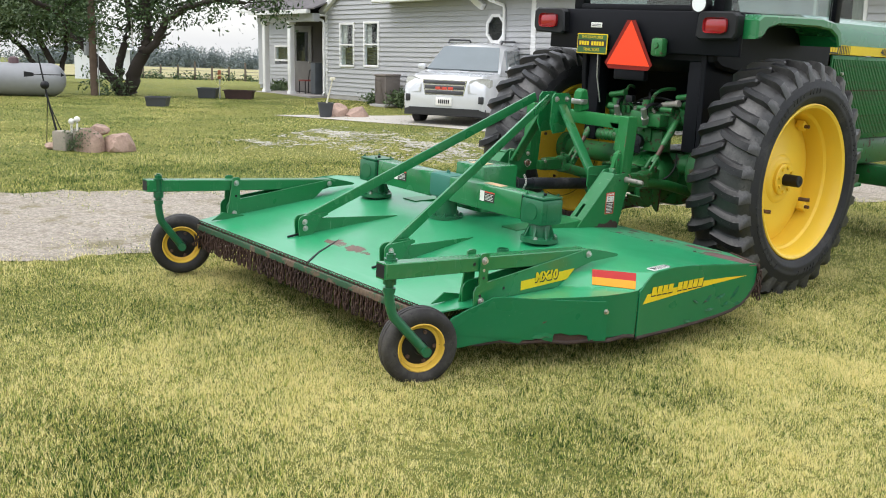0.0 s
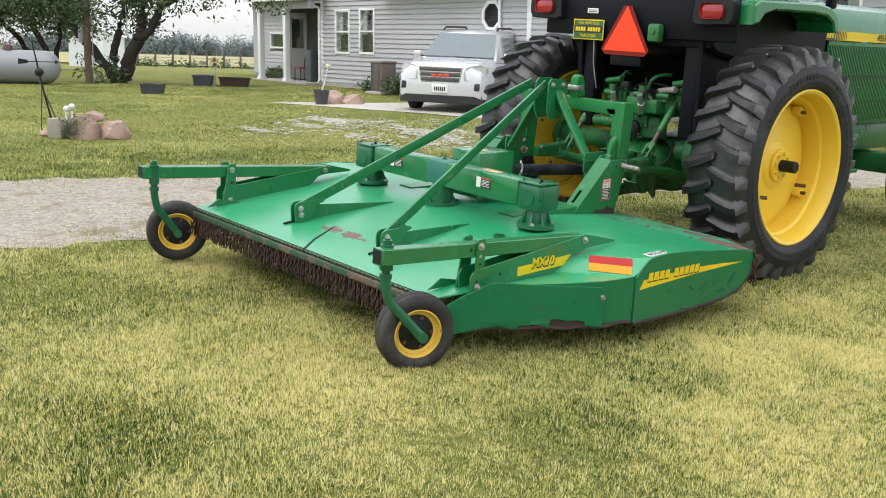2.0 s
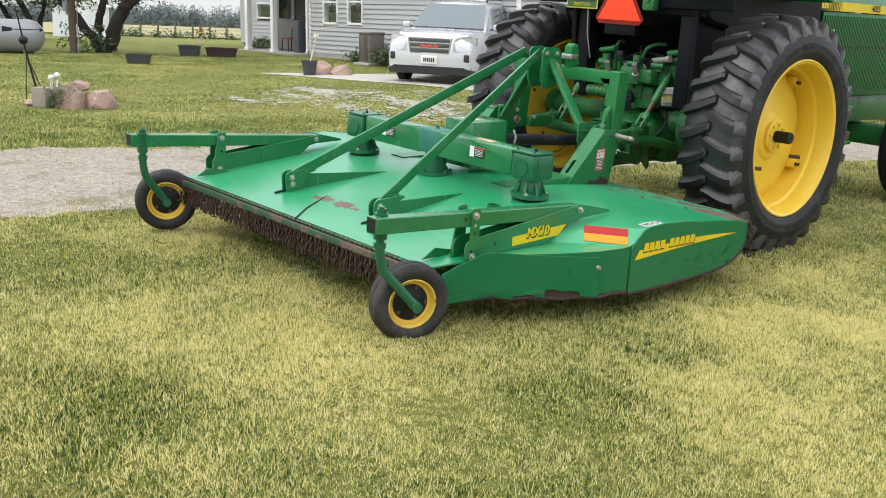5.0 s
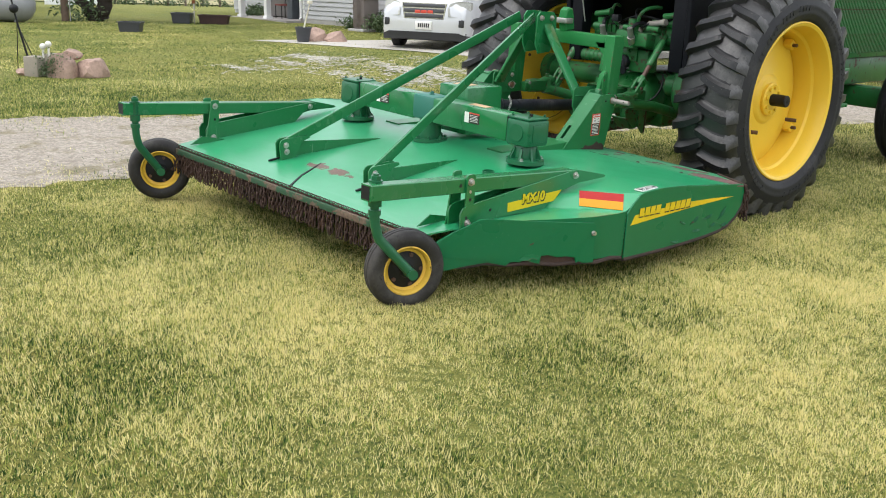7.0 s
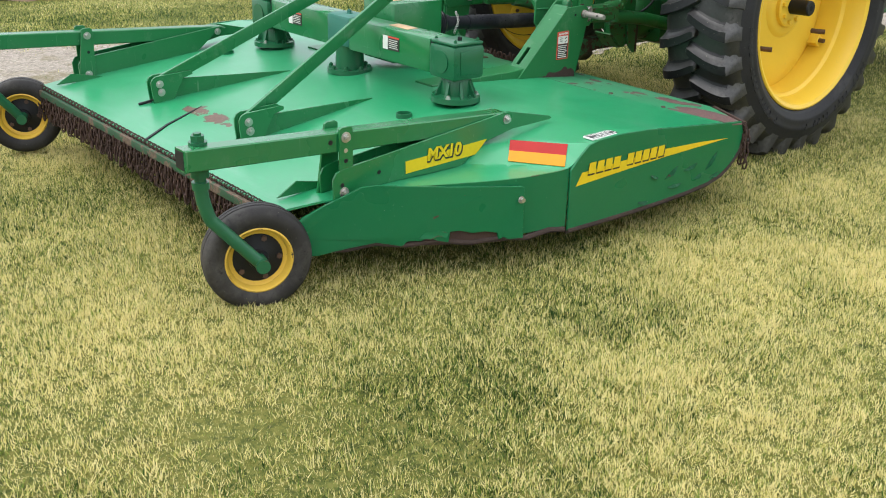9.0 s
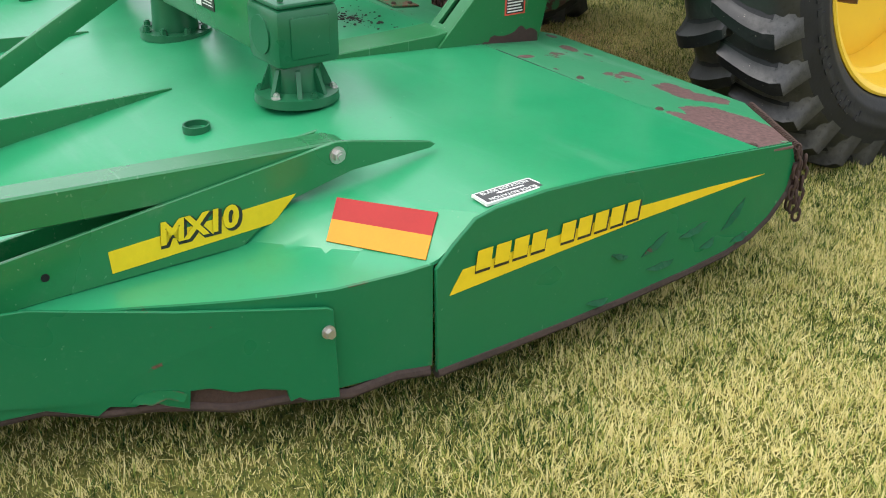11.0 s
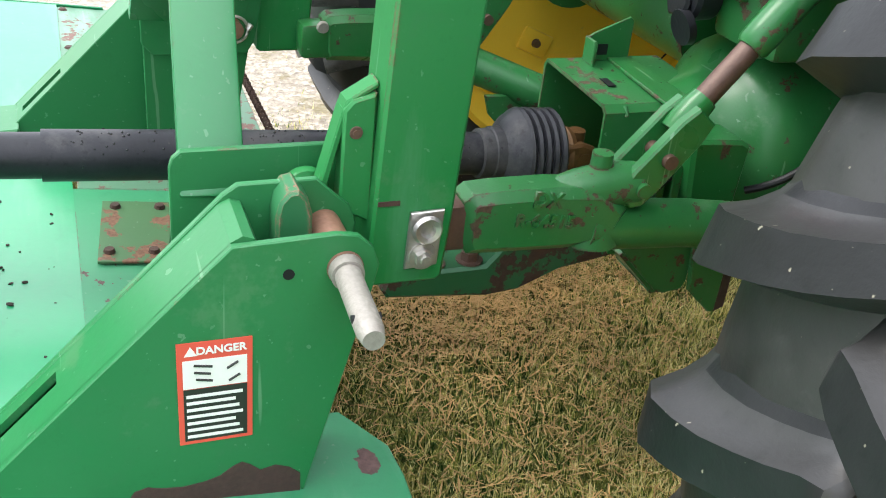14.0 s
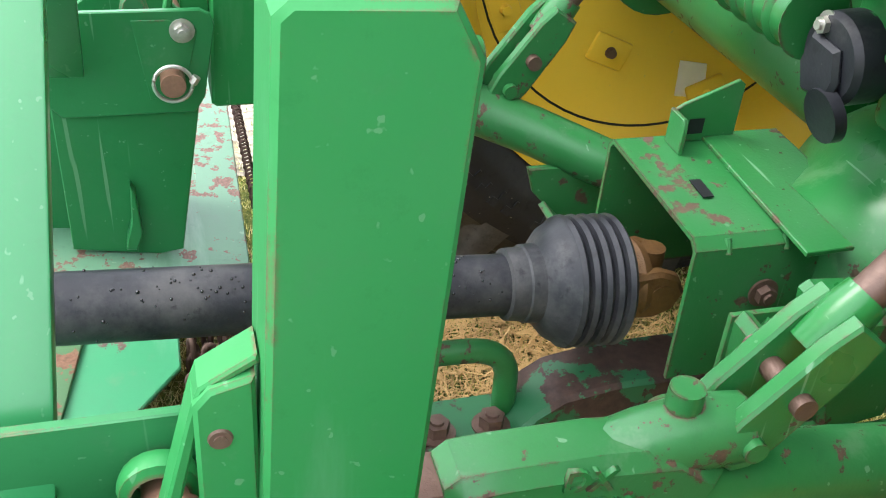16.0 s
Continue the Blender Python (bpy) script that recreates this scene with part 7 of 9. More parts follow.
part("wire", bm, M_STEEL, tractor)
# black frame posts that close the space under the cab
for s in (1, -1):
    bm = bmesh.new()
    box(bm, s * 0.44 - 0.055, s * 0.44 + 0.055, 5.84, 5.95, 0.84, 1.52, 0.012)
    part("cab_leg", bm, M_CAB, tractor, "black cab support")

# ---- hood, side screens, front axle ----
bm = bmesh.new()
prism(bm, [(-0.40, 1.60), (-0.40, 1.72), (-0.36, 1.80), (-0.26, 1.845), (0.26, 1.845), (0.36, 1.80), (0.40, 1.72), (0.40, 1.60)], "y", 7.42, 10.0, 0.01)
part("hood", bm, M_HOOD, tractor, "long green hood")
for s in (1, -1):
    bm = bmesh.new()
    prism(bm, [(7.42, 1.555), (7.42, 1.630), (9.98, 1.615), (9.98, 1.545)], "x", s * 0.401, s * 0.405)
    stripe = part("hood_stripe", bm, M_DECAL_Y, tractor, "yellow stripe with black bars", 0)
    if s == 1:
        name_bars("letter_bar", 9, 4, 0.40, 0.046, M_DECAL_Y, tractor, face_right(0.4105, 7.62, 1.593, radians(-0.4)), 0.0, 0.0005)
        bm = bmesh.new()
        prism(bm, [(7.40, 1.558), (7.40, 1.627), (7.84, 1.625), (7.84, 1.556)], "x", 0.4056, 0.4072)
        part("black_field", bm, M_DECAL_K, stripe, "", 0)
        for k in range(7):
            bm = bmesh.new()
            y = 7.86 + 0.028 * k
            box(bm, 0.4056, 0.4072, y, y + 0.016 - 0.0018 * k, 1.557, 1.625, 0)
            part("black_bar", bm, M_DECAL_K, stripe, "", 0)
        writing("model_number", "4055", 0.075, M_DECAL_K, stripe, face_right(0.4075, 8.66, 1.587, radians(-0.4)), 0.0005, "", 1.1, 0, 0.0015)
    bm = bmesh.new()
    box(bm, s * 0.385 - 0.01, s * 0.385 + 0.01, 7.78, 9.9, 0.86, 1.545, 0.004)
    screen = part("side_screen", bm, M_TRAC, tractor, "green side screen of upright slats")
    bm = bmesh.new()
    box(bm, s * 0.397, s * 0.407, 7.80, 7.812, 0.90, 1.515, 0)
    slat = part("slat", bm, M_TRAC, screen, "", 0)
    for k in range(1, 76):
        copy_part(slat, Matrix.Translation((0, 0.0275 * k, 0)))
    bm = bmesh.new()
    cyl(bm, (s * 0.40, 7.93, 1.40), (s * 0.425, 7.93, 1.40), 0.012, None, 10)
    part("latch", bm, M_STEEL, screen)
    bm = bmesh.new()
    box(bm, s * 0.30 - 0.05, s * 0.30 + 0.05, 7.3, 7.76, 0.75, 1.50, 0.02)
    part("engine_side", bm, M_CAB, tractor)
    # step and frame rail
    bm = bmesh.new()
    box(bm, s * 0.30 - 0.04, s * 0.30 + 0.04, 6.9, 10.2, 0.62, 0.86, 0.02)
    part("frame_rail", bm, M_TRAC, tractor)
    bm = bmesh.new()
    box(bm, s * 0.44 - 0.01, s * 0.44 + 0.01, 7.5, 7.9, 0.52, 1.1, 0.004)
    ladder = part("step_ladder", bm, M_TRAC, tractor)
    for y0, z0 in ((7.55, 0.52), (7.50, 0.80)):
        bm = bmesh.new()
        box(bm, s * 0.585 - 0.135, s * 0.585 + 0.135, y0, y0 + 0.35, z0, z0 + 0.03, 0.008)
        part("step", bm, M_TRAC, ladder)
    # front wheel
    c = Matrix.Translation((s * 0.80, 8.95, 0.455))
    bm = bmesh.new()
    lathe(bm, [(0.24, s * 0.10), (0.28, s * 0.125), (0.36, s * 0.14), (0.42, s * 0.125), (0.458, s * 0.09), (0.465, s * 0.06), (0.452, s * 0.055), (0.452, s * 0.03), (0.47, s * 0.02), (0.47, -s * 0.02), (0.452, -s * 0.03), (0.452, -s * 0.055), (0.465, -s * 0.06), (0.458, -s * 0.09), (0.42, -s * 0.125), (0.36, -s * 0.14), (0.28, -s * 0.125), (0.24, -s * 0.10)], 56, xm)
    ft = part("front_tyre", bm, M_TYRE, tractor, "ribbed front tyre", 40, c)
    bm = bmesh.new()
    lathe(bm, [(0.245, s * 0.098), (0.255, s * 0.11), (0.245, s * 0.118), (0.225, s * 0.09), (0.215, s * 0.03), (0.12, s * 0.02), (0.0, s * 0.05)], 40, xm)
    part("front_rim", bm, M_YELLOW, tractor, "yellow front rim", 35, c)
bm = bmesh.new()
box(bm, -0.30, 0.30, 7.2, 9.9, 0.70, 1.50, 0.03)
part("engine", bm, M_TRAC, tractor)
bm = bmesh.new()
box(bm, -0.27, 0.27, 6.70, 8.60, 0.36, 0.74, 0.05)
box(bm, -0.22, 0.30, 6.70, 7.30, 0.70, 1.05, 0.04)
part("transmission", bm, M_TRAC, tractor, "dark greasy green transmission case")
bm = bmesh.new()
box(bm, -0.72, 0.72, 8.85, 9.05, 0.42, 0.60, 0.03)
part("front_axle", bm, M_TRAC, tractor)
bm = bmesh.new()
box(bm, -0.36, 0.36, 9.98, 10.05, 0.75, 1.80, 0.03)
part("grille", bm, M_CAB, tractor)

# ---- ground sheet, gravel and grass ----
gx = sorted(set([-900, -600, -420, -300, -220, -160, -120, -90, -75, -62, -52, -46] + [-42 + i for i in range(0, 58)] + [20, 30, 45, 70, 110, 200, 400, 800]))
gy = sorted(set([-600, -300, -150, -80, -45, -25, -14] + [-8 + i for i in range(0, 40)] + [35, 40, 46, 54, 64, 78, 95, 120, 160, 220, 300, 420, 600, 900]))
X, Y = np.meshgrid(gx, gy)
Z = ground_z(X, Y) + 0.012 * np.sin(1.7 * X + 0.6 * Y) * np.sin(1.1 * Y)
me = bpy.data.meshes.new("ground")
W = len(gx)
me.from_pydata(np.stack([X.ravel(), Y.ravel(), Z.ravel()], 1).tolist(), [], [(j * W + i, j * W + i + 1, (j + 1) * W + i + 1, (j + 1) * W + i) for j in range(len(gy) - 1) for i in range(W - 1)])
me.materials.append(M_LAWN)
me.shade_smooth()
ground = tagged(new("ground", me), "mown lawn in green and straw-coloured patches", "lawn", "", "structure")


def strip(name, rows, mat, label, lift=0.004, kind="structure", category="road"):
    """A sheet over the ground through rows of plan points."""
    v, f, k = [], [], len(rows[0])
    for r in rows:
        for x, y in r:
            v.append((x, y, float(ground_z(x, y)) + 0.012 * math.sin(1.7 * x + 0.6 * y) * math.sin(1.1 * y) + lift))
    for j in range(len(rows) - 1):
        for i in range(k - 1):
            f.append((j * k + i, j * k + i + 1, (j + 1) * k + i + 1, (j + 1) * k + i))
    me = bpy.data.meshes.new(name)
    me.from_pydata(v, [], f)
    me.materials.append(mat)
    me.shade_smooth()
    return tagged(new(name, me), label, category, "", kind)


rows = []
for j in range(520):
    y = -14 + 0.0775 * j
    a, b = drive_edges(y)
    rows.append([(a + (b - a) * i / 10, y) for i in range(11)])
drive = strip("gravel_drive", rows, M_GRAVEL, "pale gravel farm drive with ragged grassy edges", 0.007)

# scattered gravel on the old lane towards the parked car
v, f = [], []
step = 0.045
for i in range(59, 202):
    for j in range(118):
        s_, t_ = i * step, (j - 59) * step
        cx, cy = -16.0 + s_ * 0.82 + t_ * 0.50, 7.9 + s_ * 0.40 - t_ * 0.86
        w = 1.0 - abs(t_) / 2.7
        nz = noise.fractal((cx * 0.55, cy * 1.1, 4.0), 1.0, 2.0, 4) + 0.9 * noise.noise((cx * 4, cy * 4, 1)) + 1.3 * noise.noise((cx * 15, cy * 15, 2))
        if nz * 0.7 + w * 0.75 > 0.74:
            k = len(v)
            for dx, dy in ((0, 0), (step * 0.82, step * 0.40), (step * 1.32, -step * 0.46), (step * 0.5, -step * 0.86)):
                x, y = cx + dx + 0.03 * noise.noise((cx * 9, cy * 9, dx)), cy + dy + 0.03 * noise.noise((cx * 9, cy * 9, dy + 5))
                v.append((x, y, float(ground_z(x, y)) + 0.012 * math.sin(1.7 * x + 0.6 * y) * math.sin(1.1 * y) + 0.009))
            f.append((k, k + 1, k + 2, k + 3))
me = bpy.data.meshes.new("gravel_patches")
me.from_pydata(v, [], f)
me.materials.append(plain("white_gravel", (0.42, 0.395, 0.325), 0.9, var=0.5, scale=30, bump=0.8))
tagged(new("gravel_patches", me), "thin scattered white gravel in the grass", "gravel", "", "stuff")
rows = [[(-17.4 + 1.1 * i + 0.18 * j, 10.9 + 0.45 * i + 0.75 * j) for i in range(6)] for j in range(8)]
strip("concrete_slab", rows, plain("concrete", (0.42, 0.39, 0.34), 0.85, var=0.15, scale=6, bump=0.3), "pale concrete parking slab", 0.012, "structure", "pavement")


def blades(name, n, place, hmin, hmax, wid, seed, tri=False, side=0):
    """Many single blades of grass; place(rng, n) gives their feet."""
    rng = np.random.default_rng(seed)
    x, y = place(rng, n)
    a, b = drive_edges(y)
    jag = 0.60 * rng.random(len(x)) ** 2.5 * (0.3 + np.abs(np.sin(2.3 * y) + np.sin(5.9 * y + 1)))
    off = ((x > a - 0.05 - jag) | (x < b + 0.05 + jag)) | (rng.random(len(x)) < 0.012)
    if side:
        off &= (x > (a + b) / 2) if side > 0 else (x <= (a + b) / 2)
    x, y = x[off], y[off]
    n = len(x)
    z = ground_z(x, y) + 0.012 * np.sin(1.7 * x + 0.6 * y) * np.sin(1.1 * y) - 0.004
    clump = 0.5 + 0.5 * np.sin(7.1 * x + 2.0 * np.sin(3.3 * y)) * np.sin(6.3 * y + 1.7 * np.sin(4.1 * x))
    tuft = 0.5 + 0.5 * np.sin(31.0 * x + 3.0 * np.sin(17.0 * y)) * np.sin(29.0 * y + 2.5 * np.sin(13.0 * x))
    h = rng.uniform(hmin, hmax, n) * (0.34 + 0.25 * clump + 0.80 * tuft)
    th, lean = rng.uniform(0, 2 * np.pi, n), np.abs(rng.normal(0, 0.65, n)) + 0.12
    dx, dy = np.cos(th) * lean * h, np.sin(th) * lean * h
    h = h * np.clip(1.05 - 0.25 * lean, 0.35, 1)
    ph = th + rng.normal(np.pi / 2, 0.5, n)
    w = wid * rng.uniform(0.6, 1.3, n)
    px, py = np.cos(ph) * w, np.sin(ph) * w
    if tri:
        k = 3
        V = np.stack([np.stack([x - px, y - py, z], 1), np.stack([x + px, y + py, z], 1), np.stack([x + dx, y + dy, z + h], 1)], 1).reshape(-1, 3)
        base = np.arange(n) * 3
        loops = np.stack([base, base + 1, base + 2], 1).ravel()
        starts, totals = np.arange(n) * 3, np.full(n, 3)
    else:
        k = 5
        mx, my_, mz = x + dx * 0.38, y + dy * 0.38, z + h * 0.62
        V = np.stack([np.stack([x - px, y - py, z], 1), np.stack([x + px, y + py, z], 1), np.stack([mx + px * 0.8, my_ + py * 0.8, mz], 1), np.stack([mx - px * 0.8, my_ - py * 0.8, mz], 1), np.stack([x + dx, y + dy, z + h], 1)], 1).reshape(-1, 3)
        base = np.arange(n) * 5
        loops = np.stack([base, base + 1, base + 2, base + 3, base + 3, base + 2, base + 4], 1).ravel()
        starts = np.stack([np.arange(n) * 7, np.arange(n) * 7 + 4], 1).ravel()
        totals = np.tile([4, 3], n)
    me = bpy.data.meshes.new(name)
    me.vertices.add(len(V))
    me.vertices.foreach_set("co", V.astype(np.float32).ravel())
    me.loops.add(len(loops))
    me.loops.foreach_set("vertex_index", loops.astype(np.int32))
    me.polygons.add(len(starts))
    me.polygons.foreach_set("loop_start", starts.astype(np.int32))
    me.polygons.foreach_set("loop_total", totals.astype(np.int32))
    me.update(calc_edges=True)
    me.materials.append(M_BLADE_G if side < 0 else M_BLADE_D if name == "near_grass" else M_BLADE)
    return tagged(new(name, me), "dense short grass, green mixed with dry straw", "grass", "", "stuff")


def straw(name, n, place, seed):
    """Loose dry stalks lying on the mown ground."""
    rng = np.random.default_rng(seed)
    x, y = place(rng, n)
    z = ground_z(x, y) + rng.uniform(0.012, 0.040, n)
    th, ln, w = rng.uniform(0, 2 * np.pi, n), rng.uniform(0.012, 0.045, n), rng.uniform(0.0007, 0.0015, n)
    dx, dy, dz = np.cos(th) * ln, np.sin(th) * ln, rng.normal(0, 0.006, n)
    px, py = -np.sin(th) * w, np.cos(th) * w
    V = np.stack([np.stack([x - px, y - py, z], 1), np.stack([x + px, y + py, z], 1), np.stack([x + dx + px, y + dy + py, z + dz], 1), np.stack([x + dx - px, y + dy - py, z + dz], 1)], 1).reshape(-1, 3)
    me = bpy.data.meshes.new(name)
    me.from_pydata(V.tolist(), [], (np.arange(n)[:, None] * 4 + np.arange(4)).tolist())
    me.materials.append(plain("dry_straw", (0.42, 0.265, 0.10), 0.7, var=0.5, scale=60))
    return tagged(new(name, me), "loose dry straw on the lawn under the hitch", "straw", "", "stuff")


def rect(x0, x1, y0, y1):
    """Places in a rectangle with a soft edge."""
    return lambda rng, n: (rng.uniform(x0, x1, n) + rng.normal(0, 0.45, n), rng.uniform(y0, y1, n) + rng.normal(0, 0.45, n))


def wedge(r0, r1, a0, a1):
    """Places in a ring sector round the start of the walk; angles from ahead, to the left."""
    def f(rng, n):
        r = np.sqrt(rng.uniform(r0 * r0, r1 * r1, n))
        a = np.radians(rng.uniform(a0, a1, n) + rng.normal(0, 3.0, n))
        return -r * np.sin(a), r * np.cos(a)
    return f


blades("near_grass", 430000, rect(-6.2, -1.0, 2.3, 7.4), 0.015, 0.034, 0.0019, 11, True)
blades("hitch_grass", 80000, rect(-5.6, -3.0, 4.9, 6.9), 0.018, 0.040, 0.0014, 15)
blades("side_grass", 400000, wedge(2.2, 6.4, 8, 82), 0.016, 0.036, 0.0024, 12, True)
blades("yard_grass", 260000, wedge(6.4, 12.0, 10, 80), 0.018, 0.040, 0.0028, 13, True, 1)
blades("far_grass", 260000, wedge(6.4, 13.0, 10, 80), 0.018, 0.040, 0.0030, 17, True, -1)
blades("far_grass", 240000, wedge(13.0, 27.0, 18, 78), 0.014, 0.034, 0.0048, 14, True, -1)
straw("dry_straw", 3500, lambda rng, n: (rng.normal(-4.55, 0.34, n), rng.normal(5.80, 0.36, n)), 16)
straw("dry_straw", 9000, lambda rng, n: (rng.normal(-5.10, 0.20, n), rng.normal(5.82, 0.26, n)), 18)

# ---- the farmhouse ----
h_up = Vector((-0.0152, -0.0169, 0.9998)).normalized()
h_e1 = Vector((math.cos(radians(-3)), math.sin(radians(-3)), 0))
h_e1 = (h_e1 - h_up * h_e1.dot(h_up)).normalized()
h_e2 = h_up.cross(h_e1)
HOUSE = Matrix((h_e1, h_e2, h_up)).transposed().to_4x4()
HOUSE.translation = (-23.015, 16.203, 0.03)
house = thing("farmhouse", "white vinyl-sided farmhouse with a small porch and grey shingles", "house", HOUSE)
M_SIDING = plain("vinyl_siding", (0.40, 0.405, 0.412), 0.5, var=0.08, scale=3)
M_TRIM = plain("white_trim", (0.78, 0.78, 0.77), 0.45, var=0.06)
M_SHINGLE = plain("grey_shingles", (0.11, 0.10, 0.10), 0.9, var=0.4, scale=25, bump=0.6)
M_CURTAIN = plain("curtain", (0.55, 0.52, 0.47), 0.9, var=0.2, scale=8)
M_ROOM = plain("room_shade", (0.05, 0.05, 0.05), 0.9)


def siding(u0, u1, z0, z1, v, holes=(), gable=None, course=0.118, axis=0):
    """Lapped boards from z0 up to z1, each a little proud at its foot, left out where holes are."""
    bm = bmesh.new()
    k = 0
    z = z0
    while z < z1 - 0.01:
        zt = min(z + course, z1)
        lo, hi = u0, u1
        if gable:
            lo, hi = gable(z + course * 0.5)
        cuts = [(lo, hi)]
        for a, b, c, d in holes:
            if zt > c + 0.01 and z < d - 0.01:
                cuts = [q for p in cuts for q in ((p[0], min(p[1], a)), (max(p[0], b), p[1])) if q[1] - q[0] > 0.01]
        for a, b in cuts:
            p = [(a, v - 0.030, z), (b, v - 0.030, z), (b, v - 0.002, zt), (a, v - 0.002, zt), (a, v, z), (b, v, z)]
            if axis == 1:
                p = [(q[1], q[0], q[2]) for q in p]
            w = [bm.verts.new(q) for q in p]
            bm.faces.new((w[0], w[1], w[2], w[3]))
            bm.faces.new((w[4], w[5], w[1], w[0]))
        z += course
    return bm


def window(u0, u1, z0, z1, v, split=True, name="window"):
    w = new(name)
    w.parent = house
    t = 0.055
    bm = bmesh.new()
    box(bm, u0 - t, u0, v - 0.035, v + 0.06, z0 - t, z1 + t, 0.004)
    box(bm, u1, u1 + t, v - 0.035, v + 0.06, z0 - t, z1 + t, 0.004)
    box(bm, u0, u1, v - 0.035, v + 0.06, z1, z1 + t, 0.004)
    box(bm, u0 - 0.02, u1 + 0.02, v - 0.05, v + 0.06, z0 - t, z0, 0.004)
    part("frame", bm, M_TRIM, w)
    zs = [(z0, z1)] if not split else [(z0, (z0 + z1) / 2 - 0.02), ((z0 + z1) / 2 + 0.02, z1)]
    if split:
        bm = bmesh.new()
        box(bm, u0, u1, v - 0.02, v + 0.03, (z0 + z1) / 2 - 0.02, (z0 + z1) / 2 + 0.02, 0.003)
        part("sash_bar", bm, M_TRIM, w)
    for a, b in zs:
        bm = bmesh.new()
        box(bm, u0, u1, v + 0.010, v + 0.014, a, b, 0)
        pane = part("pane", bm, M_GLASS, w, "", 0)
        pane.visible_shadow = False
    bm = bmesh.new()
    n = 14
    for s_, e_ in ((u0, u0 + (u1 - u0) * 0.34), (u1 - (u1 - u0) * 0.30, u1)):
        vs = [[bm.verts.new((s_ + (e_ - s_) * i / n, v + 0.07 + 0.012 * math.sin(i * 2.1), q)) for q in (z0 + (z1 - z0) * 0.42, z1)] for i in range(n + 1)]
        for i in range(n):
            bm.faces.new((vs[i][0], vs[i + 1][0], vs[i + 1][1], vs[i][1]))
    if split:
        part("curtain", bm, M_CURTAIN, w)
    else:
        bm.free()
    # near-black board behind the pane stands in for the room's shade
    bm = bmesh.new()
    box(bm, u0 - 0.1, u1 + 0.1, v + 0.16, v + 0.18, z0 - 0.1, z1 + 0.1, 0)
    part("room_shade_board", bm, M_ROOM, w, "", 0)
    return w


holes = [(0.73, 1.33, 0.93, 1.97), (1.87, 2.46, 0.94, 1.99), (6.72, 7.25, 1.58, 2.08), (14.7, 15.5, 1.35, 2.22)]
part("front_wall", siding(0.0, 18.0, 0.12, 2.62, 0.0, holes), M_SIDING, house, "lapped white vinyl siding", 0)
part("gable_wall", siding(0.0, 18.0, 2.62, 4.3, 0.0, (), lambda z: (0.35 + (z - 2.62) * 1.75, 6.0 - (z - 2.62) * 1.75 * 0.0 - max(0, (z - 2.62)) * 1.6)), M_SIDING, house, "", 0)
bm = bmesh.new()
box(bm, 0.02, 18.0, 0.005, 0.16, 0.0, 0.9, 0)
box(bm, 0.02, 0.70, 0.005, 0.16, 0.9, 2.6, 0)
part("wall_core", bm, M_TRIM, house, "", 0)
bm = bmesh.new()
box(bm, -0.01, 18.0, -0.02, 0.05, 0.0, 0.12, 0)
part("foundation", bm, plain("foundation", (0.35, 0.34, 0.32), 0.9), house, "", 0)
for h in holes:
    if h[0] == 6.72:
        w = new("octagon_window")
        w.parent = house
        cu, cz, r = 6.985, 1.83, 0.27
        oc = [(cu + r * math.cos(math.pi / 8 + k * math.pi / 4) * 1.0, cz + r * math.sin(math.pi / 8 + k * math.pi / 4)) for k in range(8)]
        oo = [(cu + (r + 0.07) * math.cos(math.pi / 8 + k * math.pi / 4), cz + (r + 0.07) * math.sin(math.pi / 8 + k * math.pi / 4)) for k in range(8)]
        bm = bmesh.new()
        for k in range(8):
            a, b, c, d = oc[k], oc[(k + 1) % 8], oo[(k + 1) % 8], oo[k]
            prism(bm, [a, b, c, d], "y", -0.045, 0.02)
        part("frame", bm, M_TRIM, w)
        bm = bmesh.new()
        prism(bm, oc, "y", -0.015, -0.005)
        part("pane", bm, M_DGLASS, w, "", 0)
    else:
        window(*h, 0.0)
bm = bmesh.new()
box(bm, 8.10, 8.24, -0.03, 0.02, 0.1, 2.6, 0.004)
part("corner_trim", bm, M_TRIM, house)
bm = bmesh.new()
box(bm, -0.05, 0.06, -0.025, 0.05, 0.1, 2.4, 0.004)
part("corner_trim", bm, M_TRIM, house)
# eaves and gutters
bm = bmesh.new()
box(bm, 2.95, 18.2, -0.42, 0.02, 2.50, 2.53, 0.003)
part("soffit", bm, M_TRIM, house)
bm = bmesh.new()
prism(bm, [(-0.54, 2.48), (-0.54, 2.60), (-0.40, 2.60), (-0.40, 2.48), (-0.50, 2.46)], "x", 2.92, 18.3, 0.004)
part("gutter", bm, M_TRIM, house)
bm = bmesh.new()
prism(bm, [(-0.46, 2.60), (-0.46, 2.64), (4.5, 4.6), (4.5, 4.5)], "x", 3.0, 18.3, 0)
part("roof", bm, M_SHINGLE, house, "grey shingle roof")
bm = bmesh.new()
for a, b in (((-0.15, 2.30), (3.2, 4.25)), ((6.6, 2.30), (3.2, 4.25))):
    bar(bm, (a[0], -0.06, a[1]), (b[0], -0.06, b[1]), 0.16, 0.14, 0.004)
part("rake_board", bm, M_TRIM, house)
for u, z1 in ((-0.06, 2.25), (7.28, 2.48)):
    bm = bmesh.new()
    pipe(bm, [(u - 0.28, -0.36, z1 + 0.03), (u - 0.18, -0.34, z1 - 0.05), (u - 0.02, -0.07, z1 - 0.16), (u, -0.06, z1 - 0.24), (u, -0.06, 0.16), (u + 0.02, -0.12, 0.08)], 0.036, 8)
    part("downspout", bm, M_TRIM, house)
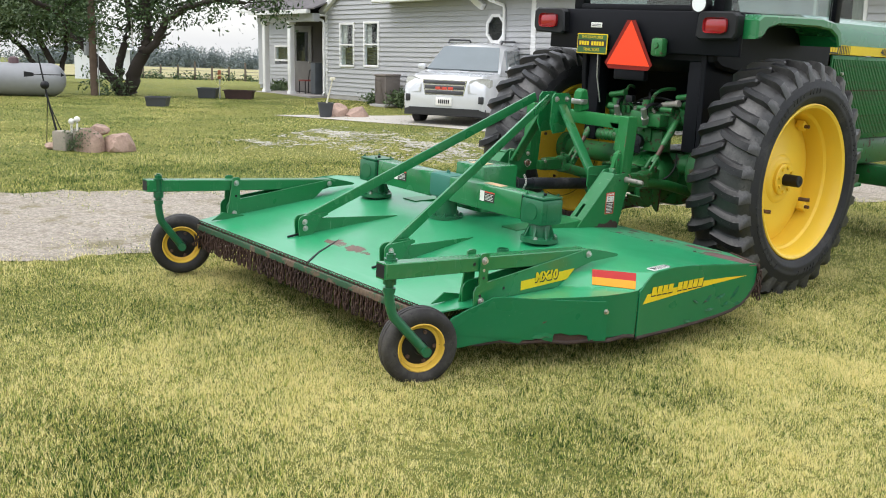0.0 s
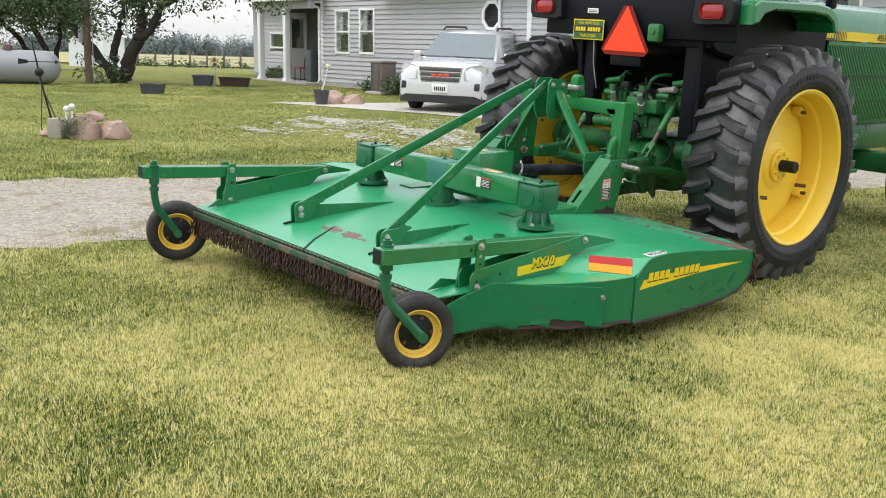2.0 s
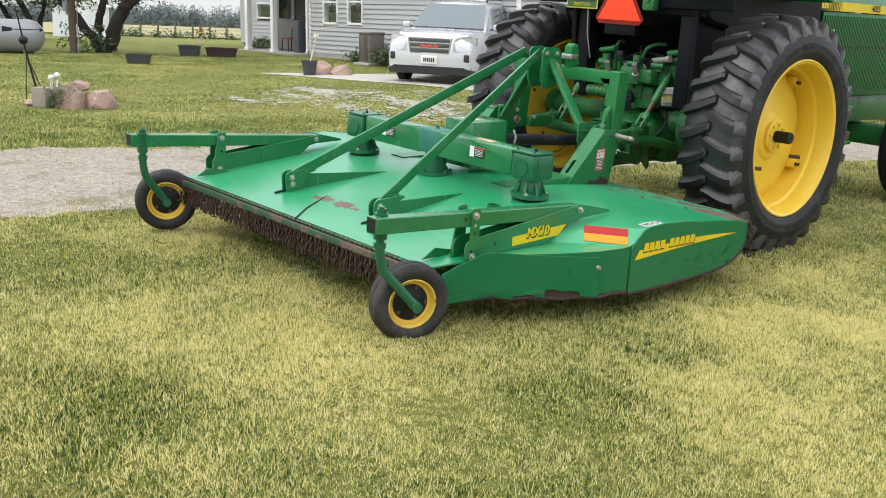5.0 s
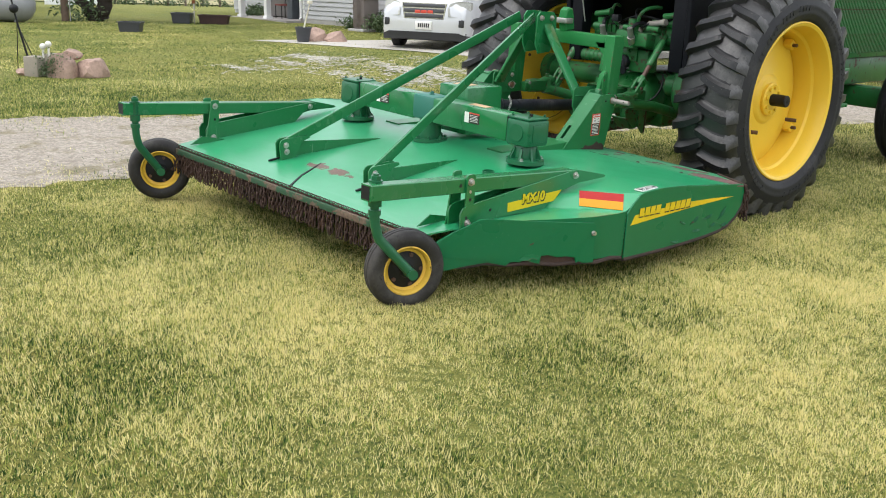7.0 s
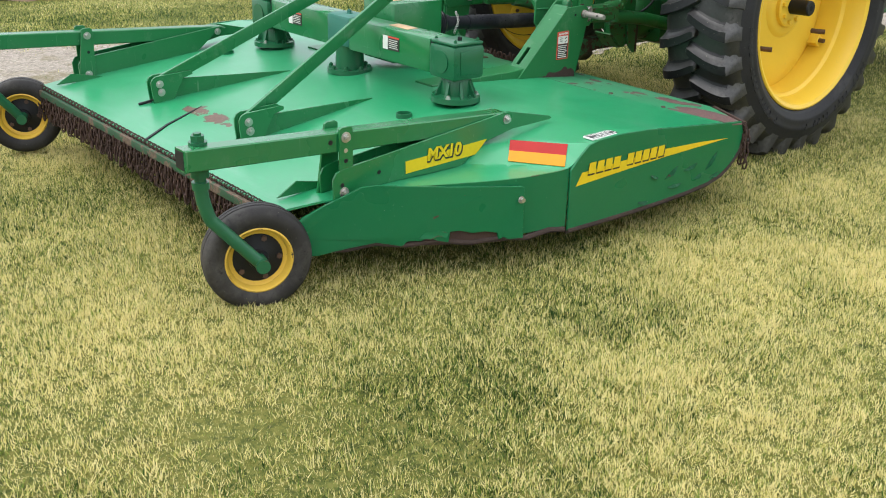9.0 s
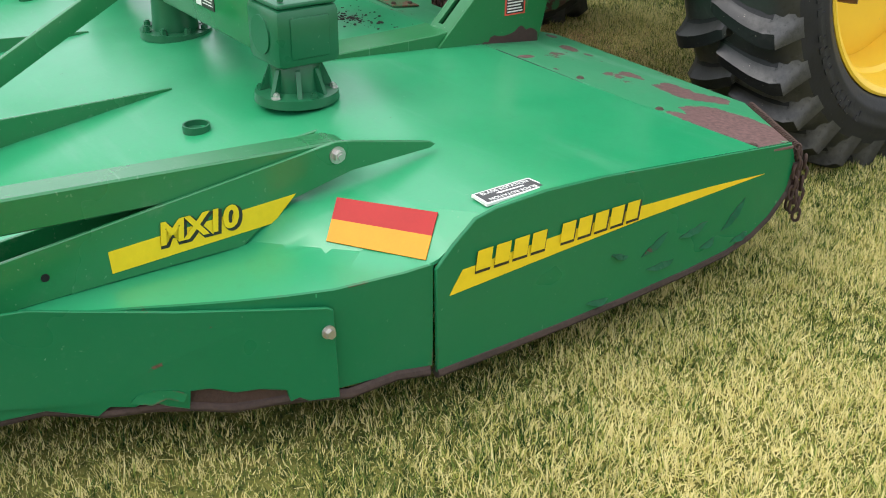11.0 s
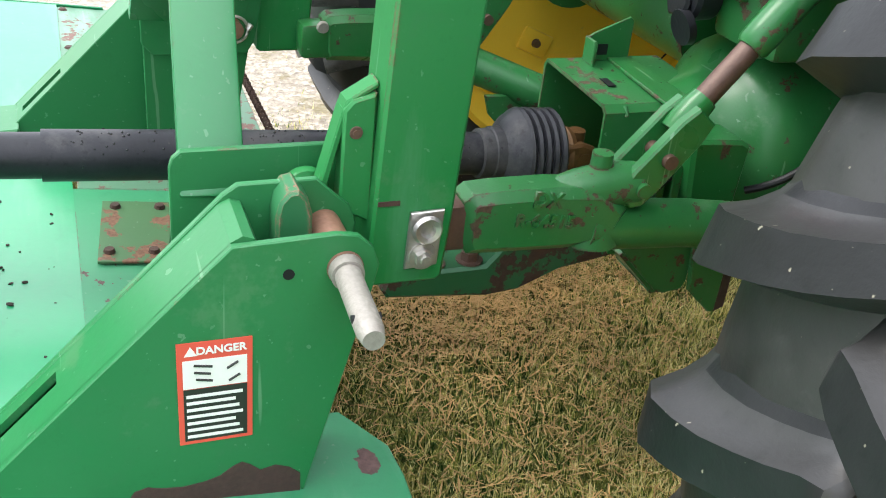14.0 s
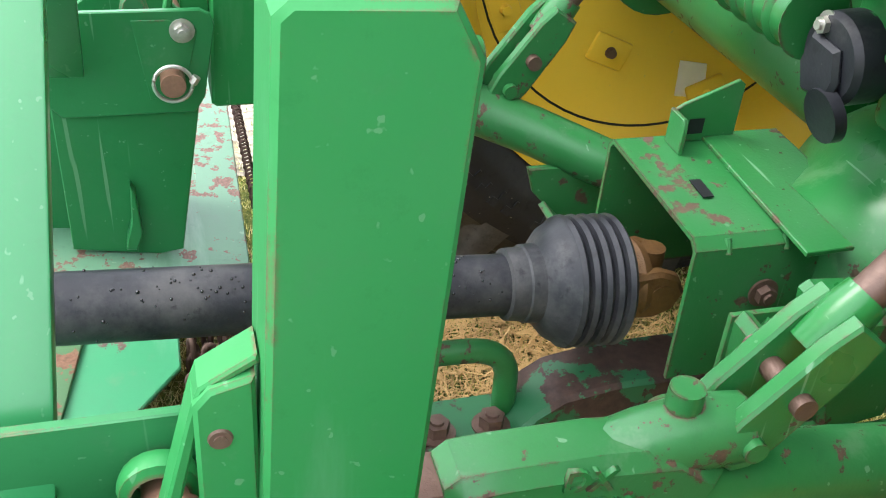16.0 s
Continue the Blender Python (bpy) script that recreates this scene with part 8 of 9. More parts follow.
# porch and the wall set back behind it
bm = siding(-7.2, -3.02, 0.12, 2.62, 1.8, [(-6.05, -5.15, 0.92, 1.42)])
tagged(part("set_back_siding", bm, M_SIDING, house, "", 0), "lapped white siding of the set-back wall", "", "", "stuff")
window(-6.0, -5.2, 0.97, 1.37, 1.8, False, "small_window")
part("porch_side_wall", siding(0.0, 1.8, 0.12, 2.4, -0.0, (), None, 0.118, 1), M_SIDING, house, "", 0)
# the porch's shade is put into the dark colour of wall and door
bm = bmesh.new()
box(bm, -2.72, 0.0, 0.45, 1.9, 0.0, 2.62, 0)
part("porch_back", bm, plain("porch_shade_boards", (0.040, 0.034, 0.030), 0.7, var=0.3), house, "porch wall, its shade put into a dark colour", 0)
door = new("door")
door.parent = house
bm = bmesh.new()
box(bm, -2.45, -1.48, 0.405, 0.447, 0.10, 1.98, 0.004)
part("leaf", bm, plain("shaded_door_paint", (0.17, 0.16, 0.155), 0.5), door)
bm = bmesh.new()
box(bm, -2.30, -1.66, 0.395, 0.404, 0.98, 1.80, 0)
part("door_glass", bm, M_DGLASS, door, "", 0)
bm = bmesh.new()
cyl(bm, (-1.54, 0.35, 0.95), (-1.54, 0.41, 0.95), 0.025, None, 12)
part("knob", bm, M_STEEL, door)
for u in (-1.37, -2.83):
    bm = bmesh.new()
    box(bm, u - 0.075, u + 0.075, -0.40, -0.25, 0.10, 2.06, 0.006)
    box(bm, u - 0.10, u + 0.10, -0.425, -0.225, 0.06, 0.14, 0.004)
    box(bm, u - 0.10, u + 0.10, -0.425, -0.225, 2.0, 2.07, 0.004)
    part("porch_post", bm, M_TRIM, house)
bm = bmesh.new()
box(bm, -3.15, 0.0, -0.42, -0.22, 2.06, 2.28, 0.004)
part("porch_beam", bm, M_SIDING, house)
bm = bmesh.new()
box(bm, -3.15, 0.0, -0.22, 1.8, 2.22, 2.26, 0)
part("porch_ceiling", bm, M_TRIM, house, "", 0)
bm = bmesh.new()
box(bm, -3.4, 0.0, -0.55, 1.8, -0.05, 0.07, 0.01)
part("porch_floor", bm, plain("porch_concrete", (0.3, 0.28, 0.26), 0.9), house)
bm = bmesh.new()
prism(bm, [(-0.62, 2.27), (-0.62, 2.38), (-0.48, 2.38), (-0.48, 2.27)], "x", -3.35, -0.05, 0.004)
part("porch_gutter", bm, M_TRIM, house)
bm = bmesh.new()
prism(bm, [(-0.56, 2.37), (-0.56, 2.41), (4.2, 4.3), (4.2, 4.2)], "x", -3.4, 0.25, 0)
part("porch_roof", bm, M_SHINGLE, house, "grey shingle porch roof")
bm = bmesh.new()
prism(bm, [(1.35, 2.55), (1.35, 2.66), (5, 4.2), (5, 4.1)], "x", -7.6, -3.4, 0)
part("wing_roof", bm, M_SHINGLE, house)
bm = bmesh.new()
box(bm, -7.5, -3.2, 1.22, 1.36, 2.46, 2.60, 0.004)
part("wing_gutter", bm, M_TRIM, house)
bm = bmesh.new()
box(bm, -7.2, -7.05, 1.82, 9.0, 0.0, 2.6, 0)
box(bm, -7.2, 18.0, 8.9, 9.0, 0.0, 2.6, 0)
box(bm, 17.9, 18.0, 0.16, 9.0, 0.0, 2.6, 0)
part("outer_walls", bm, M_SIDING, house, "", 0)
bm = bmesh.new()
pipe(bm, [(-4.05, 1.74, 0.7), (-4.05, 1.74, 2.5)], 0.02, 6)
box(bm, -4.10, -3.98, 1.68, 1.78, 0.85, 1.1, 0.005)
part("meter_pipe", bm, plain("grey_conduit", (0.25, 0.26, 0.27), 0.5), house)

# chair and bin in the porch
chair = thing("porch_chair", "dark metal chair in the shade of the porch", "chair", HOUSE)
bm = bmesh.new()
box(bm, -1.50, -1.14, -0.02, 0.32, 0.42, 0.46, 0.01)
part("seat", bm, plain("chair_seat", (0.25, 0.06, 0.05), 0.7), chair)
bm = bmesh.new()
pipe(bm, [(-1.49, 0.31, 0.44), (-1.49, 0.34, 0.70), (-1.32, 0.35, 0.80), (-1.15, 0.34, 0.70), (-1.15, 0.31, 0.44)], 0.015, 8)
part("backrest", bm, M_DARK, chair)
for x, y in ((-1.48, 0.0), (-1.16, 0.0), (-1.48, 0.30), (-1.16, 0.30)):
    bm = bmesh.new()
    cyl(bm, (x, y, 0.07), (x, y, 0.43), 0.014, None, 8)
    part("leg", bm, M_DARK, chair)
bm = bmesh.new()
box(bm, -0.92, -0.66, 0.02, 0.36, 0.07, 0.95, 0.03)
solo("porch_bin", bm, plain("bin_plastic", (0.08, 0.09, 0.10), 0.5), "dark grey bin beside the porch wall", "bin", 35, HOUSE)

# air conditioner
ac = thing("air_conditioner", "grey-brown slatted outdoor air conditioner by the house wall", "air conditioner", HOUSE)
M_AC = plain("ac_taupe", (0.165, 0.140, 0.125), 0.5, var=0.12)
bm = bmesh.new()
box(bm, 3.36, 3.80, -0.72, -0.28, 0.03, 0.72, 0.02)
part("cabinet", bm, M_AC, ac)
bm = bmesh.new()
box(bm, 3.34, 3.82, -0.74, -0.26, 0.70, 0.755, 0.02)
part("top", bm, M_AC, ac)
for k in range(9):
    bm = bmesh.new()
    u = 3.37 + 0.048 * k
    box(bm, u, u + 0.020, -0.736, -0.716, 0.06, 0.69, 0.003)
    part("slat", bm, M_AC, ac)
bm = bmesh.new()
box(bm, 3.26, 3.90, -0.82, -0.18, -0.03, 0.03, 0.005)
part("pad", bm, plain("pad_concrete", (0.4, 0.39, 0.37), 0.9), ac)


# ---- parked car ----
cf = Vector((0.511, -0.848, 0)).normalized()
cr = Vector((cf.y, -cf.x, 0))
CAR = Matrix((cr, cf, Vector((0, 0, 1)))).transposed().to_4x4()
CAR.translation = (-15.42, 14.62, 0.05)
CAR = CAR @ Matrix.Scale(0.94, 4)
car = thing("parked_car", "silver-white sport utility car parked on concrete by the house", "car", CAR)
M_CARP = plain("silver_paint", (0.60, 0.61, 0.62), 0.22, 0.25, var=0.05, coat=0.8)
M_CARB = plain("car_black_plastic", (0.025, 0.026, 0.028), 0.5, var=0.2)
M_HEADL = plain("clouded_headlight", (0.46, 0.46, 0.41), 0.25, 0.0, var=0.5, scale=12, coat=0.6)
M_CARG = plain("car_glass", (0.10, 0.125, 0.13), 0.03, var=0.1, coat=0.6)


def loft(bm, sections):
    """Skins closed rings of points with equal counts, and caps the ends."""
    rings = [[bm.verts.new(p) for p in s_] for s_ in sections]
    k = len(rings[0])
    for a, b in zip(rings, rings[1:]):
        for i in range(k):
            bm.faces.new((a[i], a[(i + 1) % k], b[(i + 1) % k], b[i]))
    bm.faces.new(rings[0][::-1])
    bm.faces.new(rings[-1])
    return bm


def body_ring(y, zb, zt, wb, wt, r=0.08):
    pts = [(-wb, zb), (-wb - 0.0, zb + (zt - zb) * 0.35), (-wb + 0.01, zb + (zt - zb) * 0.7), (-wt, zt - r), (-wt + r, zt), (0, zt + 0.015), (wt - r, zt), (wt, zt - r), (wb - 0.01, zb + (zt - zb) * 0.7), (wb, zb + (zt - zb) * 0.35), (wb, zb)]
    return [(x, y, z) for x, z in pts]


bm = bmesh.new()
loft(bm, [body_ring(-2.30, 0.40, 0.95, 0.82, 0.78), body_ring(-2.1, 0.30, 1.02, 0.91, 0.86), body_ring(-1.2, 0.26, 1.04, 0.925, 0.88), body_ring(0.6, 0.26, 1.03, 0.925, 0.88), body_ring(1.15, 0.28, 1.05, 0.925, 0.87), body_ring(1.7, 0.28, 1.03, 0.92, 0.86, 0.10), body_ring(2.05, 0.28, 0.995, 0.915, 0.84, 0.12), body_ring(2.20, 0.30, 0.955, 0.89, 0.80, 0.12), body_ring(2.29, 0.31, 0.905, 0.84, 0.75, 0.11), body_ring(2.335, 0.34, 0.84, 0.76, 0.68, 0.10)])
part("body", bm, M_CARP, car, "", 40)


def cabin_ring(y, z0, z1, w0, w1):
    return [(-w0, y, z0), (-w1, y, z1 - 0.06), (-w1 + 0.12, y, z1), (0, y, z1 + 0.02), (w1 - 0.12, y, z1), (w1, y, z1 - 0.06), (w0, y, z0)]


bm = bmesh.new()
loft(bm, [cabin_ring(-2.15, 1.0, 1.10, 0.84, 0.80), cabin_ring(-1.85, 1.0, 1.60, 0.85, 0.68), cabin_ring(-1.0, 1.0, 1.68, 0.87, 0.70), cabin_ring(0.0, 1.0, 1.66, 0.87, 0.70), cabin_ring(0.35, 1.0, 1.58, 0.87, 0.70), cabin_ring(1.12, 1.0, 1.04, 0.86, 0.83)])
part("cabin", bm, M_CARP, car, "", 40)
bm = bmesh.new()
v4 = [bm.verts.new(p) for p in ((-0.78, 1.075, 1.085), (0.78, 1.075, 1.085), (0.625, 0.40, 1.565), (-0.625, 0.40, 1.565))]
bm.faces.new(v4)
r_ = bmesh.ops.extrude_face_region(bm, geom=bm.faces[:])
bmesh.ops.translate(bm, vec=(0, 0.022, 0.024), verts=[q for q in r_["geom"] if isinstance(q, bmesh.types.BMVert)])
part("windscreen", bm, M_CARG, car, "pale reflecting windscreen", 0)
for s in (1, -1):
    for y0, y1 in ((-0.35, 0.55), (-1.25, -0.42)):
        bm = bmesh.new()
        pts = [(y0, 1.07), (y1, 1.07), (min(y1, 0.24 if y1 > 0 else y1), 1.52), (y0 + 0.03, 1.54)]
        w_ = [bm.verts.new((s * (0.885 - (z - 1.0) * 0.29), y, z)) for y, z in pts] + [bm.verts.new((s * (0.86 - (z - 1.0) * 0.29), y, z)) for y, z in pts]
        bm.faces.new(w_[:4])
        for i in range(4):
            bm.faces.new((w_[i], w_[(i + 1) % 4], w_[4 + (i + 1) % 4], w_[4 + i]))
        part("side_glass", bm, M_CARG, car, "", 0)
    mir = new("mirror")
    mir.parent = car
    bm = bmesh.new()
    box(bm, s * 1.00 - 0.085, s * 1.00 + 0.085, 0.72, 0.86, 1.07, 1.20, 0.04)
    part("mirror_shell", bm, M_CARP, mir)
    bm = bmesh.new()
    bar(bm, (s * 0.86, 0.78, 1.09), (s * 0.97, 0.79, 1.11), 0.05, 0.04, 0.005)
    part("mirror_arm", bm, M_CARB, mir)
    bm = bmesh.new()
    edge_ = [(0.50, 0.665), (0.485, 0.80), (0.52, 0.915), (0.66, 0.955), (0.80, 0.965), (0.885, 0.93), (0.895, 0.80), (0.86, 0.70), (0.70, 0.650)]
    loft(bm, [[(s * x, float(np.interp(x, [0.45, 0.68, 0.80, 0.90], [2.365, 2.345, 2.285, 2.12])) - 0.42 * max(0.0, z - 0.78) - back, z) for x, z in edge_] for back in (0.0, 0.18)])
    part("headlight", bm, M_HEADL, car, "large clouded headlight", 30)
    bm = bmesh.new()
    box(bm, s * 0.765 - 0.055, s * 0.765 + 0.055, 2.21, 2.345, 0.46, 0.61, 0.02)
    part("fog_lamp", bm, M_CARB, car)
    bm = bmesh.new()
    pipe(bm, [(s * 0.60, 0.2, 1.66), (s * 0.60, 0.1, 1.72), (s * 0.60, -1.5, 1.74), (s * 0.60, -1.6, 1.68)], 0.022, 8)
    part("roof_rail", bm, M_CARB, car)
    for y in (1.42, -1.42):
        wh = new("car_wheel")
        wh.parent = car
        q = Matrix.Translation((s * 0.80, y, 0.315))
        bm = bmesh.new()
        lathe(bm, [(0.20, -0.11), (0.29, -0.11), (0.335, -0.08), (0.34, 0.0), (0.335, 0.08), (0.29, 0.11), (0.20, 0.11)], 36, q @ xm)
        part("tyre", bm, M_TYRE, wh)
        bm = bmesh.new()
        lathe(bm, [(0.0, s * 0.08), (0.05, s * 0.09), (0.18, s * 0.07), (0.21, s * 0.10), (0.21, 0.0)], 30, q @ xm)
        part("rim", bm, M_CHROME, wh)
bm = bmesh.new()
prism(bm, [(-0.47, 0.925), (0.47, 0.925), (0.41, 0.60), (-0.41, 0.60)], "y", 2.240, 2.345, 0.012)
gr = part("grille", bm, M_CHROME, car, "chrome-framed grille")
for z0, z1 in ((0.825, 0.895), (0.725, 0.800), (0.625, 0.700)):
    bm = bmesh.new()
    box(bm, -0.430 + (0.895 - z1) * 0.17, 0.430 - (0.895 - z1) * 0.17, 2.343, 2.352, z0, z1, 0.006)
    part("grille_mesh", bm, plain("grille_dark", (0.10, 0.10, 0.11), 0.4, 0.5), gr)
for k in range(3):
    bm = bmesh.new()
    box(bm, -0.19 + 0.13 * k, -0.08 + 0.13 * k, 2.353, 2.364, 0.715, 0.775, 0.01)
    part("badge_bar", bm, M_DECAL_RED, gr, "red bar of the badge")
bm = bmesh.new()
box(bm, -0.17, 0.17, 2.335, 2.36, 0.40, 0.565, 0.008)
np_ = part("number_plate", bm, M_DECAL_W, car, "white number plate, writing as bars")
bm = bmesh.new()
for k in range(6):
    box(bm, -0.12 + 0.041 * k, -0.092 + 0.041 * k, 2.361, 2.364, 0.44, 0.52, 0)
part("plate_bar", bm, M_CARB, np_, "", 0)
bm = bmesh.new()
loft(bm, [[(x, y, z) for x, y, z in ((-0.90, 1.9, 0.17), (-0.90, 1.9, 0.34), (0.90, 1.9, 0.34), (0.90, 1.9, 0.17))], [(-0.86, 2.26, 0.19), (-0.86, 2.27, 0.35), (0.86, 2.27, 0.35), (0.86, 2.26, 0.19)], [(-0.68, 2.35, 0.21), (-0.68, 2.37, 0.355), (0.68, 2.37, 0.355), (0.68, 2.35, 0.21)]])
part("lower_bumper", bm, M_CARB, car, "black lower bumper")
for s in (1, -1):
    bm = bmesh.new()
    pipe(bm, [(s * 0.1 - 0.05, 1.09, 1.075), (s * 0.1 - 0.45, 1.05, 1.10)], 0.01, 6)
    part("wiper", bm, M_CARB, car)

# ---- trees ----
M_BARK = plain("dark_bark", (0.035, 0.027, 0.021), 0.95, var=0.5, scale=12, bump=1.0)


def foliage(name, cols):
    m, n, l, b = _nodes(name)
    isl = n.new("ShaderNodeNewGeometry").outputs["Random Per Island"]
    l.new(_ramp(n, l, isl, [(0.0, cols[0]), (0.5, cols[1]), (1.0, cols[2])]), b.inputs["Base Color"])
    b.inputs["Roughness"].default_value, b.inputs["Specular IOR Level"].default_value = 0.6, 0.3
    return m


M_LEAF = foliage("apple_leaves", ((0.018, 0.038, 0.012), (0.035, 0.070, 0.020), (0.075, 0.115, 0.040)))
M_LEAF_L = foliage("willow_leaves", ((0.040, 0.070, 0.026), (0.080, 0.125, 0.052), (0.15, 0.19, 0.10)))
# distance haze is put into these leaves as pale, even grey-blue
M_LEAF_F = foliage("haze_pale_leaves", ((0.135, 0.165, 0.165), (0.165, 0.200, 0.195), (0.195, 0.225, 0.215)))


def leaf_mesh(name, centres, spreads, per, size, mat, seed, squash=0.8):
    """Leaves as small folded quads, thick round the given twig ends."""
    rng = np.random.default_rng(seed)
    c = np.repeat(np.array(centres), per, 0)
    sp = np.repeat(np.array(spreads), per)
    n = len(c)
    d = rng.normal(0, 1, (n, 3))
    d[:, 2] *= squash
    p = c + d * sp[:, None] * 0.5
    a, t = rng.uniform(0, 2 * np.pi, n), rng.normal(0, 0.7, n)
    s = size * rng.uniform(0.6, 1.35, n)
    u = np.stack([np.cos(a) * np.cos(t), np.sin(a) * np.cos(t), np.sin(t)], 1)
    w = np.cross(u, rng.normal(0, 1, (n, 3)))
    w /= np.linalg.norm(w, axis=1)[:, None]
    V = np.stack([p - u * s[:, None], p - w * s[:, None] * 0.42, p + u * s[:, None], p + w * s[:, None] * 0.42], 1).reshape(-1, 3)
    me = bpy.data.meshes.new(name)
    me.vertices.add(4 * n)
    me.vertices.foreach_set("co", V.astype(np.float32).ravel())
    me.loops.add(4 * n)
    me.loops.foreach_set("vertex_index", np.arange(4 * n, dtype=np.int32))
    me.polygons.add(n)
    me.polygons.foreach_set("loop_start", np.arange(n, dtype=np.int32) * 4)
    me.polygons.foreach_set("loop_total", np.full(n, 4, dtype=np.int32))
    me.update(calc_edges=True)
    me.materials.append(mat)
    return me


def limb(bm, pts, r0, r1, rng, seg=9, wob=0.05):
    """A tapering crooked limb through the points; returns its smoothed path."""
    out = []
    for i in range(len(pts) - 1):
        a, b = Vector(pts[i]), Vector(pts[i + 1])
        for k in range(5):
            t = k / 5
            out.append(a.lerp(b, t) + Vector((rng.gauss(0, wob), rng.gauss(0, wob), rng.gauss(0, wob * 0.6))) * (0 if i == 0 and k == 0 else 1))
    out.append(Vector(pts[-1]))
    n = len(out)
    pipe(bm, out, [(r0 + (r1 - r0) * (i / (n - 1))) * rng.uniform(0.97, 1.03) for i in range(n)], seg)
    return out


def tree(name, label, base, limbs, r0, twigs, per, size, mat, seed, spread=0.55, drop=0.0, group=""):
    """limbs: lists of points; twigs branch off their outer halves."""
    rng = random.Random(seed)
    t = thing(name, label, "tree", Matrix.Translation(base), group)
    bm = bmesh.new()
    cen, spr = [], []
    for pts, r in limbs:
        path = limb(bm, pts, r, r * 0.38, rng, 10, r * 0.16)
        for k in range(twigs if r > 0.07 else 0):
            o = path[rng.randrange(int(len(path) * 0.55), len(path))]
            d = Vector((rng.gauss(0, 1), rng.gauss(0, 1), rng.gauss(0.25 - drop, 0.5))).normalized()
            ln = rng.uniform(0.5, 1.5)
            e = o + d * ln + Vector((0, 0, -drop * ln * 0.6))
            e.z = max(e.z, o.z - 0.1)
            mid = o.lerp(e, 0.5) + Vector((rng.gauss(0, 0.1), rng.gauss(0, 0.1), 0.12))
            pipe(bm, [o, mid, e], [r * 0.16, r * 0.10, 0.008], 5)
            for f in (0.55, 0.8, 1.0):
                cen.append(tuple(o.lerp(e, f) if f < 1 else e))
                spr.append(spread * rng.uniform(0.6, 1.1))
    part("trunk", bm, M_BARK, t, "crooked dark trunk and limbs", 60)
    cr_ = new("crown", leaf_mesh("crown", cen, spr, per, size, mat, seed))
    cr_.parent = t
    tagged(cr_, "loose crown of small leaves", "", "", "stuff")
    return t


# the old yard tree: three leaning stems from one base, local x to the picture's right and y away
TB = Matrix.Translation((-24.1, 10.85, 0.03)) @ Matrix.Rotation(radians(48), 4, "Z")
yard = tree("yard_tree", "old dark-barked tree with leaning stems on the lawn", (0, 0, 0), [
    ([(0.0, 0, -0.05), (-0.20, 0, 0.25), (-0.68, 0.0, 0.85), (-1.22, 0.05, 1.40), (-1.60, 0.1, 1.98), (-1.15, 0.2, 2.35), (-1.0, 0.2, 3.2)], 0.135),
    ([(-0.12, 0.05, -0.05), (-0.18, 0.1, 0.43), (-0.12, 0.1, 0.97), (0.06, 0.2, 1.75), (0.02, 0.3, 2.8), (-0.3, 0.3, 3.7)], 0.125),
    ([(0.10, 0, -0.05), (0.22, -0.1, 0.50), (0.48, -0.1, 1.00), (0.60, -0.1, 1.22), (0.64, 0, 1.88), (0.40, 0.1, 2.4), (0.3, 0.1, 3.4)], 0.195),
    ([(0.50, -0.1, 1.05), (0.84, -0.1, 1.33), (1.09, -0.1, 1.88), (1.6, -0.2, 2.2), (2.4, -0.4, 2.4), (3.1, -0.5, 2.35)], 0.115),
    ([(0.80, -0.1, 1.30), (1.00, -0.12, 1.50), (1.16, -0.14, 1.56)], 0.06),
    ([(-1.6, 0.1, 1.95), (-2.3, -0.1, 2.3), (-3.1, -0.2, 2.5), (-3.8, -0.3, 2.4)], 0.085),
    ([(0.25, 0.2, 1.9), (0.7, 0.5, 2.4), (0.9, 0.8, 3.2)], 0.09)], 0.2, 12, 66, 0.058, M_LEAF, 21, 0.62)
yard.matrix_world = TB
# sprouts at its foot
rngp = random.Random(8)
ob = tagged(new("foot_sprouts", leaf_mesh("foot_sprouts", [(rngp.gauss(-0.3, 0.35), rngp.gauss(-0.25, 0.1), rngp.uniform(0.05, 0.62)) for k in range(13)], [0.2] * 13, 34, 0.05, M_LEAF_L, 22)), "leafy sprouts at the tree's foot", "shrub", "", "stuff")
ob.matrix_world = TB
# the loose willow-like tree behind the tank
WB = Matrix.Translation((-33.6, 12.3, 0.0)) @ Matrix.Rotation(radians(48), 4, "Z")
wil = tree("willow_tree", "loose grey-green willow behind the gas tank", (0, 0, 0), [
    ([(0.5, 0, -0.3), (0.3, 0, 0.6), (-0.2, 0, 1.6), (-1.0, 0, 2.6), (-1.6, 0, 3.6)], 0.12),
    ([(0.5, 0, -0.3), (0.7, 0.2, 0.8), (0.8, 0.2, 1.8), (0.7, 0.3, 3.0)], 0.10),
    ([(0.4, 0, -0.3), (-0.6, 0.2, 0.9), (-1.8, 0.2, 2.0), (-2.8, 0.2, 2.6)], 0.10)], 0.12, 30, 80, 0.075, M_LEAF_L, 31, 0.8, 0.35)
wil.matrix_world = WB
WB2 = Matrix.Translation((-30.5, 9.4, 0.0)) @ Matrix.Rotation(radians(48), 4, "Z")
wil2 = tree("willow_tree", "overhanging leafy branches of a tall tree", (0, 0, 0), [
    ([(-3.0, 0, 0), (-2.7, 0, 2.0), (-1.9, 0, 3.0), (-0.9, 0, 3.3)], 0.16),
    ([(-2.7, 0, 2.0), (-1.8, 0.2, 2.4), (-0.9, 0.2, 2.5), (0.1, 0.2, 2.4)], 0.08)], 0.12, 22, 50, 0.075, M_LEAF_L, 33, 0.8, 0.35)
wil2.matrix_world = WB2

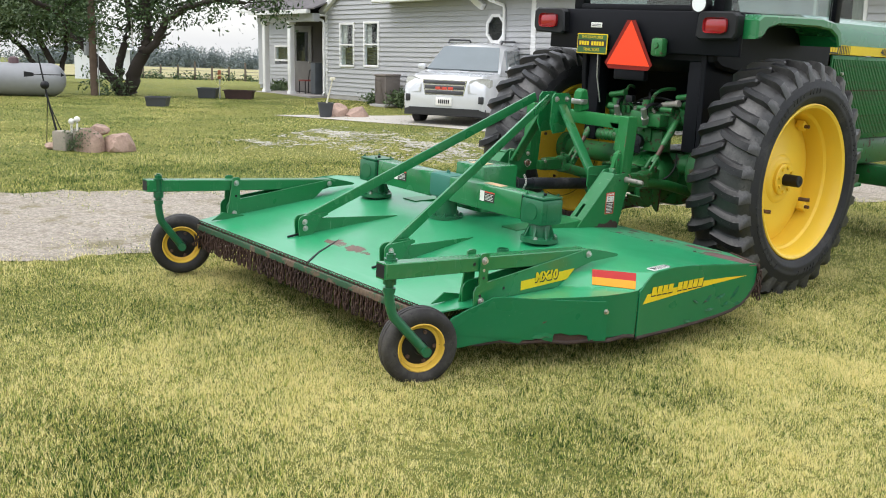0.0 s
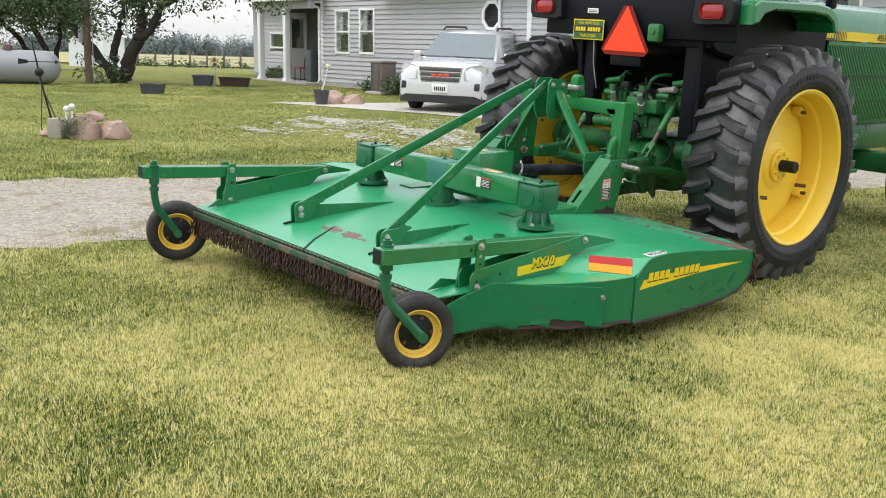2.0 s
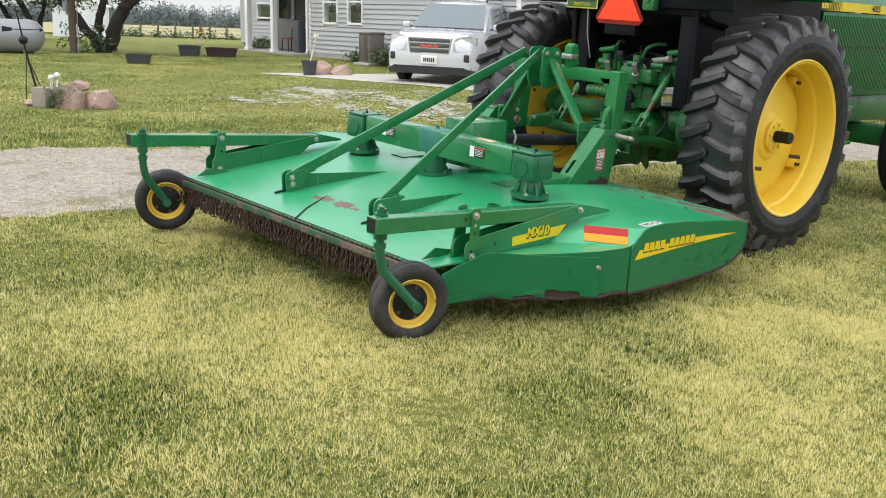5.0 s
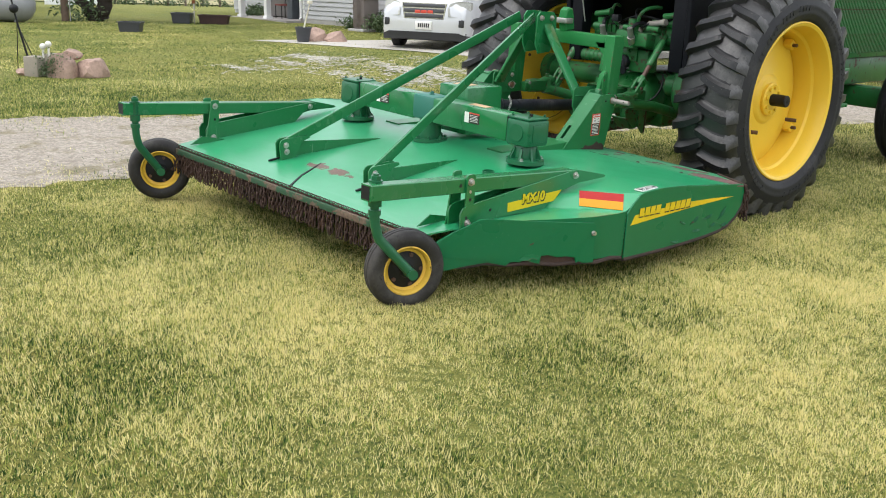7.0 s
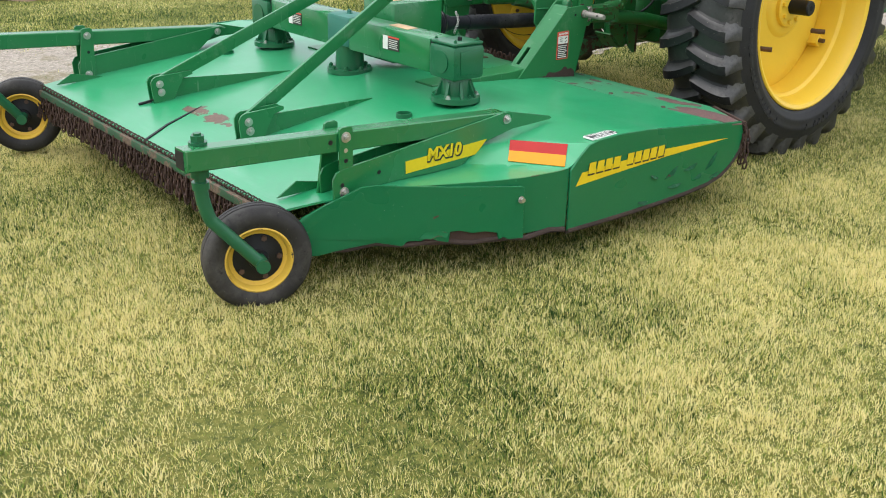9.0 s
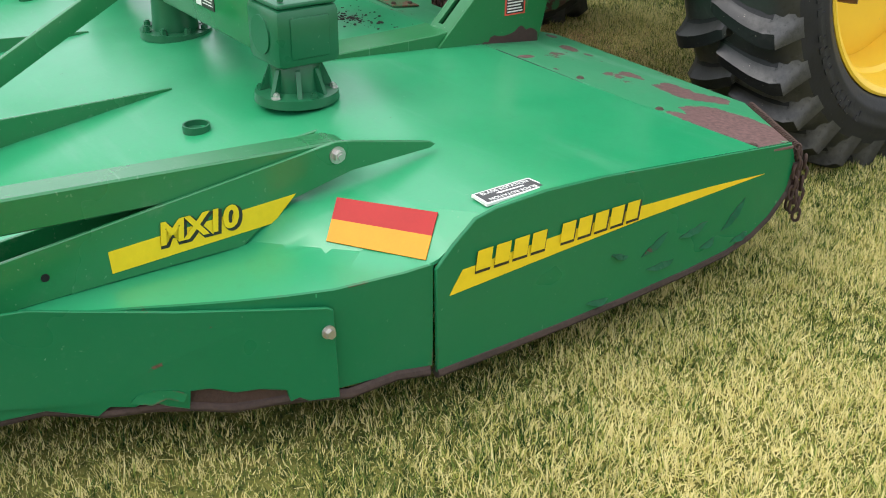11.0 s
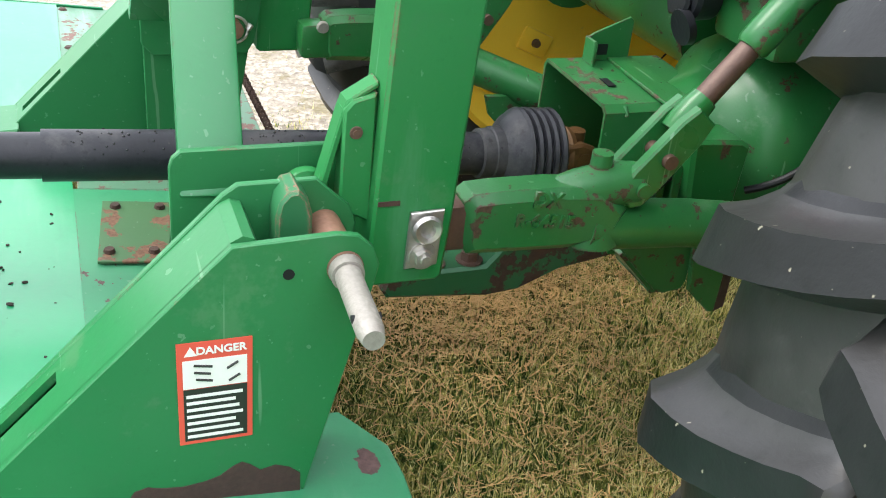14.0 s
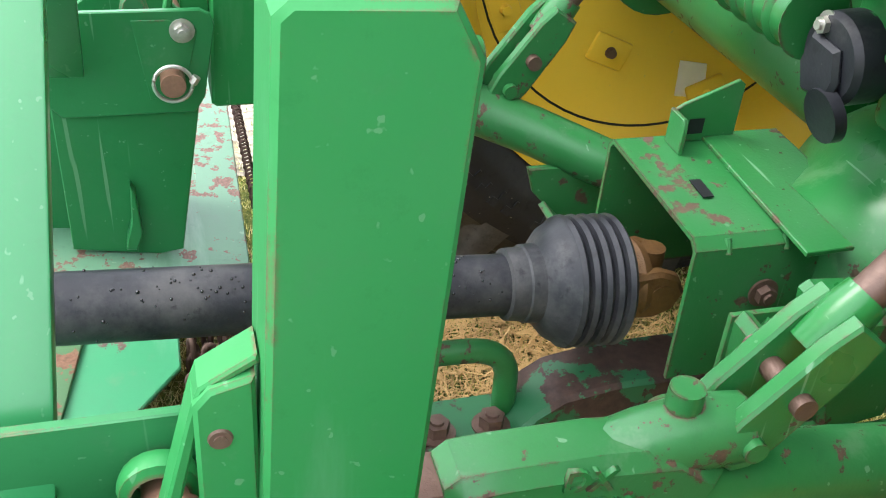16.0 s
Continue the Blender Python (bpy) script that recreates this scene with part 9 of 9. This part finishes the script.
# distant woods beyond the field, one uneven belt
rng = random.Random(12)
cen, spr = [], []
for k in range(420):
    f = rng.random()
    x, y = -289 + 50 * f + rng.gauss(0, 5), 100 + 85 * f + rng.gauss(0, 5)
    top = -2.6 + 2.6 * noise.noise((f * 9, 2, 0)) + 1.2 * noise.noise((f * 31, 5, 0)) - 5.0 * max(0, 0.16 - f)
    cen.append((x, y, rng.uniform(-7.0, top)))
    spr.append(2.6)
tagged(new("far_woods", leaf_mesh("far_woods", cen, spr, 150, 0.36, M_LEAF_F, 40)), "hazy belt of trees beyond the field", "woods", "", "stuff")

# ---- fence, shed, pole, tank ----
M_WOODG = plain("weathered_wood", (0.16, 0.13, 0.10), 0.9, var=0.4, scale=20, bump=0.6)
fence = thing("field_fence", "old wire fence on weathered posts along the field", "fence")
fa, fb = Vector((-78.5, 32.5, 0)), Vector((-71.5, 47.0, 0))
for k in range(13):
    p = fa.lerp(fb, k / 12)
    z = float(ground_z(p.x, p.y))
    bm = bmesh.new()
    h = 1.15 + 0.35 * ((k * 7) % 3 == 0)
    cyl(bm, (p.x, p.y, z - 0.2), (p.x + 0.03 * (k % 3 - 1), p.y, z + h), 0.09, 0.075, 8)
    part("post", bm, M_WOODG, fence)
for h in (0.25, 0.5, 0.75, 1.0):
    bm = bmesh.new()
    pipe(bm, [(q.x, q.y, float(ground_z(q.x, q.y)) + h) for q in (fa.lerp(fb, t / 24) for t in range(25))], 0.012, 4)
    part("wire", bm, plain("fence_wire", (0.2, 0.19, 0.18), 0.6, 0.5), fence)
rows = []
for j in range(5):
    rows.append([tuple((Vector((-85 - 40 * j, 22 + 12 * j, 0)).lerp(Vector((-74 - 40 * j, 56 + 30 * j, 0)), i / 6)).to_2d()) for i in range(7)])
strip("hay_field", rows, plain("field_straw", (0.30, 0.27, 0.12), 0.95, var=0.25, scale=1.5), "pale straw-coloured field", 0.12, "structure", "field")
rngf = random.Random(4)
cen = []
for k in range(90):
    p = fa.lerp(fb, rngf.random())
    cen.append((p.x + rngf.gauss(0, 0.3), p.y + rngf.gauss(0, 0.3), float(ground_z(p.x, p.y)) + rngf.uniform(0.05, 0.4)))
tagged(new("fence_weeds", leaf_mesh("fence_weeds", cen, [0.5] * 90, 20, 0.12, M_LEAF_L, 41)), "weeds along the fence line", "weeds", "", "stuff")

SH = Matrix.Translation((-55.1, 23.4, -0.95)) @ Matrix.Rotation(radians(62), 4, "Z")
shed = thing("white_shed", "white metal shed with a ribbed roof behind the trees", "shed", SH)
M_SHED = plain("white_metal", (0.74, 0.75, 0.77), 0.45, var=0.06)
bm = bmesh.new()
prism(bm, [(-1.35, 0.0), (-1.35, 1.75), (0.0, 2.25), (1.35, 1.75), (1.35, 0.0)], "y", 0.0, 4.0, 0)
part("wall", bm, M_SHED, shed, "", 0)
for s in (1, -1):
    bm = bmesh.new()
    prism(bm, [(s * 1.5, 1.69), (s * 1.5, 1.74), (0.0, 2.31), (0.0, 2.26)], "y", -0.1, 4.1, 0)
    part("roof", bm, M_SHED, shed, "", 0)
bm = bmesh.new()
box(bm, -0.45, 0.45, -0.03, -0.005, 0.0, 1.5, 0.01)
part("door", bm, M_SHED, shed)

bm = bmesh.new()
cyl(bm, (-24.23, 10.13, -0.1), (-24.31, 10.06, 7.5), 0.088, 0.075, 14)
pole = thing("utility_pole", "brown wooden utility pole standing on the lawn", "pole")
part("shaft", bm, plain("pole_wood", (0.12, 0.082, 0.058), 0.9, var=0.45, scale=25, bump=0.5), pole)
bm = bmesh.new()
box(bm, -24.40, -24.27, 9.96, 10.06, 1.0, 1.32, 0.01)
part("meter_box", bm, plain("meter_grey", (0.30, 0.31, 0.33), 0.5), pole)
bm = bmesh.new()
pipe(bm, [(-24.16, 10.22, 0.0), (-24.17, 10.21, 3.0)], 0.012, 6)
part("conduit", bm, plain("conduit", (0.35, 0.35, 0.35), 0.5), pole)
bm = bmesh.new()
pipe(bm, [(-23.7, 10.9, 1.25), (-23.72, 10.86, 2.2)], 0.014, 6)
solo("thin_stake", bm, M_STEEL, "thin metal stake by the tree", "stake")

TK = Matrix.Translation((-23.9, 8.53, 0.43)) @ Matrix.Rotation(radians(70.5), 4, "Z") @ Matrix.Scale(0.93, 4)
tank = thing("gas_tank", "grey steel gas tank on feet with a filler dome", "tank", TK)
M_TANK = plain("tank_grey", (0.27, 0.275, 0.285), 0.45, var=0.12, scale=3)
bm = bmesh.new()
lathe(bm, [(0.0, -2.62)] + [(0.40 * math.sin(t), -2.30 - 0.32 * math.cos(t)) for t in (0.3, 0.6, 0.9, 1.2, 1.5)] + [(0.405, -2.2), (0.405, 0.45)] + [(0.40 * math.cos(t), 0.45 + 0.34 * math.sin(t)) for t in (0.2, 0.5, 0.8, 1.1, 1.35)] + [(0.0, 0.79)], 40, Matrix.Rotation(radians(90), 4, "Y"))
part("shell", bm, M_TANK, tank)
bm = bmesh.new()
lathe(bm, [(0.13, 0.36), (0.13, 0.45), (0.11, 0.52), (0.05, 0.55), (0.0, 0.555)], 24, Matrix.Translation((-0.42, 0, 0)))
part("dome", bm, plain("dome_brown", (0.10, 0.055, 0.06), 0.4), tank)
for x in (-2.0, 0.3):
    bm = bmesh.new()
    box(bm, x - 0.06, x + 0.06, -0.25, 0.25, -0.26, -0.30 + 0.06, 0.005)
    box(bm, x - 0.08, x + 0.08, -0.28, 0.28, -0.26 - 0.04, -0.24, 0.005)
    box(bm, x - 0.03, x + 0.03, -0.22, 0.22, -0.42, -0.30, 0.005)
    part("foot", bm, M_TANK, tank)

# ---- rock garden with the weather vane ----
M_ROCK = plain("pink_granite", (0.37, 0.255, 0.20), 0.85, var=0.65, scale=9, bump=0.8)
M_BLOCK = plain("concrete_block", (0.30, 0.265, 0.215), 0.9, var=0.25, scale=14, bump=0.6)


def rock(p, size, seed, mat=None, label="pinkish field stone in the rock garden", group="garden stones"):
    rng = random.Random(seed)
    bm = bmesh.new()
    bmesh.ops.create_icosphere(bm, subdivisions=3, radius=1.0)
    off = Vector((rng.uniform(0, 50), rng.uniform(0, 50), 0))
    for v in bm.verts:
        d = v.co.copy()
        q = 1 + 0.35 * noise.noise(d * 0.9 + off) + 0.12 * noise.noise(d * 2.7 + off)
        rng.random()
        v.co = Vector((d.x * size[0], d.y * size[1], d.z * size[2])) * q
    for k in range(9):
        nrm = Vector((rng.gauss(0, 1), rng.gauss(0, 1), rng.gauss(0.4, 0.6))).normalized()
        lim = 0.40 * (abs(nrm.x) * size[0] + abs(nrm.y) * size[1] + abs(nrm.z) * size[2])
        for v in bm.verts:
            e = v.co.dot(nrm) - lim
            if e > 0:
                v.co -= nrm * e
    return solo("garden_stone", bm, mat or M_ROCK, label, "stone", 22, Matrix.Translation(p) @ Matrix.Rotation(radians(48), 4, "Z"), group)


def at_pic(u, d, z=0.0):
    """A place from the rock garden's middle: u to the right, d away, as first seen."""
    x, y = -12.35 + 0.669 * u - 0.743 * d, 5.12 + 0.743 * u + 0.669 * d
    return (x, y, float(ground_z(x, y)) + z)


rock(at_pic(0.02, -0.05, 0.09), (0.25, 0.19, 0.21), 1)
rock(at_pic(0.30, 0.14, 0.08), (0.36, 0.22, 0.145), 2)
rock(at_pic(0.03, 0.10, 0.27), (0.15, 0.12, 0.07), 3)
rock(at_pic(-0.50, 0.05, 0.04), (0.15, 0.13, 0.08), 4)
rock((-16.9, 12.15, 0.10), (0.44, 0.30, 0.22), 6, None, "large pinkish boulder beside the concrete", "boulders")
rock((-16.62, 12.45, 0.06), (0.36, 0.26, 0.18), 7, None, "large pinkish boulder beside the concrete", "boulders")
for k, (u, d, h) in enumerate(((-0.36, 0.0, 0.24), (-0.16, 0.10, 0.27))):
    bm = bmesh.new()
    box(bm, -0.10, 0.10, -0.10, 0.10, -0.03, h, 0.012)
    solo("garden_block", bm, M_BLOCK, "weathered square concrete block", "block", 35, Matrix.Translation(at_pic(u, d)) @ Matrix.Rotation(radians(30 + 25 * k), 4, "Z"), "garden blocks")
for k, (u, h) in enumerate(((-0.26, 0.36), (-0.19, 0.39))):
    bm = bmesh.new()
    bmesh.ops.create_icosphere(bm, subdivisions=3, radius=0.038, matrix=Matrix.Translation((0, 0, h)))
    cyl(bm, (0, 0, 0.22), (0.0, 0, h - 0.03), 0.014, None, 8)
    solo("garden_ball", bm, plain("white_ball", (0.75, 0.74, 0.68), 0.5), "small white garden ball on a stem", "ornament", 60, Matrix.Translation(at_pic(u, 0.0)), "garden balls")
cen = [tuple(Vector(at_pic(-0.13 + 0.07 * random.Random(k).gauss(0, 1), -0.12, 0.02 + 0.22 * random.Random(k + 50).random()))) for k in range(14)]
tagged(new("garden_herb", leaf_mesh("garden_herb", cen, [0.10] * 14, 40, 0.016, M_LEAF_L, 44)), "small green plant among the stones", "plant", "", "stuff")
vane = thing("weather_vane", "black iron weather vane leaning on three legs", "weather vane", Matrix.Translation(at_pic(-0.50, 0.02)) @ Matrix.Rotation(radians(48), 4, "Z"))
bm = bmesh.new()
pipe(bm, [(0.10, 0, -0.02), (-0.06, 0, 0.66), (-0.16, 0, 1.18)], [0.014, 0.012, 0.008], 8)
part("mast", bm, M_DARK, vane)
for x, y in ((-0.13, 0.1), (0.15, 0.12)):
    bm = bmesh.new()
    pipe(bm, [(x, y, 0.0), (-0.06, 0, 0.62)], 0.006, 6)
    part("leg", bm, M_DARK, vane)
bm = bmesh.new()
bmesh.ops.create_icosphere(bm, subdivisions=3, radius=0.055, matrix=Matrix.Translation((-0.085, 0, 0.80)))
part("ball", bm, M_DARK, vane)
bm = bmesh.new()
pipe(bm, [(-0.30, 0.0, 0.925), (0.14, 0.0, 0.93)], 0.006, 6)
prism(bm, [(0.12, 0.905), (0.12, 0.955), (0.17, 0.93)], "y", -0.004, 0.004)
prism(bm, [(-0.34, 0.89), (-0.34, 0.96), (-0.22, 0.945), (-0.22, 0.905)], "y", -0.004, 0.004)
part("arrow", bm, M_DARK, vane)

# ---- tubs, planters and the bucket with a stick ----
M_TUB = plain("dark_tub", (0.045, 0.048, 0.055), 0.5, var=0.15)


def tub(name, label, p, w, d, h, mat, rot=48, group=""):
    bm = bmesh.new()
    loft(bm, [[(-w * 0.42, -d * 0.42, 0), (w * 0.42, -d * 0.42, 0), (w * 0.42, d * 0.42, 0), (-w * 0.42, d * 0.42, 0)], [(-w * 0.48, -d * 0.48, h * 0.9), (w * 0.48, -d * 0.48, h * 0.9), (w * 0.48, d * 0.48, h * 0.9), (-w * 0.48, d * 0.48, h * 0.9)], [(-w * 0.52, -d * 0.52, h * 0.9), (w * 0.52, -d * 0.52, h * 0.9), (w * 0.52, d * 0.52, h * 0.9), (-w * 0.52, d * 0.52, h * 0.9)], [(-w * 0.52, -d * 0.52, h), (w * 0.52, -d * 0.52, h), (w * 0.52, d * 0.52, h), (-w * 0.52, d * 0.52, h)], [(-w * 0.46, -d * 0.46, h), (w * 0.46, -d * 0.46, h), (w * 0.46, d * 0.46, h), (-w * 0.46, d * 0.46, h)], [(-w * 0.44, -d * 0.44, h * 0.7), (w * 0.44, -d * 0.44, h * 0.7), (w * 0.44, d * 0.44, h * 0.7), (-w * 0.44, d * 0.44, h * 0.7)]])
    return solo(name, bm, mat, label, "tub", 30, Matrix.Translation(p) @ Matrix.Rotation(radians(rot), 4, "Z"), group)


tub("garden_tub", "low dark grey plastic tub on the lawn", (-20.25, 9.85, 0.03), 0.47, 0.35, 0.22, M_TUB)
tub("garden_tub", "dark plastic tub beside a hose reel", (-23.0, 12.55, 0.03), 0.48, 0.40, 0.27, M_TUB)
tub("wooden_planter", "long dark wooden planter on the lawn", (-22.5, 13.15, 0.03), 0.75, 0.35, 0.24, plain("dark_planter", (0.045, 0.022, 0.018), 0.8, var=0.4, scale=20, bump=0.4))
bm = bmesh.new()
lathe(bm, [(0.0, 0.0), (0.095, 0.0), (0.13, 0.22), (0.138, 0.22), (0.138, 0.245), (0.125, 0.245), (0.115, 0.18), (0.0, 0.18)], 24)
solo("black_bucket", bm, M_TUB, "black bucket standing in front of a boulder", "bucket", 35, Matrix.Translation((-16.72, 11.74, 0.04)) @ Matrix.Scale(1.2, 4))
bm = bmesh.new()
pipe(bm, [(-16.72, 11.74, 0.26), (-16.68, 11.80, 0.55), (-16.64, 11.84, 0.80)], 0.016, 8)
box(bm, -16.68, -16.60, 11.80, 11.88, 0.78, 0.84, 0.01)
solo("white_stick", bm, plain("cream_stick", (0.70, 0.66, 0.52), 0.6), "cream-coloured stick standing in the bucket", "stick")
hose = thing("hose_stand", "rusty hydrant with a coil of yellow garden hose", "hose", Matrix.Translation((-22.72, 12.72, 0.03)) @ Matrix.Rotation(radians(48), 4, "Z"))
bm = bmesh.new()
cyl(bm, (0, 0, 0), (0, 0, 0.62), 0.02, None, 10)
part("stand_pipe", bm, M_STEEL, hose)
bm = bmesh.new()
box(bm, -0.05, 0.03, -0.03, 0.03, 0.50, 0.72, 0.015)
part("tap", bm, plain("hydrant_rust", (0.30, 0.10, 0.04), 0.7), hose)
bm = bmesh.new()
pipe(bm, [(0.02 + 0.13 * math.cos(t), -0.05, 0.47 + 0.13 * math.sin(t)) for t in (i * 0.33 for i in range(20))], 0.014, 8)
part("hose_coil", bm, plain("yellow_hose", (0.62, 0.60, 0.25), 0.5), hose)

# low plants along the house wall
rngh = random.Random(9)
for k, (u, v, n, sz) in enumerate(((2.9, -0.4, 16, 0.22), (4.15, -0.5, 26, 0.34), (-4.6, 1.2, 22, 0.30), (-3.6, 0.4, 14, 0.2))):
    cen = [(u + rngh.gauss(0, 0.22), v + rngh.gauss(0, 0.12), rngh.uniform(0.03, sz)) for i in range(n)]
    ob = tagged(new("wall_shrub", leaf_mesh("wall_shrub", cen, [0.14] * n, 36, 0.045, M_LEAF_L, 60 + k)), "low leafy plants against the house wall", "shrub", "plants by the wall", "stuff")
    ob.matrix_world = HOUSE
